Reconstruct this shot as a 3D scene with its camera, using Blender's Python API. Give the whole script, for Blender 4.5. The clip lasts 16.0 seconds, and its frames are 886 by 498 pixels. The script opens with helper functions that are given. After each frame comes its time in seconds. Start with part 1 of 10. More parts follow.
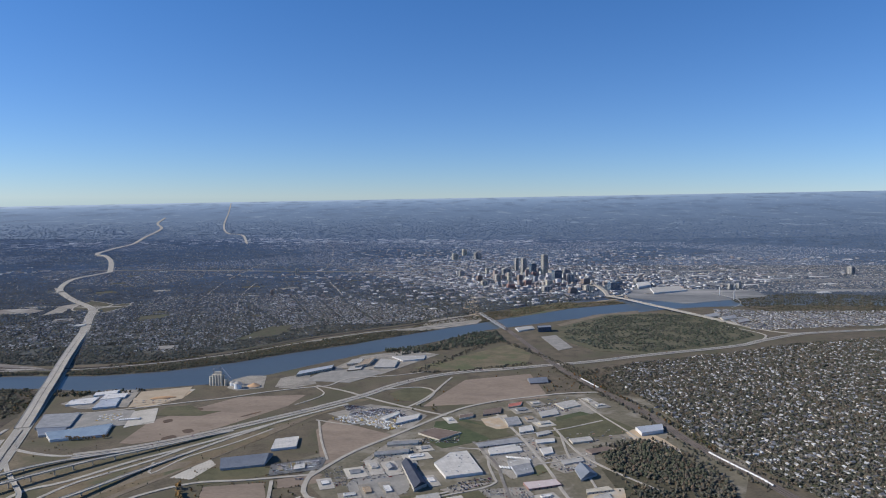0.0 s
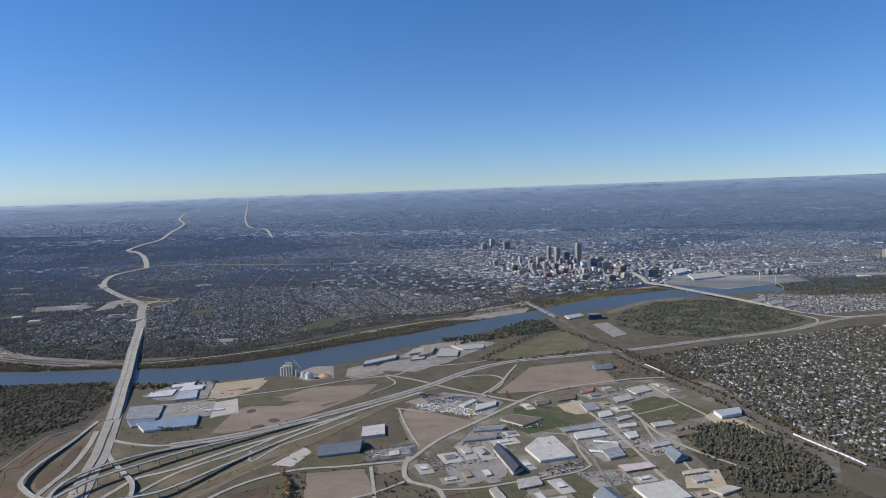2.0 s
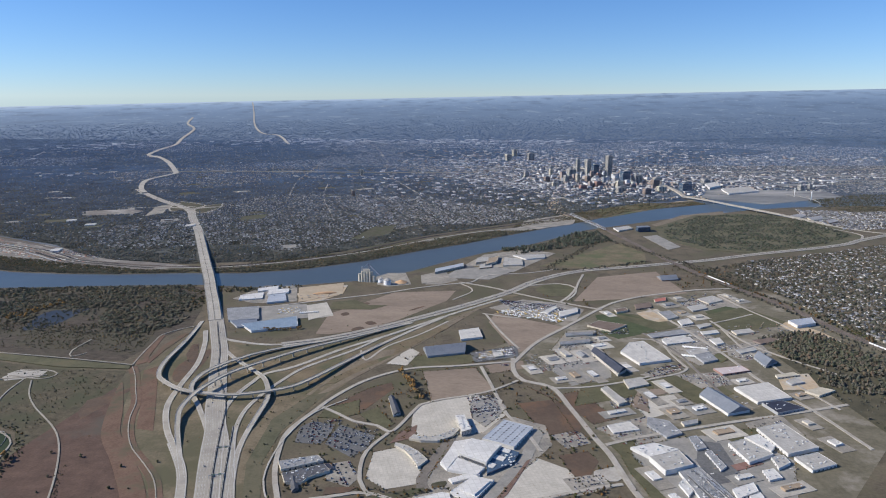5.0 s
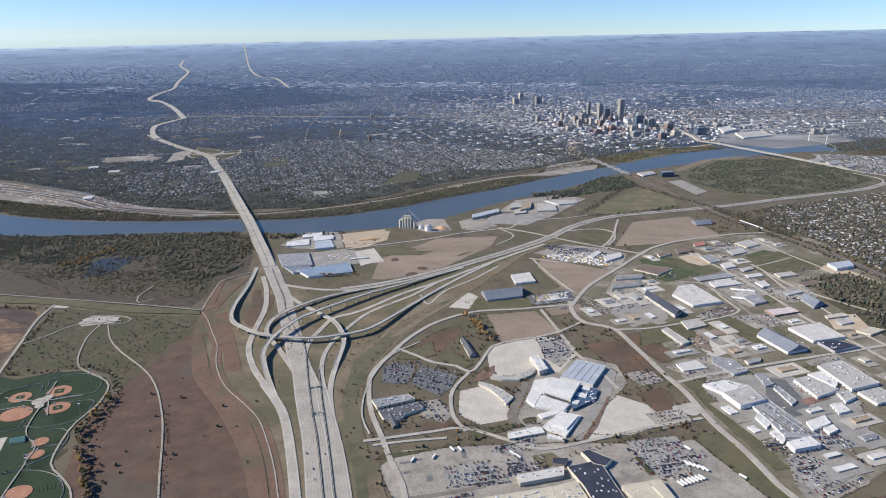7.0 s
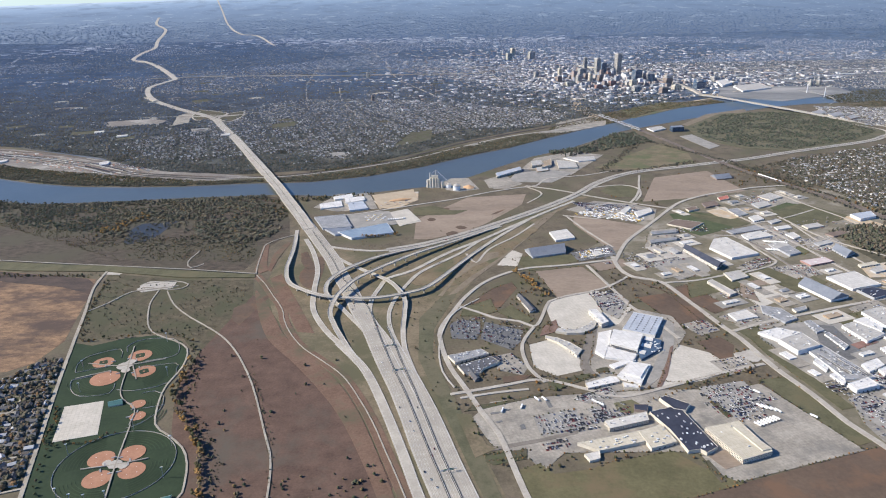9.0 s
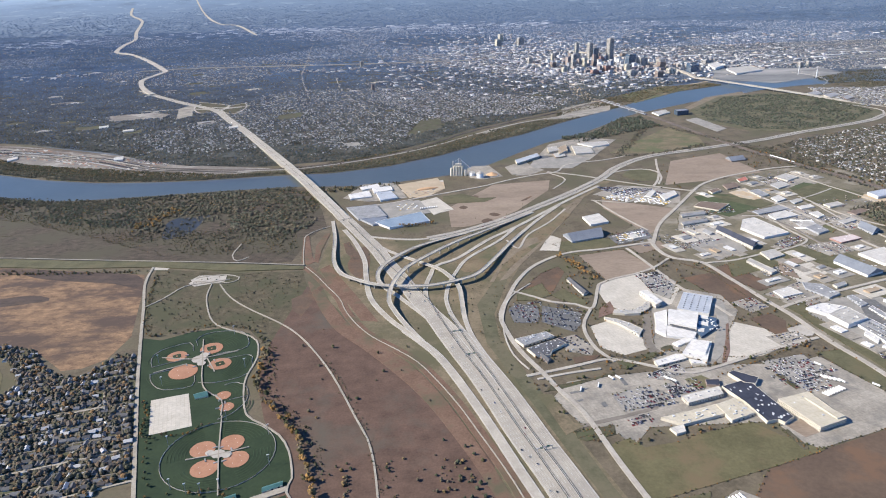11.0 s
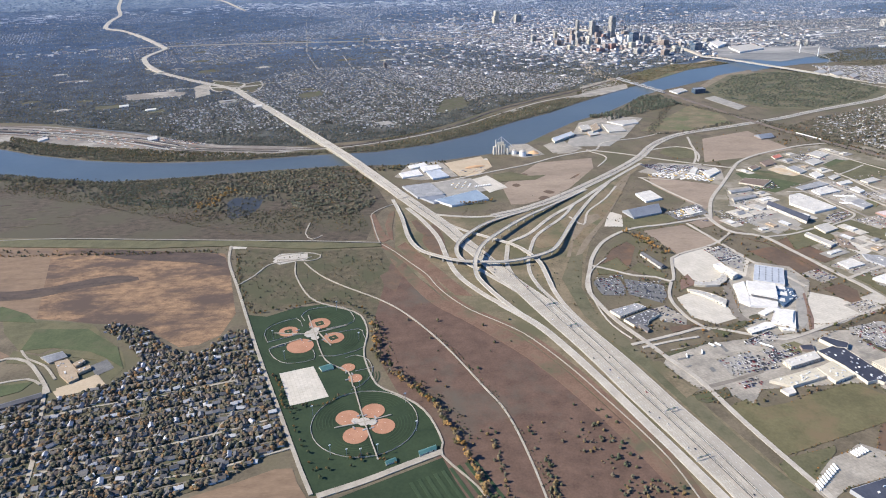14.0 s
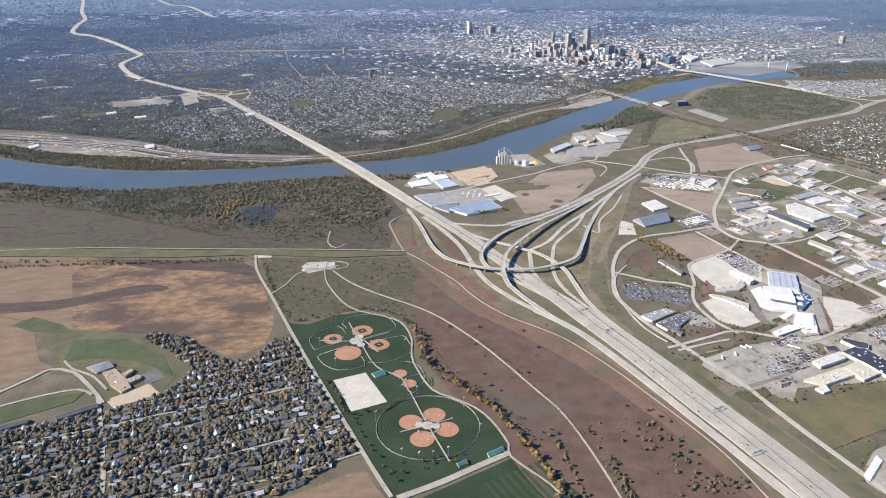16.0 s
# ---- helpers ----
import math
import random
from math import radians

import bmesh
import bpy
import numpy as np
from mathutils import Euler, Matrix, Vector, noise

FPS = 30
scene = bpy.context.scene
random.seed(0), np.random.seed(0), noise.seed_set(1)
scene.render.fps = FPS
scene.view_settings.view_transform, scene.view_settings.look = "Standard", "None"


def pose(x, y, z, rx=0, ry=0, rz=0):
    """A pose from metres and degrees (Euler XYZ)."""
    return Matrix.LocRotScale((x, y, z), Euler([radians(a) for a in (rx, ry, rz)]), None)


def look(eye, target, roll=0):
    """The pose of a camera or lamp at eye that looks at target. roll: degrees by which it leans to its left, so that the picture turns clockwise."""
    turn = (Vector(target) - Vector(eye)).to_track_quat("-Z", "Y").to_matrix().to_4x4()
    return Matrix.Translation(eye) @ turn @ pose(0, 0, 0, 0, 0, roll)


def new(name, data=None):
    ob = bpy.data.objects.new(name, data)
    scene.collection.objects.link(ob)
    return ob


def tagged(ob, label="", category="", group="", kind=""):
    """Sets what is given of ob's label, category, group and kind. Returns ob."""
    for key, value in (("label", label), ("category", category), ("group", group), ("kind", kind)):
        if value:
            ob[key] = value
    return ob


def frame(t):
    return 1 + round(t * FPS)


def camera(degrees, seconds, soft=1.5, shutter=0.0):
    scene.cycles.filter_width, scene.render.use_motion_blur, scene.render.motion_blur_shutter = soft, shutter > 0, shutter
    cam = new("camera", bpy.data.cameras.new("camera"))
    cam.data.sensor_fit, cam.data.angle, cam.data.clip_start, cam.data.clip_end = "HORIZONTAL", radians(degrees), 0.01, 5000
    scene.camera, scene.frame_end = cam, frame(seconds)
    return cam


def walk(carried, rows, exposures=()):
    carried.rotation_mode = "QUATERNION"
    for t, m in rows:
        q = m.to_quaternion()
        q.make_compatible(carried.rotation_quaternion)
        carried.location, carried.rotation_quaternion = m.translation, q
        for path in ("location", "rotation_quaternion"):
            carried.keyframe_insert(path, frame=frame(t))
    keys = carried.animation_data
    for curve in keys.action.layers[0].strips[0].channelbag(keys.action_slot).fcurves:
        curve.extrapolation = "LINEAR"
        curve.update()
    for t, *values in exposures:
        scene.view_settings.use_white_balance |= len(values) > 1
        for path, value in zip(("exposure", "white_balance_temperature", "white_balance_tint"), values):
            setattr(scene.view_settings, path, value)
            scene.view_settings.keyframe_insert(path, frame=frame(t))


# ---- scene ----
cam = camera(65.90, 16.0, soft=1.0)
# seconds, place, then yaw, pitch and roll in degrees
PATH = [
    (0, 0.16, -0.02, 145.56, 0.152, -4.352, -0.041),
    (0.5, -10.63, -1.60, 145.55, 0.239, -4.213, -0.410),
    (1, -21.18, -3.23, 145.64, 0.463, -4.370, -0.708),
    (1.5, -31.66, -5.02, 145.70, 0.709, -4.434, -0.958),
    (2, -42.26, -7.02, 145.93, 1.058, -5.115, -1.125),
    (2.5, -52.88, -9.21, 146.44, 1.143, -6.062, -1.108),
    (3, -63.53, -11.44, 147.20, 1.206, -7.120, -1.006),
    (3.5, -73.87, -13.78, 147.85, 1.271, -8.452, -0.841),
    (4, -84.19, -16.28, 148.37, 1.299, -10.083, -0.546),
    (6.5, -136.22, -26.95, 152.35, 0.130, -16.114, 0.048),
    (7, -146.50, -29.34, 153.29, -0.053, -17.366, -0.194),
    (7.5, -156.75, -31.84, 154.39, -0.429, -18.372, -0.444),
    (8, -167.40, -33.95, 155.41, -1.067, -20.170, -0.458),
    (8.5, -177.98, -35.61, 156.54, -1.536, -20.550, -0.651),
    (9, -188.37, -36.81, 157.78, -1.932, -20.947, -0.830),
    (11.5, -240.25, -43.09, 162.63, -4.492, -22.268, -1.513),
    (12, -250.59, -44.32, 163.85, -4.873, -22.437, -1.312),
    (12.5, -260.91, -45.53, 165.07, -5.159, -22.374, -1.228),
    (13, -271.37, -46.64, 165.96, -5.541, -22.452, -1.269),
    (13.5, -281.92, -47.45, 166.77, -5.939, -23.206, -1.230),
    (14, -292.17, -48.11, 167.73, -6.456, -23.990, -1.153),
    (14.5, -302.45, -48.83, 168.58, -7.147, -24.279, -0.994),
    (15, -312.80, -49.44, 169.36, -7.953, -24.297, -0.586),
    (15.5, -322.95, -49.80, 170.42, -8.752, -24.216, -0.213),
    (16, -333.17, -50.07, 171.59, -10.240, -23.340, 0.179),
]
walk(cam, [(t, pose(x, y, z, 0, 0, yaw) @ pose(0, 0, 0, 90 + pitch) @ pose(0, 0, 0, 0, 0, roll)) for t, x, y, z, yaw, pitch, roll in PATH],
     exposures=[(0.0, -0.1, 6450, 10), (4.0, 0.0, 6500, 10), (7.0, 0.35, 6620, 10), (9.0, 0.55, 6720, 10), (12.0, 0.72, 6740, 10), (16.0, 0.82, 6770, 10)])
# The land is laid out at one fifth of its true size, so that it lies within the lens's reach: M is one true metre.
M = 0.2

# ---- light ----
SUN_ELEVATION, SUN_AZIMUTH = 34.0, 269.0   # azimuth clockwise from +y
world = bpy.data.worlds.new("sky")
scene.world = world
world.use_nodes = True
wn = world.node_tree.nodes
sky = wn.new("ShaderNodeTexSky")
sky.sky_type = "NISHITA"
sky.sun_disc = False
sky.sun_elevation = radians(SUN_ELEVATION)
sky.sun_rotation = radians(SUN_AZIMUTH)
sky.altitude = 2500.0
sky.air_density, sky.dust_density, sky.ozone_density = 1.0, 0.0, 2.5
wn["Background"].inputs["Strength"].default_value = 0.1
clear = wn.new("ShaderNodeMix")
clear.data_type, clear.blend_type = "RGBA", "MULTIPLY"
clear.inputs["Factor"].default_value = 1.0
# the deep blue of a dry autumn sky, milky towards the skyline
up, rise = wn.new("ShaderNodeSeparateXYZ"), wn.new("ShaderNodeMapRange")
world.node_tree.links.new(wn.new("ShaderNodeTexCoord").outputs["Generated"], up.inputs[0])
rise.inputs["From Min"].default_value, rise.inputs["From Max"].default_value = 0.0, 0.3
world.node_tree.links.new(up.outputs["Z"], rise.inputs["Value"])
milk = wn.new("ShaderNodeMix")
milk.data_type = "RGBA"
milk.inputs["A"].default_value, milk.inputs["B"].default_value = (0.67, 0.82, 1.10, 1), (0.52, 0.95, 1.40, 1)
world.node_tree.links.new(rise.outputs["Result"], milk.inputs["Factor"])
world.node_tree.links.new(milk.outputs["Result"], clear.inputs["B"])
world.node_tree.links.new(sky.outputs[0], clear.inputs["A"])
world.node_tree.links.new(clear.outputs["Result"], wn["Background"].inputs["Color"])
sun = new("sun", bpy.data.lights.new("sun", "SUN"))
sun.data.energy, sun.data.angle, sun.data.color = 5.0, radians(0.53), (1.0, 0.93, 0.82)
_a, _e = radians(SUN_AZIMUTH), radians(SUN_ELEVATION)
SUN_FROM = Vector((math.sin(_a) * math.cos(_e), math.cos(_a) * math.cos(_e), math.sin(_e)))
sun.matrix_world = look(SUN_FROM * 900, (0, 0, 0))


# ---- materials ----
def material(name, dark, light, scale=1.0, rough=0.9, bump=0.0, fine=6.0, metal=0.0, island=0.0, spec=0.3, third=None, third_scale=0.2, third_at=0.55, each=0.0, stretch=None, slabs=0.0):
    """Two tones mixed by noise at two sizes, an optional third tone in large patches, and a shift from piece to piece."""
    mat = bpy.data.materials.new(name)
    mat.use_nodes = True
    nt = mat.node_tree
    bsdf = nt.nodes["Principled BSDF"]
    geo = nt.nodes.new("ShaderNodeNewGeometry")
    coarse, grain = nt.nodes.new("ShaderNodeTexNoise"), nt.nodes.new("ShaderNodeTexNoise")
    place = geo.outputs["Position"]
    if stretch:
        turn = nt.nodes.new("ShaderNodeMapping")
        turn.inputs["Rotation"].default_value[2] = radians(stretch[0])
        turn.inputs["Scale"].default_value = (1 / stretch[1], 1, 1)
        nt.links.new(place, turn.inputs["Vector"])
        place = turn.outputs["Vector"]
    for tex, size in ((coarse, scale), (grain, scale * fine)):
        tex.inputs["Scale"].default_value, tex.inputs["Detail"].default_value = size, 9.0
        tex.inputs["Roughness"].default_value = 0.62
        nt.links.new(place, tex.inputs["Vector"])
    add = nt.nodes.new("ShaderNodeMath")
    add.operation = "MULTIPLY_ADD"
    nt.links.new(grain.outputs["Fac"], add.inputs[0])
    add.inputs[1].default_value = 0.6
    nt.links.new(coarse.outputs["Fac"], add.inputs[2])
    ramp = nt.nodes.new("ShaderNodeMapRange")
    ramp.inputs["From Min"].default_value, ramp.inputs["From Max"].default_value = 0.6, 1.0
    nt.links.new(add.outputs[0], ramp.inputs["Value"])
    mix = nt.nodes.new("ShaderNodeMix")
    mix.data_type = "RGBA"
    mix.inputs["A"].default_value, mix.inputs["B"].default_value = (*dark, 1), (*light, 1)
    nt.links.new(ramp.outputs["Result"], mix.inputs["Factor"])
    colour = mix.outputs["Result"]
    if third:
        patch = nt.nodes.new("ShaderNodeTexNoise")
        patch.inputs["Scale"].default_value, patch.inputs["Detail"].default_value = third_scale, 9.0
        patch.inputs["Roughness"].default_value = 0.65
        nt.links.new(place, patch.inputs["Vector"])
        cut = nt.nodes.new("ShaderNodeMapRange")
        cut.inputs["From Min"].default_value, cut.inputs["From Max"].default_value = third_at - 0.06, third_at + 0.08
        nt.links.new(patch.outputs["Fac"], cut.inputs["Value"])
        over = nt.nodes.new("ShaderNodeMix")
        over.data_type = "RGBA"
        nt.links.new(cut.outputs["Result"], over.inputs["Factor"])
        nt.links.new(colour, over.inputs["A"])
        over.inputs["B"].default_value = (*third, 1)
        colour = over.outputs["Result"]
    if slabs:
        joints = nt.nodes.new("ShaderNodeTexBrick")
        joints.offset = 0.0
        joints.inputs["Scale"].default_value = 1.0 / slabs
        joints.inputs["Brick Width"].default_value, joints.inputs["Row Height"].default_value = 1.0, 1.0
        joints.inputs["Mortar Size"].default_value, joints.inputs["Mortar Smooth"].default_value = 0.06, 0.3
        joints.inputs["Color1"].default_value, joints.inputs["Color2"].default_value, joints.inputs["Mortar"].default_value = (1, 1, 1, 1), (0.9, 0.9, 0.9, 1), (0.82, 0.815, 0.8, 1)
        turn = nt.nodes.new("ShaderNodeMapping")
        turn.inputs["Rotation"].default_value[2] = -0.25
        nt.links.new(geo.outputs["Position"], turn.inputs["Vector"])
        nt.links.new(turn.outputs["Vector"], joints.inputs["Vector"])
        worn = nt.nodes.new("ShaderNodeMix")
        worn.data_type, worn.blend_type = "RGBA", "MULTIPLY"
        worn.inputs["Factor"].default_value = 1.0
        nt.links.new(colour, worn.inputs["A"])
        nt.links.new(joints.outputs["Color"], worn.inputs["B"])
        colour = worn.outputs["Result"]
    if island or each:
        vary = nt.nodes.new("ShaderNodeHueSaturation")
        rnd = geo.outputs["Random Per Island"]
        if each:
            rnd = nt.nodes.new("ShaderNodeObjectInfo").outputs["Random"]
        span = nt.nodes.new("ShaderNodeMapRange")
        wide = island or each
        span.inputs["To Min"].default_value, span.inputs["To Max"].default_value = 1 - wide, 1 + wide
        nt.links.new(rnd, span.inputs["Value"])
        nt.links.new(span.outputs["Result"], vary.inputs["Value"])
        nt.links.new(colour, vary.inputs["Color"])
        colour = vary.outputs["Color"]
    nt.links.new(colour, bsdf.inputs["Base Color"])
    bsdf.inputs["Roughness"].default_value, bsdf.inputs["Metallic"].default_value = rough, metal
    bsdf.inputs["Specular IOR Level"].default_value = spec
    if bump:
        b = nt.nodes.new("ShaderNodeBump")
        b.inputs["Strength"].default_value, b.inputs["Distance"].default_value = bump, 0.3
        nt.links.new(add.outputs[0], b.inputs["Height"])
        nt.links.new(b.outputs["Normal"], bsdf.inputs["Normal"])
    return mat


def palette(name, colours, rough=0.9, spec=0.3, shade=0.15, object_random=False, scale=1.5):
    """Each loose piece takes one of the colours at random, with a fine grain over it."""
    mat = bpy.data.materials.new(name)
    mat.use_nodes = True
    nt = mat.node_tree
    bsdf = nt.nodes["Principled BSDF"]
    geo = nt.nodes.new("ShaderNodeNewGeometry")
    rnd = nt.nodes.new("ShaderNodeObjectInfo").outputs["Random"] if object_random else geo.outputs["Random Per Island"]
    ramp = nt.nodes.new("ShaderNodeValToRGB")
    ramp.color_ramp.interpolation = "CONSTANT"
    el = ramp.color_ramp.elements
    while len(el) < len(colours):
        el.new(1.0)
    for n, c in enumerate(colours):
        el[n].position, el[n].color = n / len(colours), (*c, 1)
    nt.links.new(rnd, ramp.inputs["Fac"])
    tex = nt.nodes.new("ShaderNodeTexNoise")
    tex.inputs["Scale"].default_value, tex.inputs["Detail"].default_value = scale, 4.0
    nt.links.new(geo.outputs["Position"], tex.inputs["Vector"])
    span = nt.nodes.new("ShaderNodeMapRange")
    span.inputs["From Min"].default_value, span.inputs["From Max"].default_value = 0.3, 0.7
    span.inputs["To Min"].default_value, span.inputs["To Max"].default_value = 1 - shade, 1 + shade
    nt.links.new(tex.outputs["Fac"], span.inputs["Value"])
    vary = nt.nodes.new("ShaderNodeHueSaturation")
    nt.links.new(ramp.outputs["Color"], vary.inputs["Color"])
    nt.links.new(span.outputs["Result"], vary.inputs["Value"])
    nt.links.new(vary.outputs["Color"], bsdf.inputs["Base Color"])
    bsdf.inputs["Roughness"].default_value = rough
    bsdf.inputs["Specular IOR Level"].default_value = spec
    return mat


EARTH = material("mixed_earth", (0.080, 0.068, 0.046), (0.172, 0.140, 0.096), 0.08, third=(0.094, 0.089, 0.052), third_scale=0.02, fine=9)
GRASS = material("mown_grass", (0.076, 0.074, 0.040), (0.132, 0.124, 0.070), 0.1, fine=9, third=(0.127, 0.110, 0.061), third_scale=0.05, third_at=0.57)
GREEN_VERGE = material("green_verge_grass", (0.078, 0.078, 0.045), (0.128, 0.122, 0.074), 0.1, fine=9, third=(0.135, 0.118, 0.075), third_scale=0.05, third_at=0.52)
GREEN_LAWN = material("green_school_lawn", (0.05, 0.066, 0.03), (0.088, 0.104, 0.05), 0.1, fine=9, third=(0.09, 0.09, 0.05), third_scale=0.06, third_at=0.58)
LAWN_DRY = material("dry_olive_lawn", (0.085, 0.08, 0.04), (0.145, 0.13, 0.068), 0.08, fine=9, third=(0.15, 0.115, 0.065), third_scale=0.05, third_at=0.56)
TANVERGE = material("tan_verge_grass", (0.13, 0.1, 0.06), (0.225, 0.175, 0.11), 0.12, fine=8, third=(0.1, 0.1, 0.055), third_scale=0.06, third_at=0.55)
VERGE = material("verge_grass", (0.118, 0.097, 0.060), (0.215, 0.172, 0.112), 0.1, fine=8, third=(0.105, 0.098, 0.056), third_scale=0.03, third_at=0.52)
REDBED = material("reddish_bed", (0.13, 0.08, 0.06), (0.22, 0.15, 0.12), 0.3, fine=6)
TRACK = material("dirt_track_earth", (0.15, 0.12, 0.085), (0.23, 0.19, 0.135), 0.12, fine=8)
PARK_GRASS = material("park_turf", (0.018, 0.034, 0.016), (0.032, 0.052, 0.025), 0.08, fine=10)
DRY_GRASS = material("dry_grass", (0.113, 0.097, 0.058), (0.205, 0.168, 0.105), 0.1, fine=8, third=(0.103, 0.113, 0.055), third_scale=0.035, third_at=0.52)
RUST_GRASS = material("rusty_levee_grass", (0.125, 0.076, 0.052), (0.19, 0.122, 0.084), 0.12, fine=8, third=(0.1, 0.09, 0.055), third_scale=0.06, third_at=0.56)
TRAIL = material("gravel_trail", (0.26, 0.235, 0.19), (0.38, 0.345, 0.285), 0.15, fine=8)
SOIL = material("ploughed_soil", (0.205, 0.160, 0.120), (0.315, 0.25, 0.19), 0.07, fine=10, stretch=(8, 2.0), third=(0.175, 0.137, 0.105), third_scale=0.035, third_at=0.58)
SOIL_DARK = material("bare_brown_soil", (0.085, 0.06, 0.044), (0.135, 0.095, 0.066), 0.05, fine=12, third=(0.15, 0.092, 0.058), third_scale=0.06)
MARSH = material("reed_marsh", (0.076, 0.048, 0.036), (0.142, 0.090, 0.066), 0.12, fine=9, third=(0.098, 0.083, 0.064), third_scale=0.025, third_at=0.58)
SCRUB = material("scrub", (0.034, 0.027, 0.021), (0.115, 0.092, 0.066), 0.3, fine=6, third=(0.078, 0.07, 0.046), third_scale=0.03, third_at=0.5, stretch=(10, 1.6))
TAN_FIELD = material("stubble_field", (0.105, 0.068, 0.046), (0.33, 0.21, 0.12), 0.3, fine=6, third=(0.085, 0.06, 0.047), third_scale=0.05, third_at=0.5, stretch=(12, 1.8))
TAN_STUBBLE = material("combed_stubble", (0.15, 0.103, 0.068), (0.23, 0.16, 0.105), 0.25, fine=6, third=(0.11, 0.08, 0.06), third_scale=0.04, third_at=0.6, stretch=(80, 3.0))
MEADOW = material("olive_meadow", (0.05, 0.044, 0.028), (0.135, 0.112, 0.07), 0.25, fine=6, third=(0.072, 0.072, 0.04), third_scale=0.05, third_at=0.5)
DARK_STUBBLE = material("dark_brown_stubble", (0.05, 0.038, 0.034), (0.1, 0.074, 0.058), 0.2, fine=6, third=(0.12, 0.082, 0.055), third_scale=0.09, third_at=0.6, stretch=(12, 2.0))
GRAVEL = material("pale_gravel", (0.33, 0.305, 0.26), (0.46, 0.425, 0.37), 0.15, fine=8)
CONCRETE = material("worn_concrete", (0.319, 0.290, 0.243), (0.464, 0.425, 0.356), 0.12, fine=9, rough=0.8, third=(0.309, 0.285, 0.247), third_scale=0.05, third_at=0.6)
LANE_WEAR = material("tyre_worn_concrete", (0.24, 0.222, 0.19), (0.36, 0.333, 0.285), 0.1, fine=9, rough=0.8)
ASPHALT = material("old_asphalt", (0.1, 0.1, 0.1), (0.17, 0.17, 0.165), 0.12, fine=8, rough=0.85)
PALE_LOT = material("bleached_car_park", (0.244, 0.222, 0.186), (0.390, 0.356, 0.299), 0.1, fine=8, third=(0.208, 0.195, 0.171), third_scale=0.07, third_at=0.57, slabs=1.3)
ROAD_GREY = material("street_concrete", (0.309, 0.280, 0.237), (0.433, 0.400, 0.342), 0.15, fine=8)
WATER = material("river_water", (0.062, 0.072, 0.070), (0.084, 0.095, 0.09), 0.01, fine=20, rough=0.3, spec=0.28, bump=0.08)
POND = material("pond_water", (0.035, 0.036, 0.034), (0.055, 0.055, 0.05), 0.02, rough=0.35, spec=0.14)
CLAY = material("infield_clay", (0.31, 0.155, 0.095), (0.4, 0.215, 0.135), 0.25, fine=8)
WHITE = material("white_paint", (0.72, 0.72, 0.7), (0.85, 0.85, 0.83), 0.2, rough=0.6)
# valley ground beyond the river, with the blue-grey of haze mixed into its tones
FAR_LAND = material("hazed_far_land", (0.062, 0.082, 0.105), (0.095, 0.116, 0.14), 0.02, fine=9, third=(0.15, 0.165, 0.18), third_scale=0.012, third_at=0.6, rough=0.6, spec=0.4)
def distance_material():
    """The far backdrop: haze painted as a blue glow that pales towards the skyline, flecked with pale roofs and fields.
    """
    mat = bpy.data.materials.new("glowing_blue_haze")
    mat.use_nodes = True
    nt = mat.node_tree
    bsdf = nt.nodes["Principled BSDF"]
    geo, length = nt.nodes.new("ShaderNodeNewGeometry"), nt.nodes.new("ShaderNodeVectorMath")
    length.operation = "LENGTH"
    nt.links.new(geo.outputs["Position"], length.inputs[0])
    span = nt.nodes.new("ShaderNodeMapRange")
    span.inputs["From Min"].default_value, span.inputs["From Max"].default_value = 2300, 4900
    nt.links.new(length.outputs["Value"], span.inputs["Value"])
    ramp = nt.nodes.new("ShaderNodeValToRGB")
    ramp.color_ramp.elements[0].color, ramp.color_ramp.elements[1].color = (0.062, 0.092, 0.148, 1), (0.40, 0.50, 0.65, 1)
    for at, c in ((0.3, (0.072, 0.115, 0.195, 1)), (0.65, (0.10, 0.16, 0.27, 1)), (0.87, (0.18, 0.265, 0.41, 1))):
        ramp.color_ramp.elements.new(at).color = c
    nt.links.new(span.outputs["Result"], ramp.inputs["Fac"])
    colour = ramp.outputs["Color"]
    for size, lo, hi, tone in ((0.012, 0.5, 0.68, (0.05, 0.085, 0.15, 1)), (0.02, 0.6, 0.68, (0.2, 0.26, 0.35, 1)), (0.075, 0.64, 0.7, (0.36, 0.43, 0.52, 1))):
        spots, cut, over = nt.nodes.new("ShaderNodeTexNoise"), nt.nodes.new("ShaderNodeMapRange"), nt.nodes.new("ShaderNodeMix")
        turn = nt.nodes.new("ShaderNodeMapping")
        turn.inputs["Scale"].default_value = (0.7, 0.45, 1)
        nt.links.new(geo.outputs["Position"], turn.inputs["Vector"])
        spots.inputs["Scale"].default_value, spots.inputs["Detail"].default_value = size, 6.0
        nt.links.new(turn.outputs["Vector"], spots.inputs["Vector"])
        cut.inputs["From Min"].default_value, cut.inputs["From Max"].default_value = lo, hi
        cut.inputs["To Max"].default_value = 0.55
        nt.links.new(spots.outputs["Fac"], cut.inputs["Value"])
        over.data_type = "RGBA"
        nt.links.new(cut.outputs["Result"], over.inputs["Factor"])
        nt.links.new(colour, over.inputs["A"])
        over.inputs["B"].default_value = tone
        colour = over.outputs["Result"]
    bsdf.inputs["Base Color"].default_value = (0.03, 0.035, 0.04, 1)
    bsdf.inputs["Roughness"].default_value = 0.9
    # the haze is emitted by the land itself, paler with distance
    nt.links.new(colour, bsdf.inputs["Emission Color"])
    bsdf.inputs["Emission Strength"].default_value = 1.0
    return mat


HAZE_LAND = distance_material()


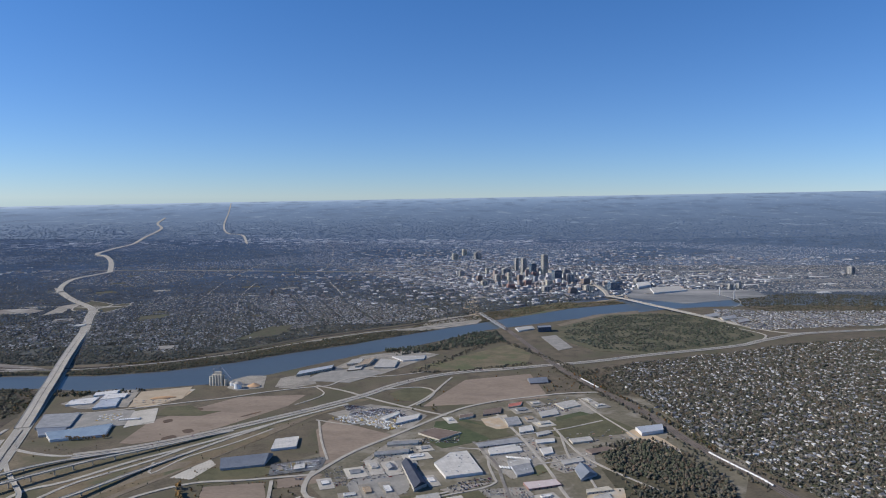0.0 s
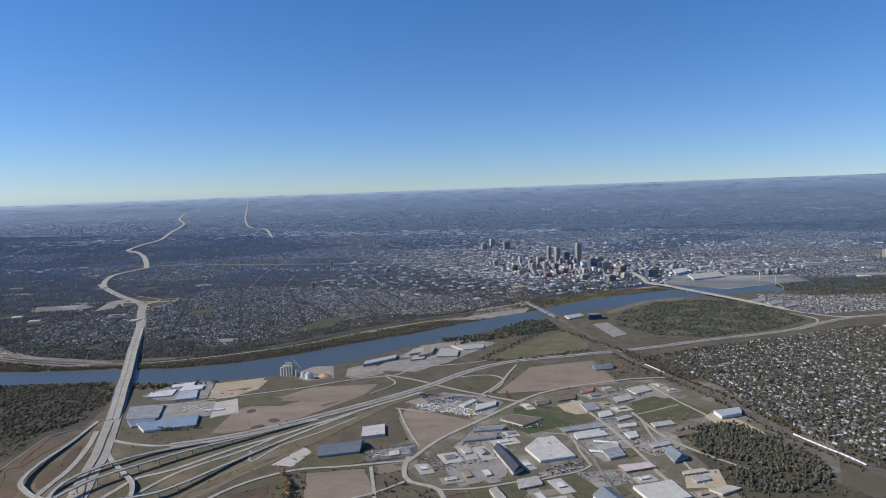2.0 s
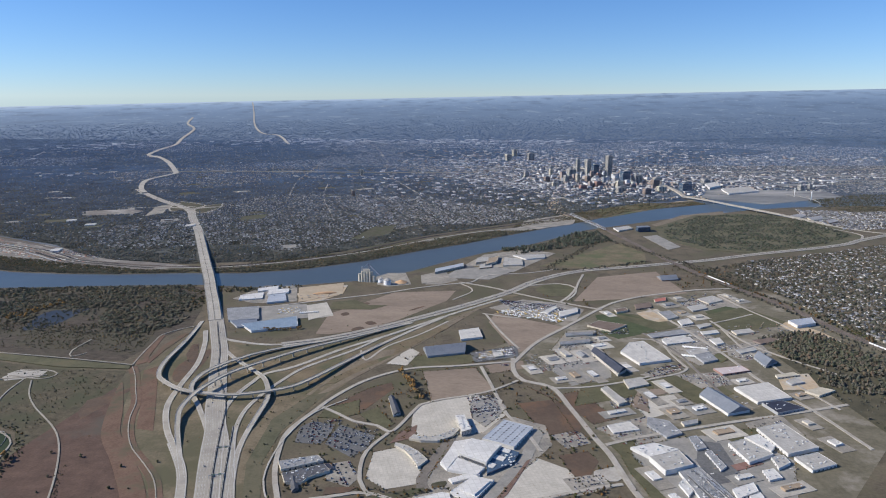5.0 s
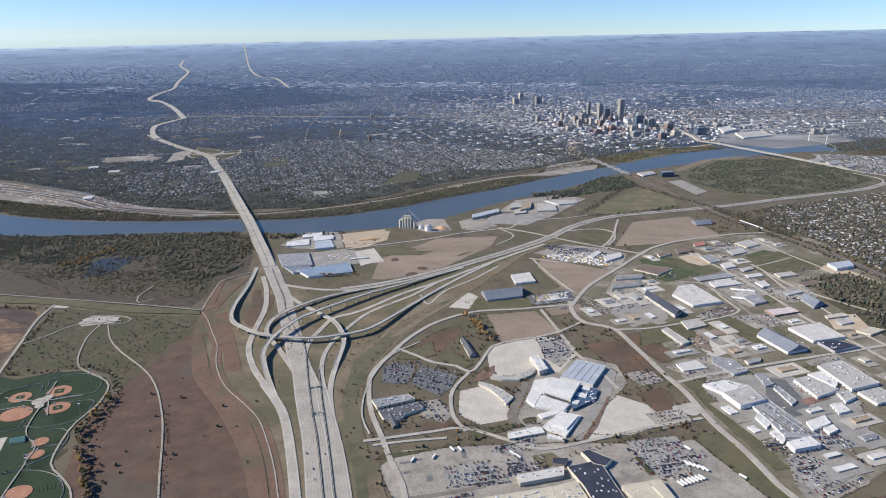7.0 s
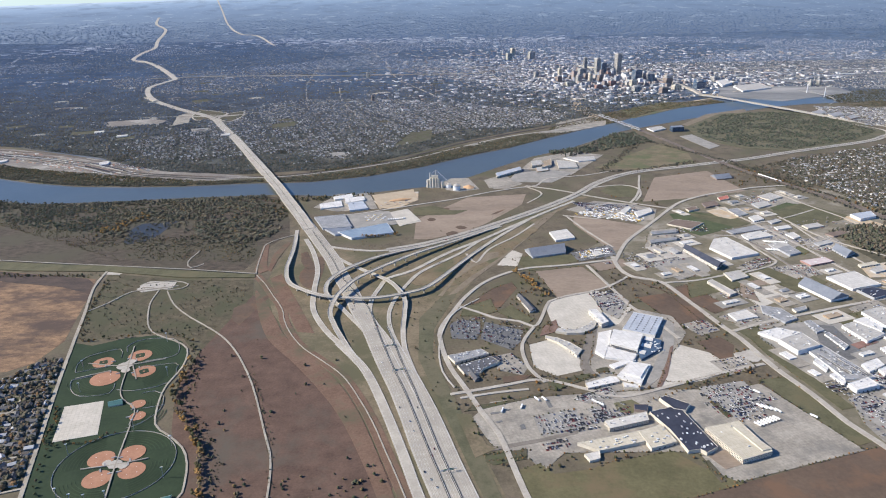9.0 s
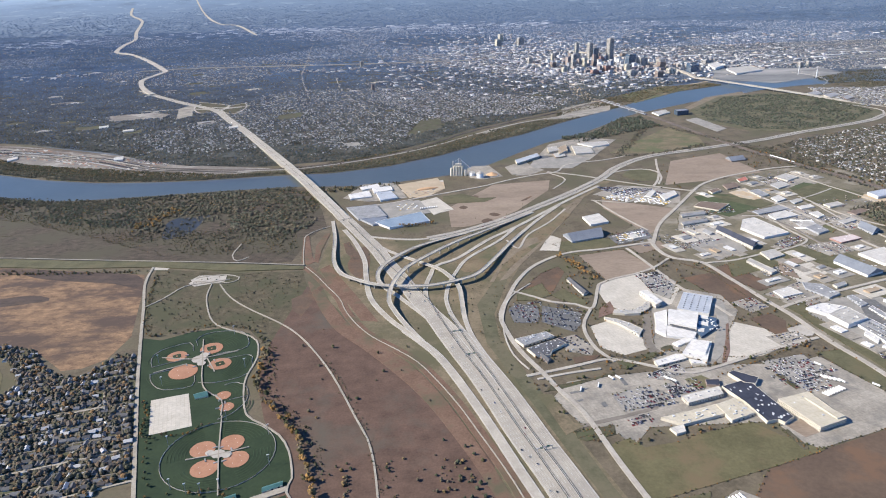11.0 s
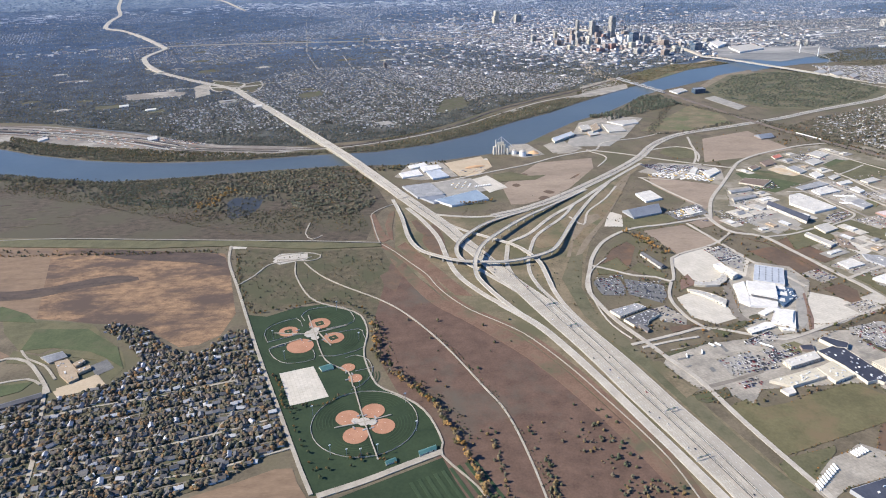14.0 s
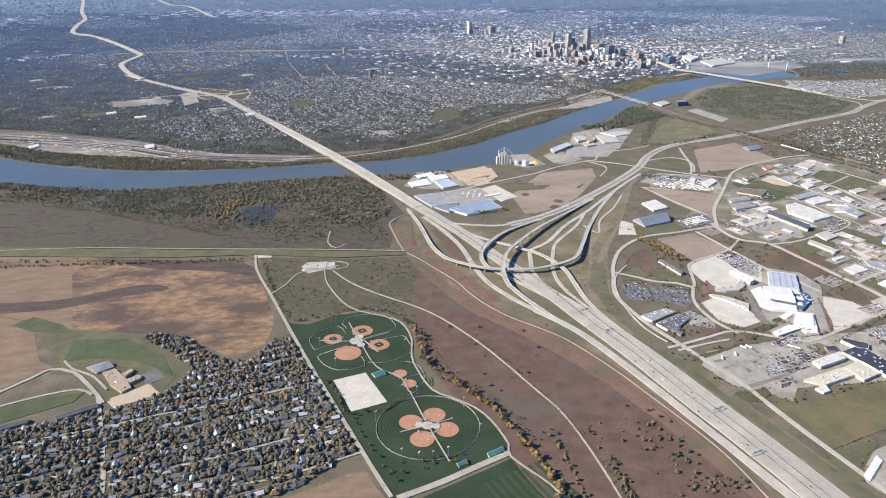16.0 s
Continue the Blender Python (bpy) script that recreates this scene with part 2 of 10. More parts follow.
# ---- building helpers ----
def link(name, verts, faces, mat, parent=None, smooth=False):
    me = bpy.data.meshes.new(name)
    me.from_pydata([tuple(v) for v in verts], [], faces)
    me.materials.append(mat)
    if smooth:
        me.shade_smooth()
    ob = new(name, me)
    if parent is not None:
        ob.parent = parent
    return ob


def bulk(name, verts, tris, mat):
    """One large mesh of triangles from arrays."""
    me = bpy.data.meshes.new(name)
    me.vertices.add(len(verts))
    me.vertices.foreach_set("co", np.asarray(verts, np.float32).ravel())
    me.loops.add(tris.size)
    me.loops.foreach_set("vertex_index", np.asarray(tris, np.int32).ravel())
    me.polygons.add(len(tris))
    me.polygons.foreach_set("loop_start", np.arange(0, tris.size, 3, dtype=np.int32))
    me.update(calc_edges=True)
    me.shade_flat()
    me.materials.append(mat)
    return new(name, me)


def prism(pts, z0, z1):
    """A closed slab over a polygon."""
    n = len(pts)
    area = sum(pts[i][0] * pts[(i + 1) % n][1] - pts[(i + 1) % n][0] * pts[i][1] for i in range(n))
    if area < 0:
        pts = pts[::-1]
    verts = [(x, y, z0) for x, y in pts] + [(x, y, z1) for x, y in pts]
    faces = [tuple(range(n, 2 * n)), tuple(reversed(range(n)))]
    faces += [(i, (i + 1) % n, n + (i + 1) % n, n + i) for i in range(n)]
    return verts, faces


def smooth_line(pts, step=4.0, closed=False):
    """Catmull-Rom through the points, of any dimension."""
    p = [np.array(q, float) for q in pts]
    p = [p[-1], *p, p[0], p[1]] if closed else [2 * p[0] - p[1], *p, 2 * p[-1] - p[-2]]
    out = []
    for a, b, c, d in zip(p, p[1:], p[2:], p[3:]):
        n = max(2, int(np.linalg.norm((c - b)[:2]) / step))
        for k in range(n):
            t = k / n
            out.append(0.5 * (2 * b + (c - a) * t + (2 * a - 5 * b + 4 * c - d) * t * t + (3 * b - a - 3 * c + d) * t ** 3))
    if not closed:
        out.append(p[-2])
    return np.array(out)


def offset_line(line, d):
    """The line shifted sideways by d (to its right)."""
    t = np.gradient(line[:, :2], axis=0)
    t /= np.linalg.norm(t, axis=1, keepdims=True) + 1e-9
    out = line.copy()
    out[:, 0] += t[:, 1] * d
    out[:, 1] -= t[:, 0] * d
    return out


def strip(line, width, z_top, thick):
    """A slab that follows a line of (x, y) or (x, y, z)."""
    if line.shape[1] == 2:
        line = np.c_[line, np.zeros(len(line))]
    a, b = offset_line(line, -width / 2), offset_line(line, width / 2)
    n = len(line)
    verts = np.concatenate([a + (0, 0, z_top), b + (0, 0, z_top), a + (0, 0, z_top - thick), b + (0, 0, z_top - thick)])
    faces = []
    for i in range(n - 1):
        j = i + 1
        faces += [(i, n + i, n + j, j), (2 * n + i, 2 * n + j, 3 * n + j, 3 * n + i), (i, j, 2 * n + j, 2 * n + i), (n + i, 3 * n + i, 3 * n + j, n + j)]
    faces += [(0, 2 * n, 3 * n, n), (n - 1, 2 * n - 1, 4 * n - 1, 3 * n - 1)]
    return verts, faces


layer = [0, 0]   # each flat piece lies a hair above the last, so that none share a plane
PAVED, PARKING = [], []


def patch(name, pts, mat, label, category, z=0.06, rounded=False, kind="structure"):
    layer[0] += 1
    z += 0.0006 * layer[0]
    if category in ("car park", "yard", "lot", "forecourt", "field", "lawn"):
        PAVED.append([tuple(q) for q in pts])
    if mat in (PALE_LOT, ASPHALT, ASPHALT_WORN) and category in ("car park", "yard", "lot"):
        PARKING.append([tuple(q) for q in pts])
    if rounded:
        pts = [tuple(q) for q in smooth_line(pts, 6.0, True)]
    return tagged(link(name, *prism([tuple(q) for q in pts], -0.3, z), mat), label, category, kind=kind)


def way(name, pts, width, mat, label, category="road", z=0.16, step=5.0, kind="structure", thick=0.3):
    line = smooth_line(pts, step)
    layer[1] += 1
    z += 0.16 + 0.0015 * layer[1]
    return tagged(link(name, *strip(line, width, z, thick), mat), label, category, kind=kind), line
REDBRICK = material("red_brick_paving", (0.2, 0.11, 0.09), (0.27, 0.16, 0.13), 0.3, fine=6)
SCRUB_GREEN = material("olive_scrub", (0.052, 0.05, 0.032), (0.11, 0.096, 0.06), 0.12, fine=9, third=(0.085, 0.08, 0.045), third_scale=0.04)
# dark tone of the bluff ground: tree shade put into the colour
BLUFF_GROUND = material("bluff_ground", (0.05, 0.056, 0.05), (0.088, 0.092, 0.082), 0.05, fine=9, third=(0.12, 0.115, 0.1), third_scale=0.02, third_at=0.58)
YARD = material("worn_yard", (0.112, 0.100, 0.066), (0.19, 0.168, 0.118), 0.06, fine=8, third=(0.28, 0.25, 0.2), third_scale=0.045, third_at=0.57)
LOT_WHITE = material("white_concrete", (0.44, 0.405, 0.34), (0.56, 0.52, 0.445), 0.1, fine=8, rough=0.8, slabs=1.6)
ASPHALT_WORN = material("worn_asphalt", (0.210, 0.202, 0.183), (0.326, 0.308, 0.273), 0.12, fine=7)
SAND = material("sand", (0.38, 0.29, 0.19), (0.52, 0.41, 0.28), 0.1, fine=7, third=(0.45, 0.42, 0.36), third_scale=0.08)
TANPAD = material("tan_gravel", (0.36, 0.29, 0.2), (0.44, 0.36, 0.26), 0.12, fine=8)
RAIL = material("rusty_rail", (0.12, 0.09, 0.075), (0.18, 0.14, 0.115), 1.0, rough=0.6)
# pale flats greyed towards blue, so that haze sits in the colour
PALE_FLATS = material("hazed_open_flats", (0.13, 0.135, 0.135), (0.23, 0.23, 0.222), 0.03, fine=9, third=(0.32, 0.31, 0.29), third_scale=0.02, third_at=0.54, stretch=(8, 3.0))
DARK_BALLAST = material("dark_ballast", (0.085, 0.075, 0.068), (0.145, 0.13, 0.115), 0.1, fine=8, third=(0.17, 0.15, 0.13), third_scale=0.05)
RAILBED = material("rail_ballast", (0.14, 0.125, 0.11), (0.24, 0.215, 0.185), 0.08, fine=7, third=(0.36, 0.34, 0.3), third_scale=0.03)
SUBURB = material("garden_ground", (0.055, 0.055, 0.03), (0.115, 0.1, 0.07), 0.15, fine=6, third=(0.075, 0.085, 0.04), third_scale=0.12)
LANE_TAN = material("tan_lane", (0.14, 0.125, 0.105), (0.22, 0.195, 0.165), 0.2, fine=6)
R_WHITE = material("white_roof", (0.494, 0.470, 0.423), (0.639, 0.610, 0.551), 0.25, rough=0.6, fine=5, slabs=2.2)
R_PALE = material("pale_roof", (0.360, 0.345, 0.309), (0.494, 0.470, 0.427), 0.25, rough=0.7, fine=5, slabs=1.6)
R_CREAM = material("cream_roof", (0.46, 0.41, 0.31), (0.58, 0.53, 0.42), 0.25, rough=0.7, slabs=1.8)
R_BLUEGREY = material("blue_grey_roof", (0.36, 0.39, 0.43), (0.46, 0.49, 0.53), 0.15, rough=0.6, slabs=1.4)
R_GREY = material("grey_roof", (0.22, 0.225, 0.23), (0.36, 0.36, 0.355), 0.25, rough=0.7, slabs=1.3)
R_BLUE = material("light_blue_roof", (0.2, 0.265, 0.33), (0.28, 0.345, 0.41), 0.15, rough=0.5, slabs=1.5)
R_SLATE = material("slate_blue_roof", (0.16, 0.178, 0.205), (0.225, 0.243, 0.27), 0.15, rough=0.5)
R_NAVY = material("navy_roof", (0.04, 0.046, 0.066), (0.068, 0.075, 0.098), 0.2, rough=0.7)
R_BLACK = material("black_roof", (0.03, 0.032, 0.045), (0.055, 0.058, 0.075), 0.15, rough=0.6)
R_DARK = material("dark_grey_roof", (0.08, 0.08, 0.085), (0.13, 0.13, 0.135), 0.2, rough=0.7)
R_BROWN = material("brown_roof", (0.14, 0.105, 0.085), (0.2, 0.155, 0.125), 0.2)
R_RED = material("dull_red_roof", (0.34, 0.12, 0.09), (0.44, 0.17, 0.13), 0.2)
R_PINK = material("pink_roof", (0.48, 0.4, 0.38), (0.58, 0.5, 0.48), 0.2)
R_TAN = material("tan_gravel_roof", (0.3, 0.235, 0.165), (0.4, 0.32, 0.23), 0.3, slabs=1.5)
R_TEAL = material("teal_metal_roof", (0.05, 0.13, 0.125), (0.08, 0.18, 0.17), 0.2, rough=0.5)
W_WHITE = material("white_wall", (0.58, 0.57, 0.545), (0.7, 0.69, 0.66), 0.4, rough=0.7)
W_CREAM = material("cream_wall", (0.52, 0.47, 0.38), (0.62, 0.57, 0.47), 0.3)
W_GREY = material("grey_metal_wall", (0.3, 0.31, 0.32), (0.4, 0.41, 0.42), 0.3, rough=0.6)
W_BROWN = material("brown_brick_wall", (0.21, 0.165, 0.14), (0.29, 0.235, 0.205), 0.4)
W_RED = material("red_brick_wall", (0.29, 0.175, 0.145), (0.37, 0.235, 0.2), 0.4)
W_TAN = material("tan_brick_wall", (0.34, 0.25, 0.17), (0.43, 0.33, 0.23), 0.4)
W_WINDOW = material("pale_render_wall", (0.55, 0.51, 0.44), (0.66, 0.62, 0.55), 0.3)
W_GLASS = material("blue_glass_wall", (0.05, 0.08, 0.12), (0.09, 0.13, 0.18), 0.5, rough=0.2, spec=0.6)
W_STONE = material("tower_stone_wall", (0.36, 0.34, 0.31), (0.46, 0.44, 0.4), 0.3)
PANE = material("dark_window_pane", (0.03, 0.04, 0.055), (0.05, 0.06, 0.075), 0.5, rough=0.15, spec=0.6)
UNIT = palette("rooftop_metal", [(0.6, 0.6, 0.58), (0.45, 0.46, 0.47), (0.7, 0.69, 0.66), (0.3, 0.31, 0.32)], object_random=True, rough=0.6)
STEEL = material("galvanised_steel", (0.4, 0.41, 0.42), (0.52, 0.53, 0.54), 0.5, rough=0.45, metal=0.6)
PAINT = material("road_paint", (0.5, 0.5, 0.47), (0.6, 0.6, 0.56), 0.4)
DARK_STRIP = material("dark_ground_strip", (0.05, 0.05, 0.05), (0.085, 0.083, 0.08), 0.2)
LEAVES = palette("autumn_leaves", [(0.071, 0.074, 0.034), (0.094, 0.081, 0.041), (0.136, 0.092, 0.052), (0.061, 0.069, 0.032), (0.159, 0.103, 0.057), (0.106, 0.087, 0.048), (0.076, 0.081, 0.034), (0.224, 0.115, 0.039), (0.124, 0.098, 0.064), (0.066, 0.069, 0.037), (0.177, 0.103, 0.046), (0.083, 0.076, 0.040)], shade=0.3, spec=0.15)
BANK_LEAVES = palette("bank_leaves", [(0.092, 0.094, 0.066), (0.108, 0.102, 0.074), (0.128, 0.112, 0.082), (0.078, 0.084, 0.062), (0.142, 0.118, 0.078), (0.098, 0.098, 0.07)], shade=0.35, spec=0.12, scale=0.1)
# leaf palettes of the far side: haze mixed in as blue, stronger with distance
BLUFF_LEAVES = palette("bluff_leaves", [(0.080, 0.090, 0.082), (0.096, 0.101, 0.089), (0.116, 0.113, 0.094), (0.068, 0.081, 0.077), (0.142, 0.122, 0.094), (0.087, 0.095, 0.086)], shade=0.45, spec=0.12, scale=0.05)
FAR_LEAVES = palette("hazed_bank_leaves", [(0.086, 0.112, 0.152), (0.099, 0.124, 0.163), (0.119, 0.140, 0.174), (0.082, 0.108, 0.147), (0.132, 0.147, 0.174), (0.093, 0.119, 0.158)], shade=0.3, spec=0.12, scale=0.035)
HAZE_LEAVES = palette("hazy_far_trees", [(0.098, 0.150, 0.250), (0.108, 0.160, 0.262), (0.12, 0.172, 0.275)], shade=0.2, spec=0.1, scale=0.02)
DISTANT_LEAVES = palette("hazed_suburb_trees", [(0.090, 0.138, 0.222), (0.100, 0.150, 0.235), (0.116, 0.166, 0.25), (0.085, 0.132, 0.214)], shade=0.25, spec=0.12, scale=0.02)
GREEN_LEAVES = palette("green_wood_leaves", [(0.080, 0.096, 0.068), (0.072, 0.088, 0.062), (0.100, 0.102, 0.080), (0.066, 0.082, 0.060), (0.090, 0.095, 0.072), (0.120, 0.112, 0.088)], shade=0.35, spec=0.2, scale=0.3)
BARE_LEAVES = palette("bare_wood_twigs", [(0.098, 0.088, 0.060), (0.077, 0.081, 0.048), (0.122, 0.100, 0.070), (0.100, 0.090, 0.050), (0.062, 0.071, 0.042), (0.165, 0.117, 0.058), (0.075, 0.081, 0.052)], shade=0.35, spec=0.15, scale=0.4)
TREE_LEAVES = palette("tree_crown_leaves", [(0.06, 0.062, 0.03), (0.1, 0.08, 0.05), (0.08, 0.07, 0.035), (0.13, 0.085, 0.035), (0.05, 0.06, 0.03), (0.16, 0.09, 0.03)], object_random=True, shade=0.3, spec=0.15)
ORANGE_LEAVES = palette("orange_autumn_leaves", [(0.27, 0.155, 0.055), (0.21, 0.135, 0.06), (0.18, 0.14, 0.08), (0.29, 0.165, 0.06), (0.13, 0.112, 0.08)], object_random=True, shade=0.3, spec=0.15)
ORANGE_THICKET = palette("orange_thicket_leaves", [(0.2, 0.13, 0.05), (0.16, 0.11, 0.05), (0.24, 0.14, 0.05), (0.13, 0.1, 0.05)], shade=0.3, spec=0.15)
BARK = material("bark", (0.07, 0.055, 0.04), (0.11, 0.09, 0.07), 2.0)
HOUSE_WALLS = palette("house_siding", [(0.6, 0.59, 0.56), (0.45, 0.42, 0.36), (0.35, 0.33, 0.3), (0.55, 0.5, 0.42), (0.3, 0.32, 0.35), (0.66, 0.65, 0.63)], rough=0.8)
HOUSE_ROOFS = palette("house_shingles", [(0.4, 0.41, 0.42), (0.115, 0.115, 0.119), (0.158, 0.155, 0.151), (0.216, 0.216, 0.220), (0.108, 0.090, 0.079), (0.187, 0.191, 0.202), (0.086, 0.090, 0.101), (0.144, 0.126, 0.108), (0.317, 0.324, 0.338), (0.173, 0.169, 0.166), (0.259, 0.259, 0.263)], rough=0.85)
# walls and roofs of distant houses carry a blue cast of haze in their colours
FAR_WALLS = palette("hazed_house_walls", [(0.42, 0.46, 0.52), (0.34, 0.38, 0.45), (0.5, 0.53, 0.57), (0.28, 0.32, 0.39)], rough=0.85)
FAR_ROOFS = palette("hazed_house_roofs", [(0.17, 0.2, 0.26), (0.22, 0.25, 0.31), (0.28, 0.31, 0.36), (0.15, 0.18, 0.24), (0.36, 0.39, 0.44)], rough=0.9)
NEAR_LEAVES = palette("near_garden_leaves", [(0.1, 0.092, 0.062), (0.12, 0.104, 0.072), (0.142, 0.112, 0.082), (0.088, 0.086, 0.058), (0.15, 0.112, 0.078), (0.108, 0.098, 0.07), (0.125, 0.11, 0.088), (0.185, 0.115, 0.058)], shade=0.3, spec=0.15)
RUSTY_LEAVES = palette("rusty_wood_leaves", [(0.08, 0.088, 0.058), (0.092, 0.095, 0.064), (0.112, 0.1, 0.07), (0.135, 0.102, 0.074), (0.07, 0.08, 0.054), (0.1, 0.098, 0.07)], shade=0.3, spec=0.15)
DULL_LEAVES = palette("dull_garden_leaves", [(0.086, 0.088, 0.066), (0.1, 0.097, 0.076), (0.118, 0.106, 0.084), (0.074, 0.08, 0.06), (0.128, 0.11, 0.088), (0.092, 0.092, 0.07), (0.135, 0.108, 0.076)], shade=0.3, spec=0.15)
THING_WALLS = palette("painted_house_siding", [(0.6, 0.59, 0.56), (0.45, 0.42, 0.36), (0.35, 0.33, 0.3), (0.55, 0.5, 0.42), (0.3, 0.32, 0.35), (0.66, 0.65, 0.63)], rough=0.8, object_random=True)
THING_ROOFS = palette("asphalt_shingles", [(0.085, 0.085, 0.088), (0.115, 0.112, 0.11), (0.16, 0.16, 0.162), (0.08, 0.067, 0.06), (0.14, 0.142, 0.15), (0.064, 0.067, 0.075), (0.11, 0.096, 0.083), (0.36, 0.365, 0.375), (0.13, 0.127, 0.125), (0.45, 0.45, 0.44)], rough=0.85, object_random=True)
CITY_WALLS = palette("city_block_walls", [(0.46, 0.46, 0.46), (0.38, 0.37, 0.36), (0.3, 0.245, 0.22), (0.55, 0.55, 0.55), (0.4, 0.37, 0.34), (0.26, 0.225, 0.21), (0.26, 0.28, 0.31), (0.6, 0.6, 0.6)], rough=0.8)
CAR_PAINT = palette("car_paint", [(0.75, 0.75, 0.75), (0.03, 0.03, 0.035), (0.35, 0.36, 0.38), (0.08, 0.085, 0.1), (0.5, 0.5, 0.5), (0.25, 0.03, 0.03), (0.05, 0.08, 0.2), (0.1, 0.1, 0.1), (0.8, 0.8, 0.8)], rough=0.3, spec=0.5, shade=0.03)
CAR_THING = palette("glossy_car_paint", [(0.75, 0.75, 0.75), (0.03, 0.03, 0.035), (0.35, 0.36, 0.38), (0.08, 0.085, 0.1), (0.5, 0.5, 0.5), (0.25, 0.03, 0.03), (0.05, 0.08, 0.2), (0.1, 0.1, 0.1), (0.8, 0.8, 0.8)], rough=0.3, spec=0.5, shade=0.03, object_random=True)
GLASS_DARK = material("dark_car_glass", (0.02, 0.022, 0.025), (0.03, 0.032, 0.035), 2.0, rough=0.1, spec=0.6)

rng = np.random.default_rng(7)


def in_sight(x, y):
    """The sector of land that the flight looks over."""
    left = np.minimum(-345 - 0.42 * (y + 50), -90 - 0.69 * (y + 16)) - 25
    right = np.maximum(0.66 * y, 0.93 * (y + 50) - 333) + 25
    return (x > left) & (x < right)


# where roads, buildings and open ground already are, in cells of half a metre
GX, GY, GN, GM, GC = -1300.0, 40.0, 2600, 1700, 1.0
taken = np.zeros((GN, GM), bool)


def take_line(line, width):
    n = int(max(1, width / GC)) + 1
    for d in np.linspace(-width / 2, width / 2, n):
        q = offset_line(line[:, :2], d)
        ends = np.concatenate([q[:-1] + (q[1:] - q[:-1]) * f for f in np.linspace(0, 1, 7)])
        i, j = ((ends[:, 0] - GX) / GC).astype(int), ((ends[:, 1] - GY) / GC).astype(int)
        ok = (i >= 0) & (i < GN) & (j >= 0) & (j < GM)
        taken[i[ok], j[ok]] = True


def inside(x, y, pts):
    hit = np.zeros(x.shape, bool)
    for (x0, y0), (x1, y1) in zip(pts, [*pts[1:], pts[0]]):
        if y0 != y1:
            cross = ((y0 > y) != (y1 > y)) & (x < (x1 - x0) * (y - y0) / (y1 - y0) + x0)
            hit ^= cross
    return hit


def take_area(pts):
    a = np.array(pts)
    i0, j0 = np.maximum(0, ((a.min(0) - (GX, GY)) / GC).astype(int))
    i1, j1 = np.minimum((GN, GM), ((a.max(0) - (GX, GY)) / GC).astype(int) + 1)
    if i1 <= i0 or j1 <= j0:
        return
    ii, jj = np.meshgrid(np.arange(i0, i1), np.arange(j0, j1), indexing="ij")
    taken[i0:i1, j0:j1] |= inside(GX + (ii + 0.5) * GC, GY + (jj + 0.5) * GC, [tuple(q) for q in pts])


def is_free(x, y):
    i, j = ((x - GX) / GC).astype(int), ((y - GY) / GC).astype(int)
    ok = (i >= 0) & (i < GN) & (j >= 0) & (j < GM)
    return ~ok | ~taken[i.clip(0, GN - 1), j.clip(0, GM - 1)]


def points_in(pts, each, clump=0.0, off_paved=False):
    """Random places in an area, one for each so many square units, off roads and buildings; clump leaves uneven gaps."""
    a = np.array(pts, float)
    lo, hi = a.min(0), a.max(0)
    n = int((hi - lo).prod() / each)
    p = rng.uniform(lo, hi, (n, 2))
    keep = inside(p[:, 0], p[:, 1], [tuple(q) for q in pts]) & is_free(p[:, 0], p[:, 1]) & in_sight(p[:, 0], p[:, 1])
    p = p[keep]
    for lot in PAVED if off_paved else ():
        p = p[~inside(p[:, 0], p[:, 1], lot)]
    if clump:
        wave = np.sin(p[:, 0] * 0.11 + 3 * np.sin(p[:, 1] * 0.037)) + np.sin(p[:, 1] * 0.13 + 2 * np.sin(p[:, 0] * 0.051)) + rng.normal(0, 0.8, len(p))
        p = p[wave > clump * 2 - 2]
    return p
# ---- the ground sheet: flat near by, rising far off to fit the skyline in view ----
def land_height(x, y):
    """The height of the land: flat valley, then a long rise tilted to fit the skyline seen by the camera."""
    dx, dy = np.asarray(x, float) + 166.0, np.asarray(y, float) + 25.0
    deg = np.degrees(np.arctan2(dx, dy)).clip(-40, 40)
    return (133 + 1.4 * deg) * ((np.hypot(dx, dy) - 2300).clip(0, None) / 2480) ** 1.5


def land_ring(name, radii, mat, label, category):
    """A ring of land about the valley."""
    az_n = 180
    verts, faces = [], []
    for r in radii:
        for k in range(az_n):
            a = 2 * math.pi * k / az_n
            x, y = -166.0 + r * math.sin(a), -25.0 + r * math.cos(a)
            verts.append((x, y, float(land_height(x, y))))
    if radii[0] < 1:
        faces.append(tuple(reversed(range(az_n))))
    for i in range(len(radii) - 1):
        for k in range(az_n):
            a, b = i * az_n, (i + 1) * az_n
            faces.append((a + k, a + (k + 1) % az_n, b + (k + 1) % az_n, b + k))
    return tagged(link(name, verts, faces, mat, smooth=True), label, category, kind="structure")


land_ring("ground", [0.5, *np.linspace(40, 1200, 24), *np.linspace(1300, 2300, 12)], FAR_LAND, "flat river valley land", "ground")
land_ring("backdrop", [2300, *np.linspace(2400, 4780, 32)], HAZE_LAND, "far land raised to the skyline with a painted blue glow", "hills")

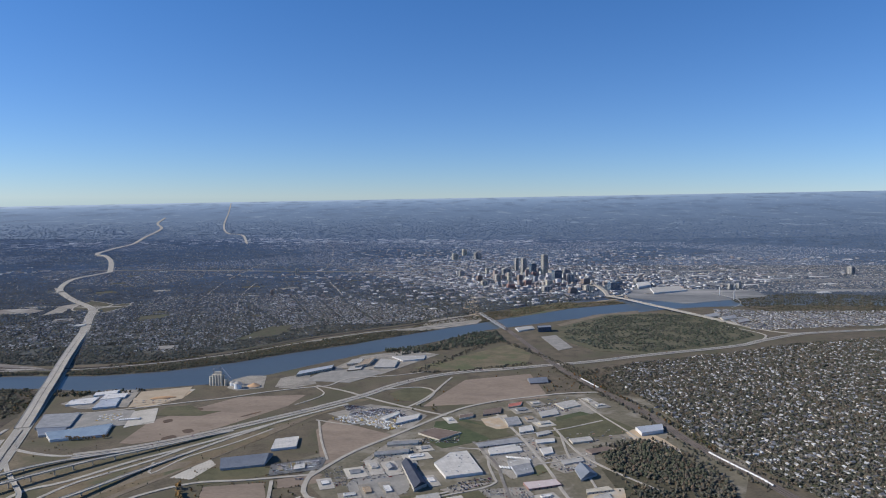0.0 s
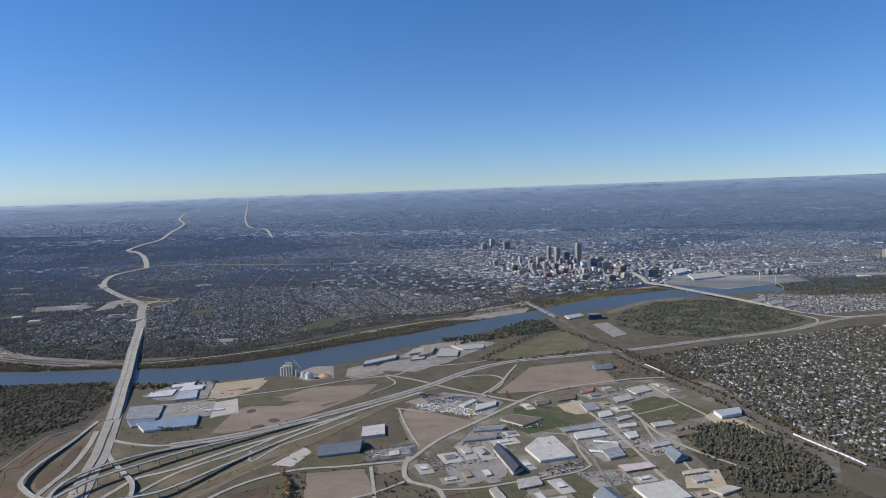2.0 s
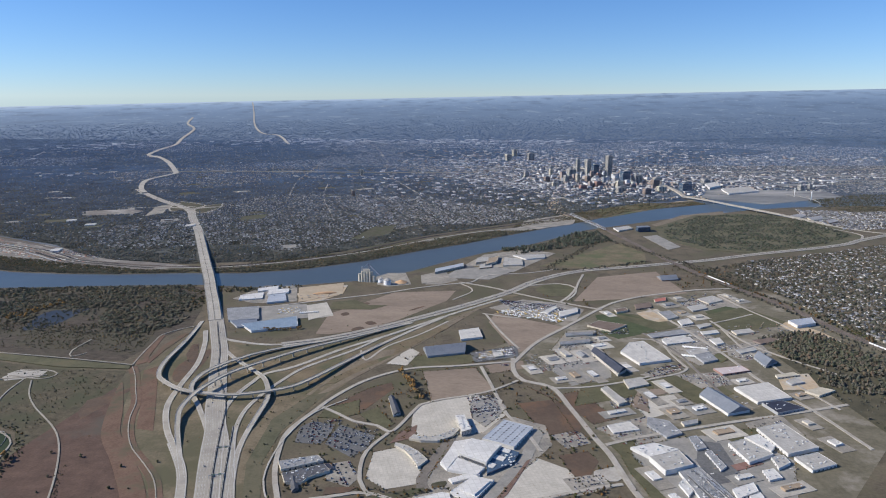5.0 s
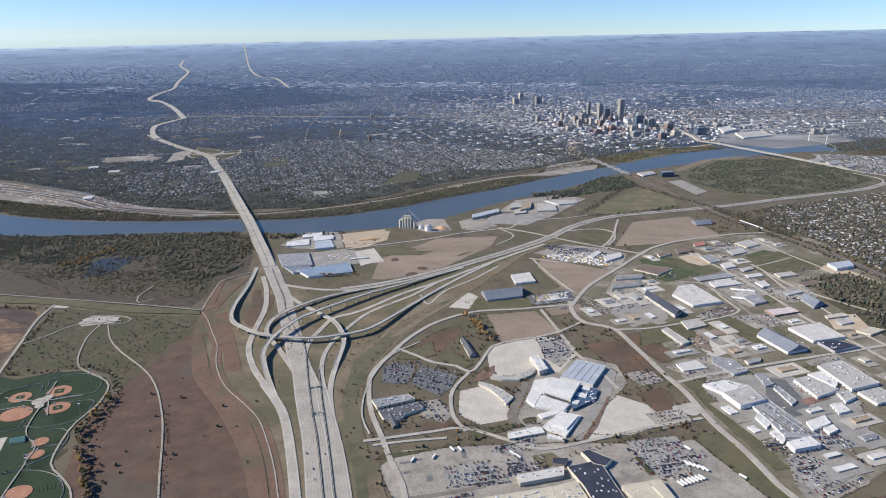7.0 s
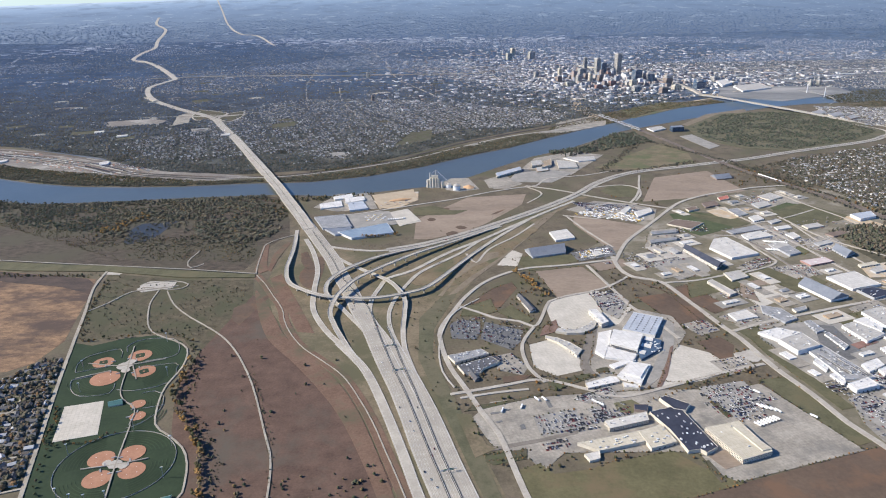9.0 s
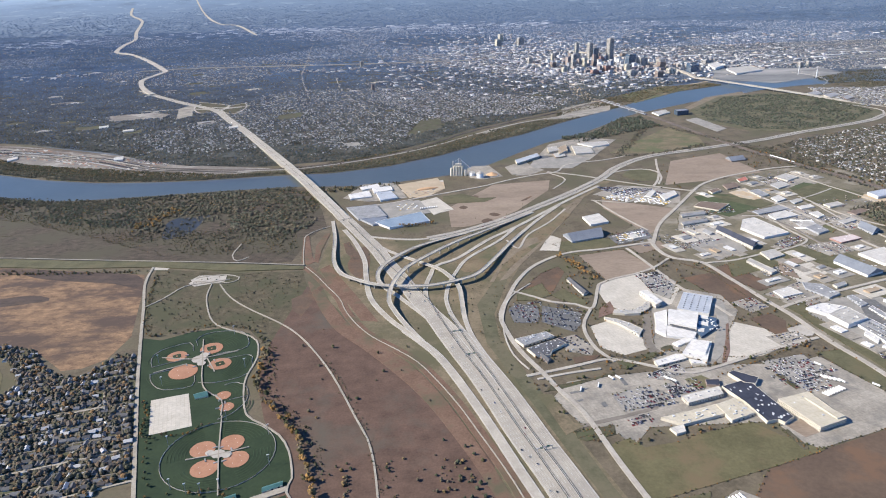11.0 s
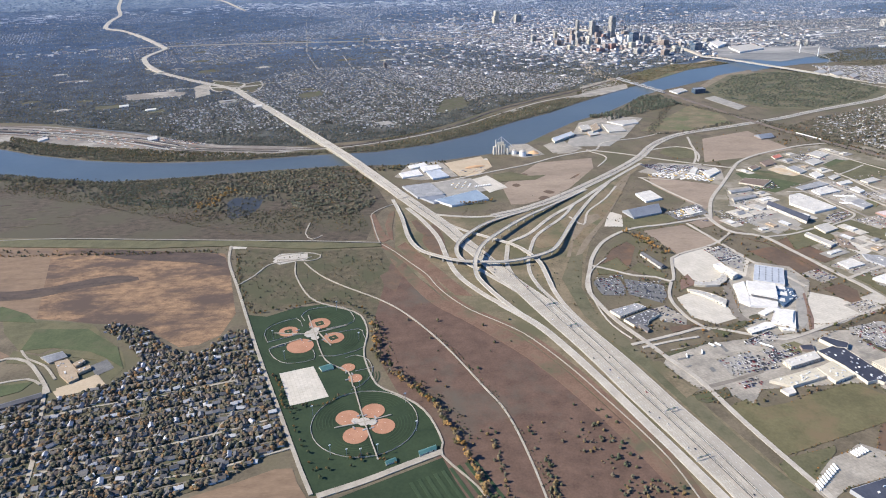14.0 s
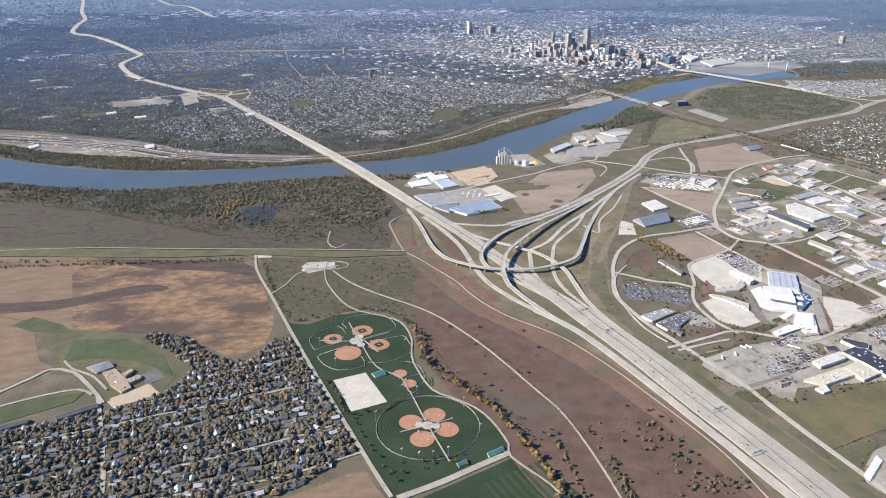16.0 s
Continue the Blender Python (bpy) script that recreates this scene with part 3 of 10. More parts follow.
# near side of the river: open bottom land
patch("river_plain", [(-1100, 600), (-700, 560), (-590, 530), (-500, 500), (-404, 507), (-311, 515), (-234, 512), (-180, 526), (-143, 555), (-118, 583), (-77, 626), (-37, 654), (-4, 688), (45, 741), (92, 771), (150, 808), (220, 842), (291, 880), (348, 898), (452, 913), (700, 900), (900, 700), (900, 40), (300, -250), (-400, -250), (-1100, 100)],
      EARTH, "olive-brown grass and earth of the river plain", "ground", z=0.02)
patch("river", [(-1000, 700), (-720, 590), (-594, 539), (-545, 517), (-498, 499), (-434, 502), (-368, 508), (-311, 510), (-260, 503), (-234, 508), (-180, 524), (-143, 553), (-118, 581), (-77, 624), (-37, 652), (-4, 686), (45, 739), (92, 769), (150, 806), (220, 842), (291, 882), (348, 899), (452, 913), (628, 905), (800, 880),
      (800, 990), (628, 968), (498, 978), (427, 998), (369, 977), (311, 950), (249, 925), (198, 901), (133, 869), (52, 790), (-3, 745), (-54, 701), (-93, 664), (-138, 632), (-186, 590), (-235, 560), (-285, 545), (-340, 545), (-393, 540), (-440, 542), (-487, 548), (-537, 565), (-591, 592), (-640, 625), (-740, 680), (-1000, 790)],
      WATER, "wide slate-blue river with calm water", "river", z=0.05)

patch("far_bank_ground", [(-700, 665), (-640, 627), (-591, 594), (-537, 567), (-487, 550), (-440, 544), (-393, 542), (-340, 547), (-285, 547), (-235, 562), (-186, 592), (-138, 634), (-93, 666), (-54, 703), (-3, 747), (52, 792), (133, 871), (198, 903), (249, 927), (240, 960), (130, 915), (37, 850), (-85, 755), (-201, 650), (-287, 598), (-350, 588), (-459, 625), (-700, 760)],
      EARTH, "dry grass and earth of the far river bank", "bank", z=0.03)
# ---- land cover, yards and car parks ----
patch("marsh", [(-282.1, 311.4), (-274.4, 300.7), (-267.2, 286.2), (-260.2, 266.5), (-254.4, 255.9), (-245, 242.2), (-233, 228.7), (-224.3, 216.4), (-217.5, 201.2), (-211.4, 183.6), (-205.7, 168), (-200.8, 153.1), (-196.3, 135.4), (-192.6, 115.7), (-209.9, 88.6), (-277.7, 100.6), (-273.3, 129.9), (-274.7, 148.2), (-277.8, 170.3), (-286.2, 187.4), (-291.4, 207.1), (-294.6, 225.6), (-293.2, 248.8)], MARSH, "brown reed marsh with low shrubs", "marsh", z=0.06)
patch("dark_plot", [(-288.9, 295.7), (-273.1, 312.2), (-272.5, 308.1), (-281.2, 274.8), (-286.9, 282.6)], SOIL_DARK, "dark bare plot beside the levee", "field", z=0.09)
patch("ball_park_lawn", [(-356.9, 261.6), (-346.5, 258.1), (-333.6, 264.7), (-318.9, 267.1), (-304.9, 259.8), (-298.9, 249.8), (-297.3, 235.5), (-299.1, 220.4), (-296.8, 205.7), (-293.9, 192.1), (-286.7, 184.6), (-277.6, 176.3), (-273.8, 165.9), (-271.3, 152.6), (-272, 146.1), (-282, 143.2), (-316.7, 131.5), (-318.6, 131.8), (-333.9, 183.1), (-347.7, 228.9)], PARK_GRASS, "dark green mown park turf", "lawn", z=0.08)
patch("park_lawn", [(-316.3, 126.6), (-272.1, 144), (-269.2, 132), (-263.6, 114.8), (-264, 102.7), (-308.2, 110.5)], PARK_GRASS, "dark green practice field with mown stripes", "lawn", z=0.08)
patch("stubble_field", [(-489.2, 367.9), (-429.7, 353.3), (-380.3, 340.6), (-372.8, 311.8), (-362.6, 263.8), (-366.5, 243.3), (-375.1, 236.1), (-383.9, 235.2), (-398.6, 250), (-416, 260.6), (-431.2, 264.3), (-447, 269.9), (-461.6, 273.6)], TAN_FIELD, "patchy orange-tan stubble field", "field", z=0.06)
patch("stubble_field", [(-532.5, 374.5), (-489.2, 367.9), (-461.6, 273.6), (-483.1, 284.8), (-502.3, 294.1)], TAN_STUBBLE, "smooth tan ploughed field", "field", z=0.06)
patch("brown_field", [(-516.8, 290.7), (-501.8, 292.8), (-482.6, 283.5), (-479, 272.7), (-467.2, 244.9), (-459.3, 238.8), (-469.4, 230.6), (-476, 224), (-490.3, 216.3)], TAN_STUBBLE, "tan ploughed field", "field", z=0.07)
patch("school_field", [(-482.6, 283.5), (-461.3, 272.4), (-445.2, 267.9), (-431, 263.2), (-421.9, 250.9), (-408.8, 234.7), (-403.7, 222.2), (-407.1, 211.9), (-416.5, 226.7), (-426.6, 237.8), (-440.6, 245.1), (-446.2, 238.8), (-457.1, 243.1), (-471.2, 260.6)], GRASS, "green school playing field", "lawn", z=0.08)
patch("town_green", [(-482.3, 207.3), (-471.8, 212.7), (-459.5, 214.9), (-442.8, 218.2), (-440.3, 213.6), (-456.7, 206.6), (-467.8, 202.1), (-478.2, 197.5)], GRASS, "green mown strip beside town houses", "lawn", z=0.09)
patch("corn_field", [(-358.6, 136.7), (-343.4, 141.7), (-331.3, 146.5), (-325.2, 146), (-322.9, 138.1), (-318.8, 129.7), (-315.3, 111.8), (-354.2, 118.6)], TAN_STUBBLE, "tan harvested field", "field", z=0.08)
patch("levee_grass", [(-537.8, 388.8), (-432.3, 367.8), (-380, 359.7), (-327.5, 347.9), (-287.5, 340.1), (-286.3, 335.5), (-327.9, 338.3), (-379.4, 351.6), (-430.2, 356), (-532.8, 375.5)], GRASS, "grassy flood levee", "levee", z=0.5)
patch("scrub_land", [(-589.4, 526.2), (-496.3, 493.2), (-410.9, 488.5), (-358.4, 498.9), (-302.6, 505.1), (-285, 446.2), (-278.7, 409.7), (-286.9, 391.7), (-295.5, 347.9), (-327.4, 350.6), (-380.2, 362.5), (-432.9, 371.6), (-538.9, 391.7)], SCRUB, "dark scrub and reeds of the flood plain", "scrub", z=0.05)
patch("park_scrub", [(-375.8, 348.3), (-328, 335.8), (-286.6, 332.9), (-282.1, 311.4), (-293.2, 248.8), (-298.5, 252.6), (-304.7, 262.2), (-318.8, 269.6), (-333.5, 267.2), (-356.4, 262.7), (-366.4, 296.4)], MEADOW, "dry scrub meadow", "meadow", z=0.05)
patch("pond", [(-388.5, 402.4), (-393.8, 433.7), (-387.9, 443.6), (-377.1, 442.6), (-365.7, 448.8), (-368.9, 433), (-369.9, 418), (-374.9, 404.3), (-383.6, 400)], POND, "small dark pond among trees", "pond", z=0.1, rounded=True)
patch("interchange_grass", [(-271.7, 441.2), (-255.4, 389.6), (-230.1, 376.5), (-187.8, 382.5), (-124.1, 425.5), (-63.8, 484.7), (-54.1, 483), (-106.7, 422.5), (-141.8, 361.3), (-169.4, 300), (-183.7, 257.8), (-180.4, 220.6), (-171.6, 182.9), (-161.1, 138.3), (-152, 100.3), (-165.1, 85.2), (-207.3, 92.7), (-199.7, 155.1), (-216, 204.9), (-245.4, 246.4), (-266.9, 287.6), (-278.7, 327.2), (-275.6, 373.7)], VERGE, "dry grass of the motorway interchange", "verge", z=0.07)
patch("grain_field", [(-191.7, 435.7), (-150.4, 489.2), (-102.4, 494.7), (-109.6, 467.5), (-143, 421.9), (-159.3, 406.4), (-184.3, 393.6), (-193.2, 395.1)], SOIL, "tan harvested field with dark spots", "field", z=0.06)
patch("ploughed_field", [(-75.4, 438.6), (-30, 408), (-61, 367.7), (-67.1, 361.8), (-80.6, 418.1)], SOIL, "bare tan field", "field", z=0.07)
patch("ploughed_field", [(-121.6, 333.7), (-92.3, 339.5), (-82.8, 307.4), (-115.3, 295.5)], SOIL, "bare tan field", "field", z=0.07)
patch("ploughed_field", [(-87, 342.7), (-64.5, 350.4), (-64.2, 339.3), (-77.5, 333.2), (-83.9, 331.9)], SOIL, "bare tan field", "field", z=0.07)
patch("red_field", [(-163.9, 291), (-149.8, 310.5), (-137.6, 319.1), (-135.5, 311), (-147.9, 286.5)], SOIL_DARK, "reddish-brown rough field", "field", z=0.07)
patch("red_field", [(-72.6, 294.1), (-55, 298.7), (-49.2, 263.8), (-62.4, 257.4)], SOIL_DARK, "reddish-brown rough field", "field", z=0.07)
patch("red_field", [(-53.2, 303.8), (-37.6, 309.7), (-32.6, 290.6), (-26.4, 278.4), (-39.5, 272)], SOIL_DARK, "reddish-brown rough field", "field", z=0.07)
patch("red_field", [(-60, 244), (-46.8, 247.7), (-43.8, 239.2), (-50.2, 227.6), (-56.2, 225.5)], SOIL_DARK, "reddish-brown rough field", "field", z=0.07)
patch("green_field", [(-132.9, 354.4), (-106.5, 364.1), (-89.4, 355), (-90.9, 348.5), (-124.4, 334.8)], GRASS, "mown grass field", "lawn", z=0.07)
patch("green_field", [(5.4, 327.3), (31.8, 332.4), (39.4, 306.7), (17.4, 293), (10.9, 304.8)], GRASS, "mown grass field", "lawn", z=0.07)
patch("green_field", [(68.4, 430.5), (99.4, 447.6), (113.5, 421.9), (102.8, 414.6), (76.4, 404.6)], GRASS, "green field", "lawn", z=0.07)
patch("green_field", [(6.7, 441.7), (40.9, 428.3), (37.5, 409.5), (21.6, 404.5)], GRASS, "green field", "lawn", z=0.07)
patch("green_field", [(-46.3, 209.8), (-33.8, 210.9), (-24.5, 165.9), (-33.4, 163.1)], GRASS, "mown green strip beside the street", "lawn", z=0.09)
patch("factory_lawn", [(-157.2, 157.1), (-148.5, 160.3), (-144.6, 154.6), (-131.8, 156.3), (-125.2, 159.1), (-99.4, 164.7), (-92.2, 155), (-81.9, 146.1), (-104.1, 139.6), (-151.8, 127.5)], LAWN_DRY, "dry olive mown lawn before the factory", "lawn", z=0.12)
patch("soil_field", [(-31.2, 160.7), (28.3, 177.6), (-20.5, 116.9), (-121.6, 122.3), (-107.1, 138.5), (-87.1, 145)], SOIL_DARK, "dark reddish ploughed field", "field", z=0.07)
patch("north_field", [(16.3, 535.6), (70.6, 554.6), (75.7, 488), (20, 472.2), (-15.5, 466.3)], SOIL, "brown bare field beside the motorway", "field", z=0.06)
patch("river_meadow", [(-27.5, 573.3), (68.1, 671.9), (79.9, 624.5), (71.3, 584.9), (14.9, 563.9)], DRY_GRASS, "dry meadow near the river", "meadow", z=0.06)
patch("loop_green", [(-40.7, 497.7), (-29, 514.3), (-13.8, 512.7), (-7.9, 497.7), (-17, 479.4), (-33.1, 479.3)], GRASS, "green inside of a loop ramp", "lawn", z=0.08)
patch("industrial_yard", [(-81.8, 369.3), (-45.6, 405.1), (4.8, 457.8), (67.4, 489.9), (118.9, 499), (179.5, 469), (182.1, 393.2), (142.9, 315.8), (29.1, 193.2), (-21.7, 163.1), (-29.8, 196.7), (-39, 250), (-51.4, 309.1), (-71.6, 339.8)], YARD, "worn grass and gravel of the industrial district", "yard", z=0.04)
patch("car_park", [(-139, 245.8), (-124.7, 252.1), (-118, 233.4), (-117.8, 222), (-131.4, 217.7), (-139.9, 225.8)], LOT_WHITE, "bleached concrete car park beside the arena", "car park", z=0.1)
patch("car_park", [(-90.8, 206.3), (-77.4, 229.8), (-69.4, 241.9), (-57.9, 233.2), (-52.6, 218), (-71.3, 210)], LOT_WHITE, "bleached concrete car park beside the arena", "car park", z=0.1)
patch("car_park", [(-124, 284.9), (-119.8, 293), (-94.7, 304.4), (-80.1, 298.2), (-79.3, 281.9), (-91.4, 263.5), (-104.7, 261.3), (-119.1, 259.3), (-124.1, 269.9)], LOT_WHITE, "bleached concrete car park", "car park", z=0.1)
patch("arena_forecourt", [(-111.5, 250.1), (-93.1, 273), (-76.4, 279.7), (-61.8, 270.9), (-61.4, 252.6), (-77.7, 229.8), (-90.8, 206.3), (-111.8, 203.7), (-120.7, 210.8)], PALE_LOT, "concrete forecourt of the arena", "forecourt", z=0.08)
patch("car_park", [(-175.5, 269), (-170.4, 274.2), (-159.7, 271), (-160.8, 259), (-163.6, 252.3), (-174.8, 254.2)], ASPHALT, "dark asphalt car park", "car park", z=0.1)
patch("car_park", [(-157.4, 270.9), (-139.8, 260.6), (-142.3, 249.3), (-147.9, 241.5), (-161.3, 253.3)], ASPHALT, "dark asphalt car park", "car park", z=0.1)
patch("car_park", [(-155, 236.7), (-148.2, 238.9), (-142.4, 226), (-145.9, 219.1), (-156.4, 224.4)], PALE_LOT, "car park beside the casino", "car park", z=0.1)
patch("car_park", [(-170.2, 189.2), (-162, 199.7), (-130.8, 202.8), (-92.5, 204.7), (-59.9, 202.7), (-47.3, 206.7), (-30.8, 161), (-86.4, 146.1), (-90.7, 163.7), (-138.5, 165.8), (-148, 156.1), (-151.3, 162.4), (-164.5, 171.8)], PALE_LOT, "wide worn concrete car park", "car park", z=0.1)
patch("car_park", [(-16.1, 195.9), (1.9, 199), (6.9, 178.8), (-20.7, 164.6), (-21.1, 176.8)], PALE_LOT, "car park beside the factory", "car park", z=0.1)
patch("factory_yard", [(-30.4, 247.7), (-6.5, 259.2), (22.8, 265.3), (38, 240.6), (21.4, 202.2), (-11.6, 195.6), (-19.1, 216)], ASPHALT_WORN, "concrete factory yard", "yard", z=0.09)
patch("car_park", [(-38.4, 376.7), (-19.4, 386.9), (-14.2, 361.7), (-18.4, 326.8), (-42.2, 315.3), (-49.9, 335.3)], ASPHALT_WORN, "worn grey car park", "car park", z=0.1)
patch("car_park", [(-103.6, 567.8), (-96, 580.2), (-66, 551.3), (-82.5, 536.3)], ASPHALT, "dark asphalt car park of the casino", "car park", z=0.1)
patch("car_park", [(-130.9, 535.1), (-113, 553.9), (-100.3, 525.6), (-115.3, 511.9), (-126.9, 512)], PALE_LOT, "pale car park", "car park", z=0.1)
patch("yard", [(-244.7, 452.3), (-217.5, 458.9), (-204.4, 435.8), (-234.6, 423.5)], PALE_LOT, "concrete truck yard", "yard", z=0.1)
patch("concrete_pad", [(-214.2, 449.2), (-198.9, 462.9), (-187.9, 431.8), (-203, 423.2)], LOT_WHITE, "white concrete pad", "yard", z=0.1)
patch("sand_lot", [(-225.5, 485.6), (-212.3, 506.4), (-189.5, 509.5), (-189.9, 485.2), (-207.4, 463), (-218.5, 466)], SAND, "pale sand lot with orange heaps", "lot", z=0.09)
patch("grain_yard", [(-169.6, 535.7), (-160.2, 548.7), (-145.4, 548.5), (-138.5, 512.2), (-157, 505.7), (-166.4, 512.6)], PALE_LOT, "concrete yard of the grain store", "yard", z=0.1)
patch("sales_yard", [(-79, 450.3), (-52.5, 471.3), (-24.6, 460.8), (-11.3, 446.7), (-21.8, 421.1), (-37.5, 421.3), (-55.4, 431.5)], PALE_LOT, "sales yard full of parked vehicles", "yard", z=0.1)
patch("car_park", [(-2.7, 330.7), (19.9, 338.9), (27.2, 340.5), (3.5, 325.8)], PALE_LOT, "office car park", "car park", z=0.1)
patch("depot_yard", [(18.9, 386.5), (51.2, 389.3), (58.2, 361), (34.9, 343), (27, 356.6)], PALE_LOT, "truck depot yard", "yard", z=0.1)
patch("depot_yard", [(60, 459.7), (99.2, 481.5), (105.1, 452.2), (76.4, 439)], PALE_LOT, "depot yard full of vehicles", "yard", z=0.1)
patch("construction_lot", [(23.6, 439.6), (41.2, 448.8), (43.7, 422.8), (28.3, 418.1)], SAND, "sandy works yard", "yard", z=0.09)
patch("yard", [(16.6, 330.5), (40.9, 334.4), (46, 318.3), (24.7, 312.4)], PALE_LOT, "concrete yard", "yard", z=0.1)
patch("yard", [(31.3, 273.9), (51.6, 283.1), (53.3, 261.9), (28.8, 251.1)], PALE_LOT, "concrete yard", "yard", z=0.1)
patch("yard", [(114, 400), (111.2, 419.6), (124, 419), (132.1, 401.7), (136.8, 380), (127.6, 365.1), (119, 384)], SAND, "rough sandy yard by the railway", "yard", z=0.09)
patch("concrete_pad", [(-15.7, 299), (7.8, 305), (9.6, 289.9), (-13.3, 277.5)], LOT_WHITE, "white concrete pad", "yard", z=0.1)
patch("concrete_pad", [(-142.8, 345), (-130.7, 370.9), (-124.7, 362.5), (-131.1, 342.3)], LOT_WHITE, "white concrete pad", "yard", z=0.1)
patch("park_lot", [(-335.5, 206.4), (-321.1, 209.9), (-313.8, 186.6), (-329, 182.6)], LOT_WHITE, "white gravel car park of the ball park", "car park", z=0.12)
patch("school_lot", [(-428.2, 209), (-413.9, 217.4), (-407.3, 207.8), (-425.6, 203.8)], TANPAD, "tan gravel lot beside the school", "yard", z=0.1)
patch("school_court", [(-419.5, 224.9), (-413.9, 229.4), (-408.4, 221.7), (-414.4, 216.2)], ASPHALT, "dark asphalt playground", "playground", z=0.1)
patch("quarry", [(33.1, 986.9), (53.7, 1006.1), (42.3, 857.6), (50.1, 826.5), (31.2, 829.6), (23.6, 896.9)], SAND, "sandy cleared bluff above the river", "bluff", z=0.1)
patch("rail_yard", [(-696.6, 725.7), (-626.7, 711.5), (-508.9, 651.9), (-422.4, 597.3), (-370.3, 582.6), (-339.4, 571.5), (-369.5, 557.7), (-427.5, 555), (-494.7, 584.5), (-578.9, 627.7), (-669.2, 659.4)], RAILBED, "wide gravel rail yard", "rail yard", z=0.08)
patch("east_wood_floor", [(115.1, 694.2), (140.8, 755.2), (202.4, 827.6), (292.2, 847.8), (335.2, 782.4), (333.5, 708.3), (278.8, 661.9), (188.4, 618.9), (146.9, 642.1)], EARTH, "green woodland floor", "wood floor", z=0.06)
patch("bottom_bank", [(127.8, 772.1), (183.5, 835.7), (248.7, 869.3), (241.5, 843.8), (183.4, 804.5), (134.5, 755.2)], TRACK, "sandy river bank", "bank", z=0.08)
patch("bare_soil", [(-251.6, 367.5), (-247.4, 347.1), (-249.4, 320.5), (-256.2, 321.7), (-260.9, 341.9)], SOIL_DARK, "bare reddish soil beside the ramps", "soil", z=0.09, rounded=True)
patch("bare_soil", [(-193.7, 341.6), (-175.4, 358.6), (-163.7, 359.7), (-174.6, 328.9), (-187.7, 318.5), (-194.1, 321.3)], TANVERGE, "tan dry grass between the ramps", "verge", z=0.09, rounded=True)
patch("dirt_track", [(-175.8, 301.1), (-142.6, 361.5), (-113.1, 414.1), (-87.6, 448.2), (-89.4, 441), (-126.5, 375.4), (-153.1, 332.7), (-174.7, 298.4)], TRACK, "sandy dirt track along a fence", "track", z=0.1, rounded=True)
patch("green_verge", [(-190.4, 276.5), (-178.5, 301.5), (-169.2, 306.6), (-183.2, 264.6), (-184.6, 237.6), (-175.7, 200.8), (-168.2, 165.9), (-162.4, 136.5), (-152.4, 99.8), (-159.3, 97.6), (-168, 135.4), (-173.9, 160.9), (-182.4, 199), (-191.1, 236.9)], GREEN_VERGE, "green mown verge of the motorway", "verge", z=0.1)
patch("camp_lot", [(-350.6, 324), (-346.6, 332.3), (-330.8, 332.9), (-330.4, 324.5), (-346.3, 319.3)], GRAVEL, "gravel camping lot", "lot", z=0.12)
patch("truck_lot", [(-151.3, 110.3), (-147.8, 117.3), (-140.9, 123), (-128.8, 126.6), (-121.9, 130.2), (-115.5, 124.7), (-109.9, 112.4), (-124.3, 113.1), (-140.5, 110.1), (-149.9, 105)], PALE_LOT, "concrete truck lot with parked trailers", "lot", z=0.13)
patch("green_field", [(-36.6, 317.5), (4.9, 330.8), (-1.5, 306.6), (-45.3, 291.2)], GRASS, "green field in the industrial district", "lawn", z=0.08)
patch("car_park", [(-33.9, 392.5), (-14.1, 399.1), (-13.5, 379.9), (-37, 365.9)], PALE_LOT, "car park between shops", "car park", z=0.1)
patch("car_park", [(-34.6, 259.8), (-8, 267.4), (-8.5, 258.1), (-30.4, 250.6)], PALE_LOT, "concrete yard behind a shop", "car park", z=0.1)
patch("car_park", [(-61.2, 225.8), (-45.3, 229.9), (-42.3, 219.8), (-57.5, 213.7)], PALE_LOT, "small car park", "car park", z=0.1)
patch("red_lot", [(-60.9, 261.5), (-47.4, 266.8), (-44, 254.4), (-55.7, 249.4)], PALE_LOT, "sales lot beside the street", "lot", z=0.1)
patch("car_park", [(-146.4, 188.5), (-129.2, 192.5), (-126, 180.9), (-145.4, 176.2)], ASPHALT_WORN, "worn asphalt block full of parked cars", "car park", z=0.14)
patch("car_park", [(-124.4, 192.3), (-117.2, 194.7), (-114.5, 186.5), (-121.8, 183.7)], ASPHALT_WORN, "worn asphalt block full of parked cars", "car park", z=0.14)
patch("car_park", [(-74, 205.2), (-53.3, 209), (-51.9, 190.9), (-67.2, 180.1), (-73.1, 191.8)], ASPHALT_WORN, "worn asphalt block full of parked cars", "car park", z=0.14)
patch("service_lane", [(-170.4, 168.8), (-157.1, 172.1), (-146.1, 174.4), (-130.4, 178.9), (-131.4, 176.7), (-147, 172.2), (-157.9, 169.7), (-169.2, 167.2)], LANE_TAN, "tan lane through the works car park", "lane", z=0.14)
patch("brown_plot", [(-112.6, 195.8), (-104.6, 197.9), (-102.3, 194.5), (-106.9, 188.4), (-112.2, 190)], DRY_GRASS, "dry brown planted plot before the works", "plot", z=0.16)
patch("brown_plot", [(-88, 160.9), (-80.5, 164.3), (-78.2, 155.7), (-84.7, 153.6)], SOIL, "dry brown plot beside the works", "plot", z=0.16)
patch("asphalt_mend", [(-162.9, 192), (-158.1, 192.8), (-158.2, 191.8), (-162.7, 190.7)], ASPHALT, "dark mended patch in the concrete apron", "patch", z=0.16)
patch("asphalt_mend", [(-161.4, 185.9), (-159, 186.8), (-158.6, 185.8), (-161, 184.9)], ASPHALT, "dark mended patch in the concrete apron", "patch", z=0.16)
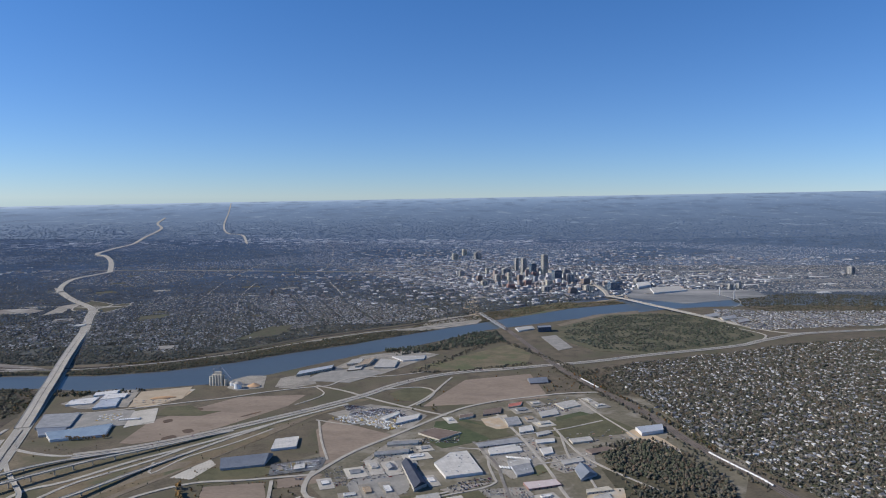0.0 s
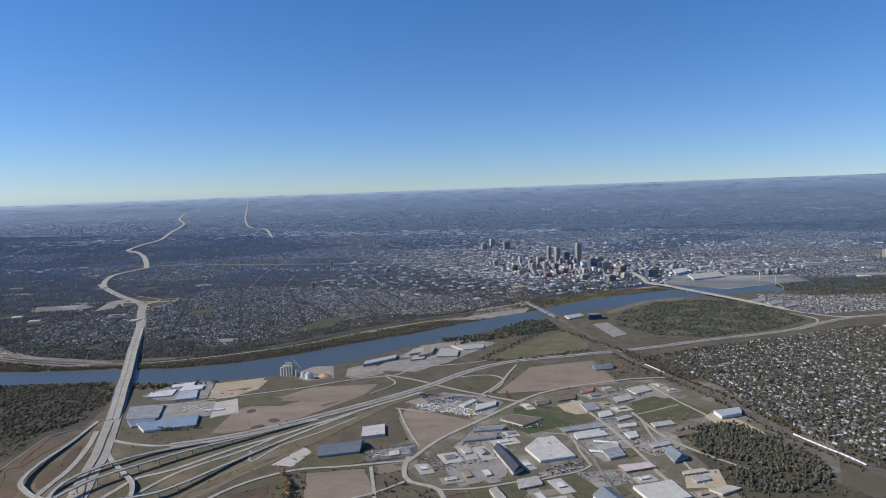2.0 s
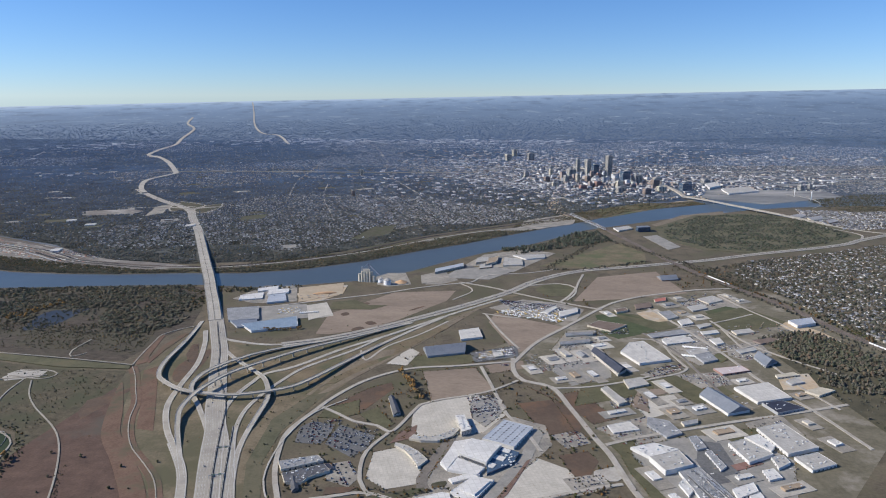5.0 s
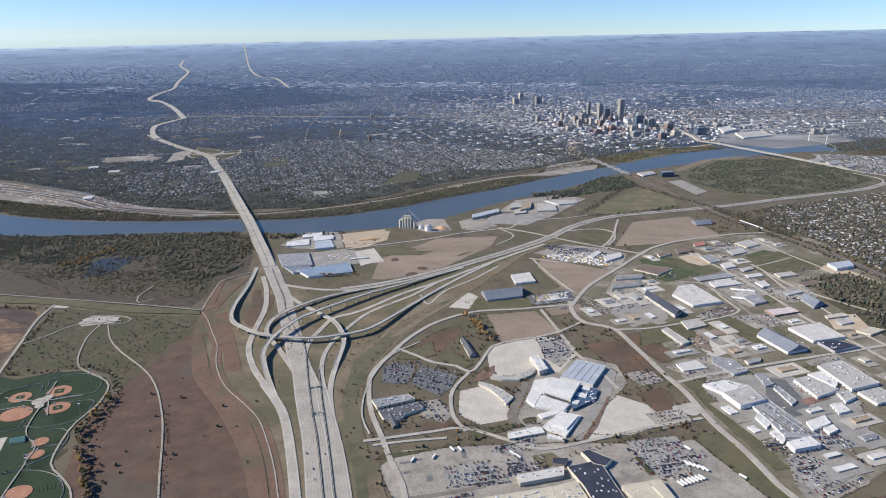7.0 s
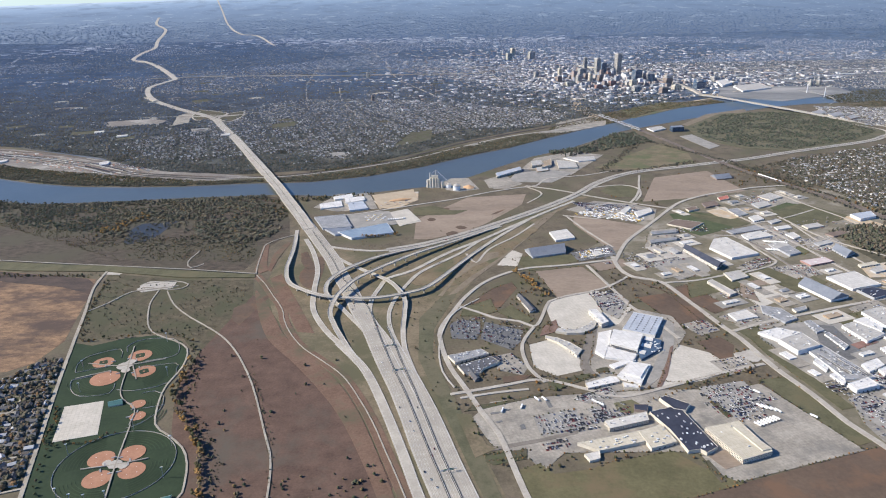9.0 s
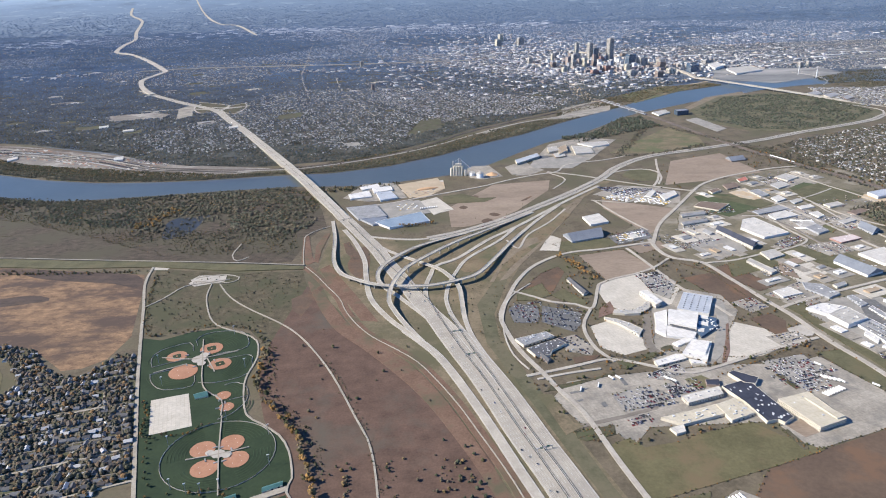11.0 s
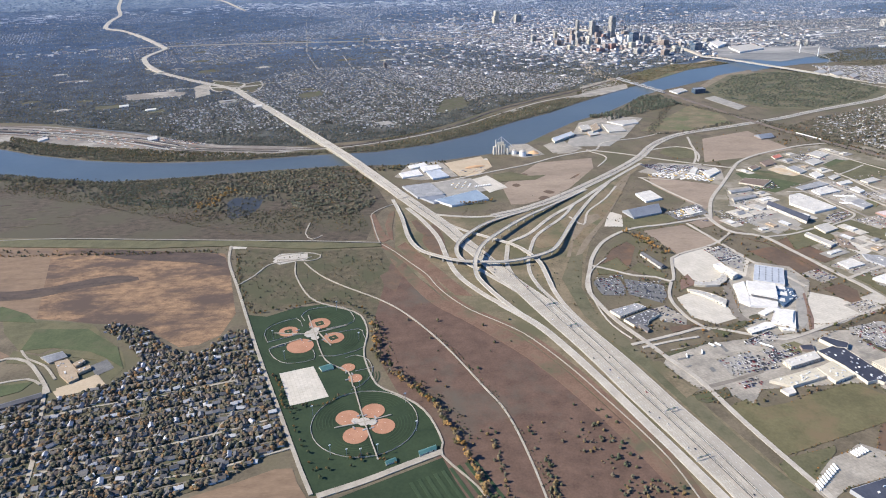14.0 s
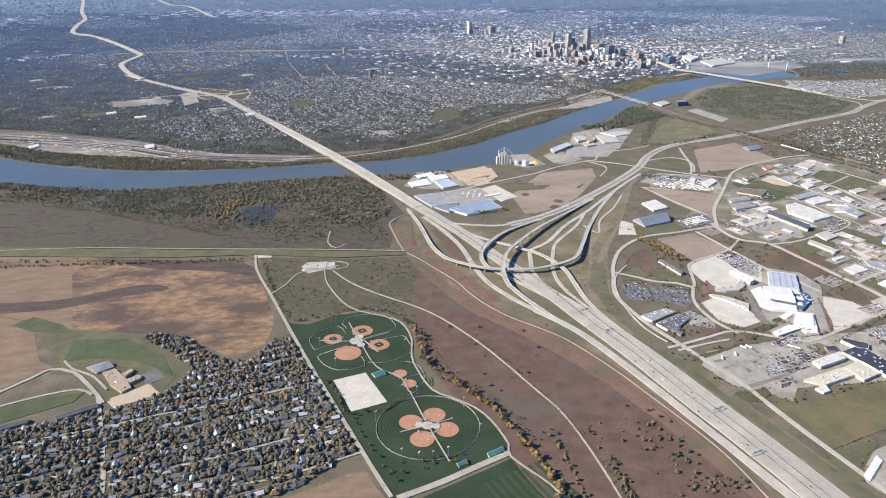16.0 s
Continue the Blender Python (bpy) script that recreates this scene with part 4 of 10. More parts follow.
patch("asphalt_mend", [(-152.4, 183.2), (-150.6, 184), (-150.3, 181), (-152.2, 180.3)], ASPHALT, "dark mended patch in the concrete apron", "patch", z=0.16)
patch("asphalt_mend", [(-139.6, 198.1), (-138.1, 198.8), (-137.4, 194.6), (-139, 194.2)], ASPHALT, "dark mended patch in the concrete apron", "patch", z=0.16)
patch("asphalt_mend", [(-156.5, 193.5), (-154.5, 194.3), (-154.6, 193.4), (-156.3, 192.8)], ASPHALT, "dark mended patch in the concrete apron", "patch", z=0.16)
patch("arena_drive", [(-68, 266.9), (-63.4, 264.6), (-72.3, 239.5), (-86.7, 214.6), (-93.8, 207.7), (-94.3, 210.7), (-76.1, 243), (-72.7, 254.6)], ASPHALT_WORN, "asphalt drive beside the arena", "drive", z=0.16)
patch("arena_drive", [(-109.5, 255), (-103.5, 258.8), (-107.6, 244.3), (-115, 228.6), (-115.1, 222.1), (-113.4, 216.9), (-118.9, 216.3), (-119.7, 225.3), (-115.2, 239.5)], LANE_TAN, "tan paved drive before the arena", "drive", z=0.16)
patch("planted_bed", [(-113.2, 221.8), (-107.7, 223.7), (-107.9, 220.4), (-112.5, 219)], SUBURB, "planted bed before the arena", "bed", z=0.18, rounded=True)
patch("planted_bed", [(-136.3, 213.2), (-116.4, 219), (-114, 215.7), (-124.7, 211.7), (-134.1, 205.9), (-136.5, 207.9)], SUBURB, "planted beds beside the arena car park", "bed", z=0.16)
patch("car_park", [(-123.5, 202.8), (-110.8, 208.5), (-109.3, 200.9), (-121.6, 195.8), (-127.7, 198.8)], ASPHALT_WORN, "asphalt car park behind the arena", "car park", z=0.15)
patch("planted_bed", [(-167.4, 166.3), (-151.7, 168.6), (-152.5, 163.1), (-164.6, 160.3), (-167.6, 162.4)], SUBURB, "row of dark shrubs in the works car park", "bed", z=0.17)
patch("planted_bed", [(-73.9, 194.2), (-71.2, 194.9), (-68.6, 184.4), (-71.3, 183.1)], SUBURB, "row of dark shrubs in the works car park", "bed", z=0.17)
patch("planted_bed", [(-91.2, 158.2), (-88.6, 158.7), (-86.8, 148.1), (-89.2, 146.8)], SUBURB, "row of dark shrubs beside the works", "bed", z=0.17)
patch("planted_bed", [(-164.6, 198.1), (-150.1, 201.2), (-140.1, 204.9), (-140.2, 203.1), (-154.8, 198.3), (-167, 194.2), (-173.1, 193.5), (-169.5, 197.7)], SUBURB, "scrubby edge of the truck apron", "bed", z=0.16)
patch("brown_plot", [(-154.6, 218.6), (-142.1, 219.2), (-145.2, 215.7), (-154.9, 213.5)], SOIL_DARK, "bare brown bed beside the casino", "plot", z=0.13)
patch("tan_verge", [(-184.3, 319.9), (-167.8, 344.9), (-151.9, 365.4), (-119.9, 404.1), (-109, 414), (-107.3, 407.2), (-140.7, 355.9), (-168.1, 317.6), (-179.1, 314.8)], TANVERGE, "tan dry grass between the ramps", "verge", z=0.1)
patch("dirt_scrape", [(-161.6, 347.9), (-149.1, 365), (-139.4, 367.3), (-140.1, 360), (-156.8, 344.2), (-169, 325.5), (-177.6, 303.1), (-180.2, 302.7)], TRACK, "bare sandy soil scraped beside the ramps", "soil", z=0.12)
patch("dirt_scrape", [(-292.5, 390.2), (-289.2, 393.1), (-286.1, 372.3), (-283.3, 354.5), (-280.3, 347.1), (-284.5, 342.1), (-289.4, 347.4)], RUST_GRASS, "rusty bare soil at the levee corner", "soil", z=0.12)
patch("dirt_scrape", [(-282.7, 371.8), (-278.4, 395.4), (-275, 394.9), (-278.3, 366.1), (-278.9, 344.6), (-281.2, 347.2)], RUST_GRASS, "rusty bare soil at the levee corner", "soil", z=0.12)
patch("rust_verge", [(-277.1, 334), (-269.3, 310.5), (-258.2, 286.6), (-250.8, 266.1), (-242, 264), (-251.8, 289.9), (-264.8, 322.8), (-271.7, 340.3)], RUST_GRASS, "rust-brown verge beside the marsh", "verge", z=0.11)
patch("rust_verge", [(-265.3, 374.3), (-261.5, 376.4), (-255.9, 357.8), (-254.2, 343.3), (-258.7, 348.5), (-262.9, 358.8)], SOIL_DARK, "reddish bare soil between the ramps", "verge", z=0.12)
patch("camp_lot", [(-350.6, 328.7), (-347.2, 334.5), (-337.3, 334.3), (-332.2, 331.9), (-332, 327.8), (-340.6, 324.5), (-347.5, 323.8)], GRAVEL, "pale gravel camping lot with bays", "lot", z=0.13)
patch("dark_spot", [(-172.1, 460.6), (-168.3, 463), (-165.8, 459.6), (-169.3, 456.5)], SOIL_DARK, "dark spot in the harvested field", "hollow", z=0.1, rounded=True)
patch("dark_spot", [(-183.7, 435.8), (-179.8, 439.4), (-177.2, 434.8), (-181, 431.3)], SOIL_DARK, "dark spot in the harvested field", "hollow", z=0.1, rounded=True)
patch("dark_spot", [(-164.2, 417.4), (-160.1, 420), (-156, 415.4), (-160.5, 412.2)], SOIL_DARK, "dark spot in the harvested field", "hollow", z=0.1, rounded=True)
patch("dark_spot", [(-171.5, 403.9), (-166.4, 408.8), (-162.8, 404.5), (-168.3, 398.6)], SOIL_DARK, "dark spot in the harvested field", "hollow", z=0.1, rounded=True)
patch("dark_spot", [(-136, 443.8), (-130.2, 450.9), (-124.6, 455.2), (-131.4, 445.9)], SOIL_DARK, "dark spot in the harvested field", "hollow", z=0.1, rounded=True)
patch("green_wedge", [(-193.6, 464), (-177.8, 469.2), (-165.9, 456), (-152.2, 455.9), (-163.1, 445.9), (-194.6, 445.9)], GRASS, "green wedge of the harvested field", "grass", z=0.1)
patch("green_wedge", [(-152.4, 126.4), (-131.2, 130), (-132.7, 127.2), (-145.6, 117.5), (-152.3, 110.4), (-156.6, 116.3), (-156.5, 123.3)], GRASS, "green grass beside the truck lot", "lawn", z=0.11)
for pts in ([(-5.9, 434.7), (13.5, 438.4), (37.1, 415.6), (36.3, 406.2), (-1.2, 386.7), (-9.0, 397.6)],
            [(73.2, 443.0), (92.6, 455.1), (108.8, 438.6), (81.7, 410.3), (73.0, 417.6)]):
    patch("green_lawn", pts, GREEN_LAWN, "green mown lawn between industrial plots", "lawn", z=0.1)
patch("green_verge", [(-176.4, 192.2), (-173.6, 178.1), (-171.1, 164.7), (-163, 169.3), (-166.2, 171.7), (-168.2, 178.9), (-170.4, 191.3)], VERGE, "rough grass at the apron edge", "verge", z=0.13)
patch("green_field", [(1, 441), (23.7, 427.1), (43.6, 409), (28.3, 401.7), (18.6, 414.7), (11.4, 424.1)], GRASS, "green strip between yards", "lawn", z=0.1)
patch("green_field", [(68.9, 434.1), (103.4, 452.5), (119.5, 420.7), (109.6, 411.2), (77.8, 401.4), (66.9, 407.1)], GRASS, "green field in the industrial district", "lawn", z=0.1)
patch("dry_field", [(59.5, 371.1), (60.1, 358.7), (48.7, 347.8), (42.1, 352.1)], DRY_GRASS, "dry grass plot between yards", "field", z=0.1)
patch("depot_yard", [(27.7, 395.8), (54.1, 405.7), (64.8, 374), (39.8, 360.2), (28.8, 369.3)], PALE_LOT, "depot yard full of vehicles", "yard", z=0.12)
patch("depot_yard", [(61.8, 375.3), (85.4, 383.4), (82.3, 359.1), (63.5, 350.5), (56.6, 359)], PALE_LOT, "pale concrete depot yard", "yard", z=0.12)
patch("rough_yard", [(71.3, 329.5), (89.9, 332.7), (86.4, 311.4), (66.5, 311.2)], SAND, "rough sandy yard beside sheds", "yard", z=0.12)
patch("car_park", [(-31.3, 400.4), (-11.3, 403.6), (-18, 372.8), (-39, 360.1), (-46, 366.6)], PALE_LOT, "car park between apartment rows", "car park", z=0.12)
patch("shop_yard", [(-39.6, 268.2), (-13.2, 280.9), (-2.6, 263.8), (-27.7, 255.1)], PALE_LOT, "concrete yard beside a white shop", "yard", z=0.13)
patch("dry_field", [(-9.1, 310.1), (3.4, 312.4), (5.5, 306.7), (-6.3, 302.1), (-10.2, 284.2), (-17.4, 291.7)], SOIL, "bare plot beside the motel", "field", z=0.11)
patch("factory_lane", [(3.8, 257.3), (12.4, 254.9), (11.3, 226.3), (-1.6, 222.1), (-3.1, 239.9)], ASPHALT, "dark asphalt lane between factory wings", "lane", z=0.14)
patch("factory_verge", [(-36.4, 254.5), (-22.5, 260.2), (-29, 244.8), (-25.1, 223.6), (-20.2, 197), (-18.6, 187.2), (-24.4, 186), (-28.5, 207.8), (-33.2, 232.2), (-33.5, 244)], GRASS, "rough grass strip beside the factory", "lawn", z=0.15)
patch("dry_field", [(15.5, 262.7), (37.9, 270.8), (34.4, 258.3), (19.2, 254.5)], GRASS, "green plot beside the factory", "lawn", z=0.13)
patch("car_park", [(-17.6, 193.5), (1.9, 199), (10, 186.3), (-15.7, 172.2), (-18.8, 180.3)], ASPHALT_WORN, "asphalt car park of the factory", "car park", z=0.14)
patch("rubble_yard", [(-47.4, 232), (-37.4, 235.6), (-35.2, 228.2), (-39.8, 224), (-49, 224.6)], GRAVEL, "pale rubble yard", "yard", z=0.13)
patch("car_park", [(-96.6, 296.4), (-82.3, 301.3), (-78.2, 288.8), (-89.9, 268.9), (-95.8, 278.4)], ASPHALT_WORN, "asphalt car park full of cars beside the hotel", "car park", z=0.14)
patch("planted_bed", [(-128.8, 264.1), (-121.3, 271), (-122, 258.9), (-132.6, 253.7)], REDBED, "reddish planted bed beside the shop", "bed", z=0.14)
patch("planted_bed", [(-80, 227), (-74, 239.5), (-71.9, 241), (-83.6, 215.3), (-90.6, 204.6), (-91.3, 206.8)], REDBED, "reddish paved strip beside the car park", "bed", z=0.16)
patch("dry_field", [(-65.8, 314.1), (-57.3, 305.6), (-43.8, 279.6), (-47.2, 263.7), (-52.6, 260.9), (-53.7, 297.9)], SOIL_DARK, "reddish-brown rough field", "field", z=0.1)
patch("green_field", [(-141.5, 289.5), (-138.6, 282.5), (-132.4, 271.7), (-135.9, 267.6), (-146.2, 276.5), (-149.9, 282)], GRASS, "rough grass before the motel", "lawn", z=0.1)
patch("green_field", [(-167.1, 287.8), (-151.8, 297.3), (-149.9, 282), (-159.1, 277.3), (-169.3, 278)], GRASS, "green grass beside the loop street", "lawn", z=0.1)
patch("dark_stubble", [(-467.4, 361.6), (-429.6, 352.5), (-384, 340), (-379, 322), (-395, 330), (-425, 338), (-445, 345)], DARK_STUBBLE, "dark part of the stubble field", "field", z=0.01, rounded=True)
patch("dark_stubble", [(-519.1, 309.5), (-479.6, 307.9), (-438.9, 319.6), (-422.4, 311.7), (-450.4, 305.5), (-476.2, 297), (-514.8, 298.7)], DARK_STUBBLE, "dark streak across the stubble", "field", z=0.01, rounded=True)
patch("riverside_lot", [(-16, 809.2), (34.3, 837.4), (42.9, 807.4), (-28.7, 752.4)], PALE_LOT, "pale riverside lot", "lot", z=0.12)
patch("riverside_lot", [(-132.8, 684.8), (-83.7, 715.5), (-80.8, 690.7), (-131.4, 654.3)], PALE_LOT, "pale riverside lot", "lot", z=0.12)
patch("riverside_lot", [(84.2, 877.8), (167.6, 943.6), (198, 912.7), (82.3, 817.1)], DRY_GRASS, "dry riverside ground", "ground", z=0.12)
patch("school_lawn", [(-459.6, 243.5), (-445.5, 236.3), (-436.5, 243.4), (-421.5, 236.9), (-417, 229), (-429.3, 233.5), (-441.1, 228.7), (-458.7, 233.1)], GRASS, "mown school lawn", "lawn", z=0.11)
patch("marsh", [(-205, 160), (-197, 135), (-190, 115), (-182, 70), (-270, 60), (-277, 100), (-250, 140), (-225, 165)], MARSH, "reddish-brown reed marsh", "marsh", z=0.065)
patch("rusty_reeds", [(-282, 318), (-268, 290), (-256, 262), (-240, 240), (-226, 219), (-215, 195), (-206, 168), (-198, 140), (-191, 110), (-195, 108), (-203, 138), (-212, 166), (-223, 194), (-235, 216), (-249, 238), (-264, 260), (-275, 290)], RUST_GRASS, "rust-red reeds at the marsh edge", "marsh", z=0.07, rounded=True)
for pts in ([(-456.4, 242.5), (-457.4, 262.4), (-431.9, 259), (-412.1, 239.1), (-404.5, 221), (-415, 231), (-424.1, 237.3), (-442.6, 243.5)], [(-470.8, 210.2), (-459.1, 213.6), (-439.8, 215.6), (-442.4, 209.1), (-466.6, 199)], [(-492.7, 282.4), (-484.8, 289.8), (-468.1, 279.3), (-459.9, 269.3), (-479.4, 273.8)]):
    patch("green_lawn", pts, GREEN_LAWN, "green mown lawn beside the school", "lawn", z=0.13)
patch("school_lot", [(-428.5, 206.7), (-425.2, 202.2), (-407, 207.8), (-414.6, 217.5)], TANPAD, "tan school car park", "lot", z=0.14)
patch("rough_scrub", [(84, 356.2), (106.8, 346.2), (124.1, 331.1), (138.9, 318.6), (150.5, 294.3), (119, 243.6), (91.6, 260.8), (87.8, 307.5)], SCRUB_GREEN, "rough olive scrub beside the railway", "scrub", z=0.1)
for k in range(22):
    x, y, a = rng.uniform(-560, -330), rng.uniform(385, 470), rng.uniform(3, 9)
    if y < 540 + 0.28 * x + 1.0 * a or not in_sight(np.array([x]), np.array([y]))[0]:
        continue
    patch("pale_reeds", [(x - a, y), (x - a * 0.3, y + 0.9), (x + a, y + 0.6), (x + a * 0.7, y - 0.8), (x - a * 0.4, y - 0.7)], (DRY_GRASS, MEADOW, DARK_STUBBLE)[k % 3], "streak of pale reeds on the flood plain", "reeds", z=0.1, rounded=True)
# ---- roads, ramps and bridges ----
def part(name, verts, faces, mat, parent, label="", smooth=False):
    ob = link(name, verts, faces, mat, parent, smooth)
    if label:
        ob["label"] = label
    return ob


def root(name, label, category, at=(0, 0, 0), group="", kind=""):
    ob = new(name)
    ob.location = at
    return tagged(ob, label, category, group, kind)


def box(x0, x1, y0, y1, z0, z1):
    v = [(x, y, z) for z in (z0, z1) for x, y in ((x0, y0), (x1, y0), (x1, y1), (x0, y1))]
    return v, [(3, 2, 1, 0), (4, 5, 6, 7), (0, 1, 5, 4), (1, 2, 6, 5), (2, 3, 7, 6), (3, 0, 4, 7)]


def turned(verts, x, y, angle, z=0.0):
    c, s = math.cos(angle), math.sin(angle)
    return [(x + c * a - s * b, y + s * a + c * b, z + e) for a, b, e in verts]


def markings(name, line, offsets, parent, z, dash=0.0, width=0.16, mat=None):
    """Painted lines along a road, each one a strip; dash: the length of stroke and gap."""
    verts, faces = [], []
    for d in offsets:
        q = offset_line(line, d)
        if q.shape[1] == 2:
            q = np.c_[q, np.zeros(len(q))]
        a, b = offset_line(q, -width / 2), offset_line(q, width / 2)
        for i in range(len(q) - 1):
            if dash:
                steps = max(1, int(np.linalg.norm(q[i + 1] - q[i]) / dash))
                spans = [(k / steps, (k + 0.45) / steps) for k in range(steps)]
            else:
                spans = [(0.0, 1.0)]
            for f, g in spans:
                n = len(verts)
                for s, e in ((a, f), (b, f), (b, g), (a, g)):
                    v = s[i] + (s[i + 1] - s[i]) * e
                    verts.append((v[0], v[1], v[2] + z))
                faces.append((n, n + 1, n + 2, n + 3))
    return tagged(part(name, verts, faces, mat or PAINT, parent), kind="stuff")


def road(name, pts, width, mat, label, z=0.16, lanes=(), edge=True, barrier=False, step=5.0, take=1.2):
    ob, line = way(name, pts, width, mat, label, z=z, step=step)
    z += 0.16 + 0.0015 * layer[1]
    take_line(line, width + take)
    if edge:
        markings("edge_line", line, (-width / 2 + 0.35, width / 2 - 0.35), ob, z + 0.03, width=0.12)
    if lanes:
        markings("lane_line", line, lanes, ob, z + 0.03, dash=2.4, width=0.08)
    if width > 4:
        middle = np.arange(-width / 2 + 0.95, width / 2 - 0.5, 1.05)
        markings("tyre_track", line, [d + e for d in middle for e in (-0.2, 0.2)], ob, z + 0.015, width=0.17, mat=LANE_WEAR)
    if barrier:
        part("median_barrier", *strip(line, 0.3, z + 0.2, 0.2), R_PALE, ob)
    return ob, line


MAIN = [(-620, 1085), (-588, 1038), (-525, 957), (-462, 885), (-428, 812), (-396, 742), (-372, 685), (-338, 601), (-308, 530), (-292, 487), (-278, 452), (-265, 418), (-254, 389), (-244, 362), (-236, 335), (-228, 310), (-221, 286), (-214, 266), (-209, 247), (-204, 229), (-199, 212), (-194, 192), (-190, 174), (-186, 158), (-182, 143), (-179, 130), (-176, 117), (-172, 90), (-164, 30), (-150, -60)]
_, main_line = road("motorway", MAIN, 9.6, CONCRETE, "pale concrete motorway with several lanes each way", lanes=(-3.4, -2.3, -1.2, 1.2, 2.3, 3.4), z=0.2)
road("motorway_lanes", [(-205, 255), (-200, 241), (-194, 221), (-188, 200), (-184, 184), (-179, 162), (-174.5, 144), (-169, 120), (-161, 80), (-149, 20)], 6.0, CONCRETE, "pale concrete outer lanes of the motorway", lanes=(0.2,), z=0.18)
MEDIANS = ([(-264, 417), (-254, 389), (-244, 362), (-236, 335), (-226, 312), (-217, 290), (-209.9, 259.6), (-203.1, 231.6), (-197, 209.4), (-192.2, 189.3), (-188.1, 171.7), (-184.2, 156.1), (-182, 147.1), (-178, 130), (-171.5, 100), (-163, 60)],
           [(-206.5, 268), (-204.4, 259.3), (-198.1, 231.4), (-192.7, 209.2), (-188.1, 189.1), (-184.2, 171.5), (-180.3, 155.9), (-177.9, 146.9), (-174, 130), (-168, 100)])
for pts in MEDIANS:
    # dark strip: inner shoulder together with the barrier's shadow, painted as one
    ob, line = way("median_shoulder", pts, 0.7, DARK_STRIP, "dark strip of shoulder and wall shadow along the motorway median", z=0.36)
    part("median_barrier", *strip(line, 0.14, 0.72, 0.2), R_PALE, ob)
west = main_line[main_line[:, 1] > 585]
take_line(west, 13)
NE = [(-262, 412), (-254, 389), (-230, 377), (-210, 375), (-187, 384), (-160, 401), (-128, 427), (-90, 461), (-60, 492), (-39, 520), (-12, 545), (16, 560), (54, 571), (90, 583), (132, 597), (184, 620), (283, 659), (323, 686), (371, 715), (402, 726), (486, 745), (700, 790)]
ob, ne_line = road("north_motorway", NE[3:], 7.4, CONCRETE, "pale concrete motorway climbing towards the town", lanes=(-2.4, 2.4), barrier=True)
part("median_shoulder", *strip(ne_line, 0.8, 0.42, 0.1), DARK_STRIP, ob)
road("slip_road", NE[:5], 2.6, CONCRETE, "pale concrete slip road beside the motorway", take=0.5)
RAMPS = (
    ([(-68, 472), (-95, 446), (-122, 418), (-147, 391), (-172, 367), (-194, 340), (-208, 330), (-212, 318), (-216, 301), (-216, 284), (-212, 271), (-207, 259), (-203, 247), (-200, 234)], 2.6),
    ([(-150, 388), (-165, 365), (-188, 339), (-197, 320), (-203, 302), (-206, 285), (-205, 268), (-202, 254), (-198, 240), (-194, 225)], 2.2),
    ([(-266, 400), (-258, 376), (-251, 345), (-249, 315), (-246, 290), (-237, 267), (-227, 250), (-220, 238)], 3.0),
    ([(-229, 253), (-220, 238), (-214, 226), (-208, 208), (-202, 187), (-197, 168), (-192.6, 150), (-189.2, 137), (-184.6, 118), (-178, 90), (-166, 30)], 4.0),
    ([(-160, 365), (-155, 350), (-145, 372), (-125, 395), (-108, 420)], 1.4),
    ([(6, 544), (-2, 520), (-8, 500), (-17, 479), (-26, 464)], 1.8),
    ([(-58, 495), (-42, 509), (-18, 514), (-8, 504), (-11, 486), (-20, 469)], 1.6),
    ([(-100, 517), (-90, 500), (-92, 488), (-105, 470)], 1.2),
    ([(323, 686), (338, 712), (332, 735), (318, 760)], 2.2),
)
for pts, w in RAMPS:
    road("slip_road", pts, w, CONCRETE, "pale concrete slip road beside the motorway", take=0.6, edge=w > 2)

FLYOVERS = (
    [(-275, 419, 0), (-271.1, 381.8, 0.5), (-269.3, 344.8, 1.24), (-264.4, 323.6, 1.86), (-256.3, 313, 2.17), (-244.3, 303.3, 2.48), (-232.2, 299.3, 2.48), (-216, 297.3, 2.48), (-202.9, 300.3, 2.48), (-189.8, 306.3, 2.48), (-181.7, 316, 2.17), (-169.8, 337.8, 1.24), (-156.9, 361.6, 0.37), (-136, 395, 0), (-110, 430, 0)],
    [(-184, 382, 0), (-214, 362.4, 0.93), (-229.1, 346.4, 1.61), (-238.1, 333.3, 1.61), (-242.1, 322.7, 1.24), (-242.1, 311.8, 0.62), (-238, 301.5, 0.37), (-232, 292.2, 0.19), (-227, 283.1, 0.06), (-220, 270, 0), (-213, 255, 0), (-208, 241, 0), (-204, 229, 0)],
    [(-132, 417, 0), (-166.8, 385, 1.24), (-191.8, 361.9, 2.48), (-212, 339.6, 3.1), (-225.1, 322.8, 3.41), (-231.2, 309.7, 3.41), (-235.2, 296.1, 3.1), (-236.2, 281.7, 2.17), (-233.1, 270.5, 1.24), (-229, 259.6, 0.5), (-224, 248.1, 0.06), (-219, 237, 0), (-213, 224, 0)],
    [(-256, 386, 0), (-235, 356, 0), (-219, 336.7, 0.5), (-207, 321.7, 1.24), (-200.9, 307.8, 1.36), (-197.9, 295.4, 1.12), (-198, 280.7, 0.56), (-198.5, 263.1, 0.06), (-197.5, 247, 0), (-195, 233, 0), (-192, 220, 0), (-189.5, 209, 0)],
)


def pillar(x, y, top, w, along):
    """A pier: a shaft with a wider head under the deck."""
    v, f = box(-0.3, 0.3, -0.3, 0.3, -0.2, top - 0.25)
    v2, f2 = box(-0.3, 0.3, -w / 2 + 0.2, w / 2 - 0.2, top - 0.3, top)
    n = len(v)
    return turned(v + v2, x, y, along), f + [tuple(i + n for i in q) for q in f2]


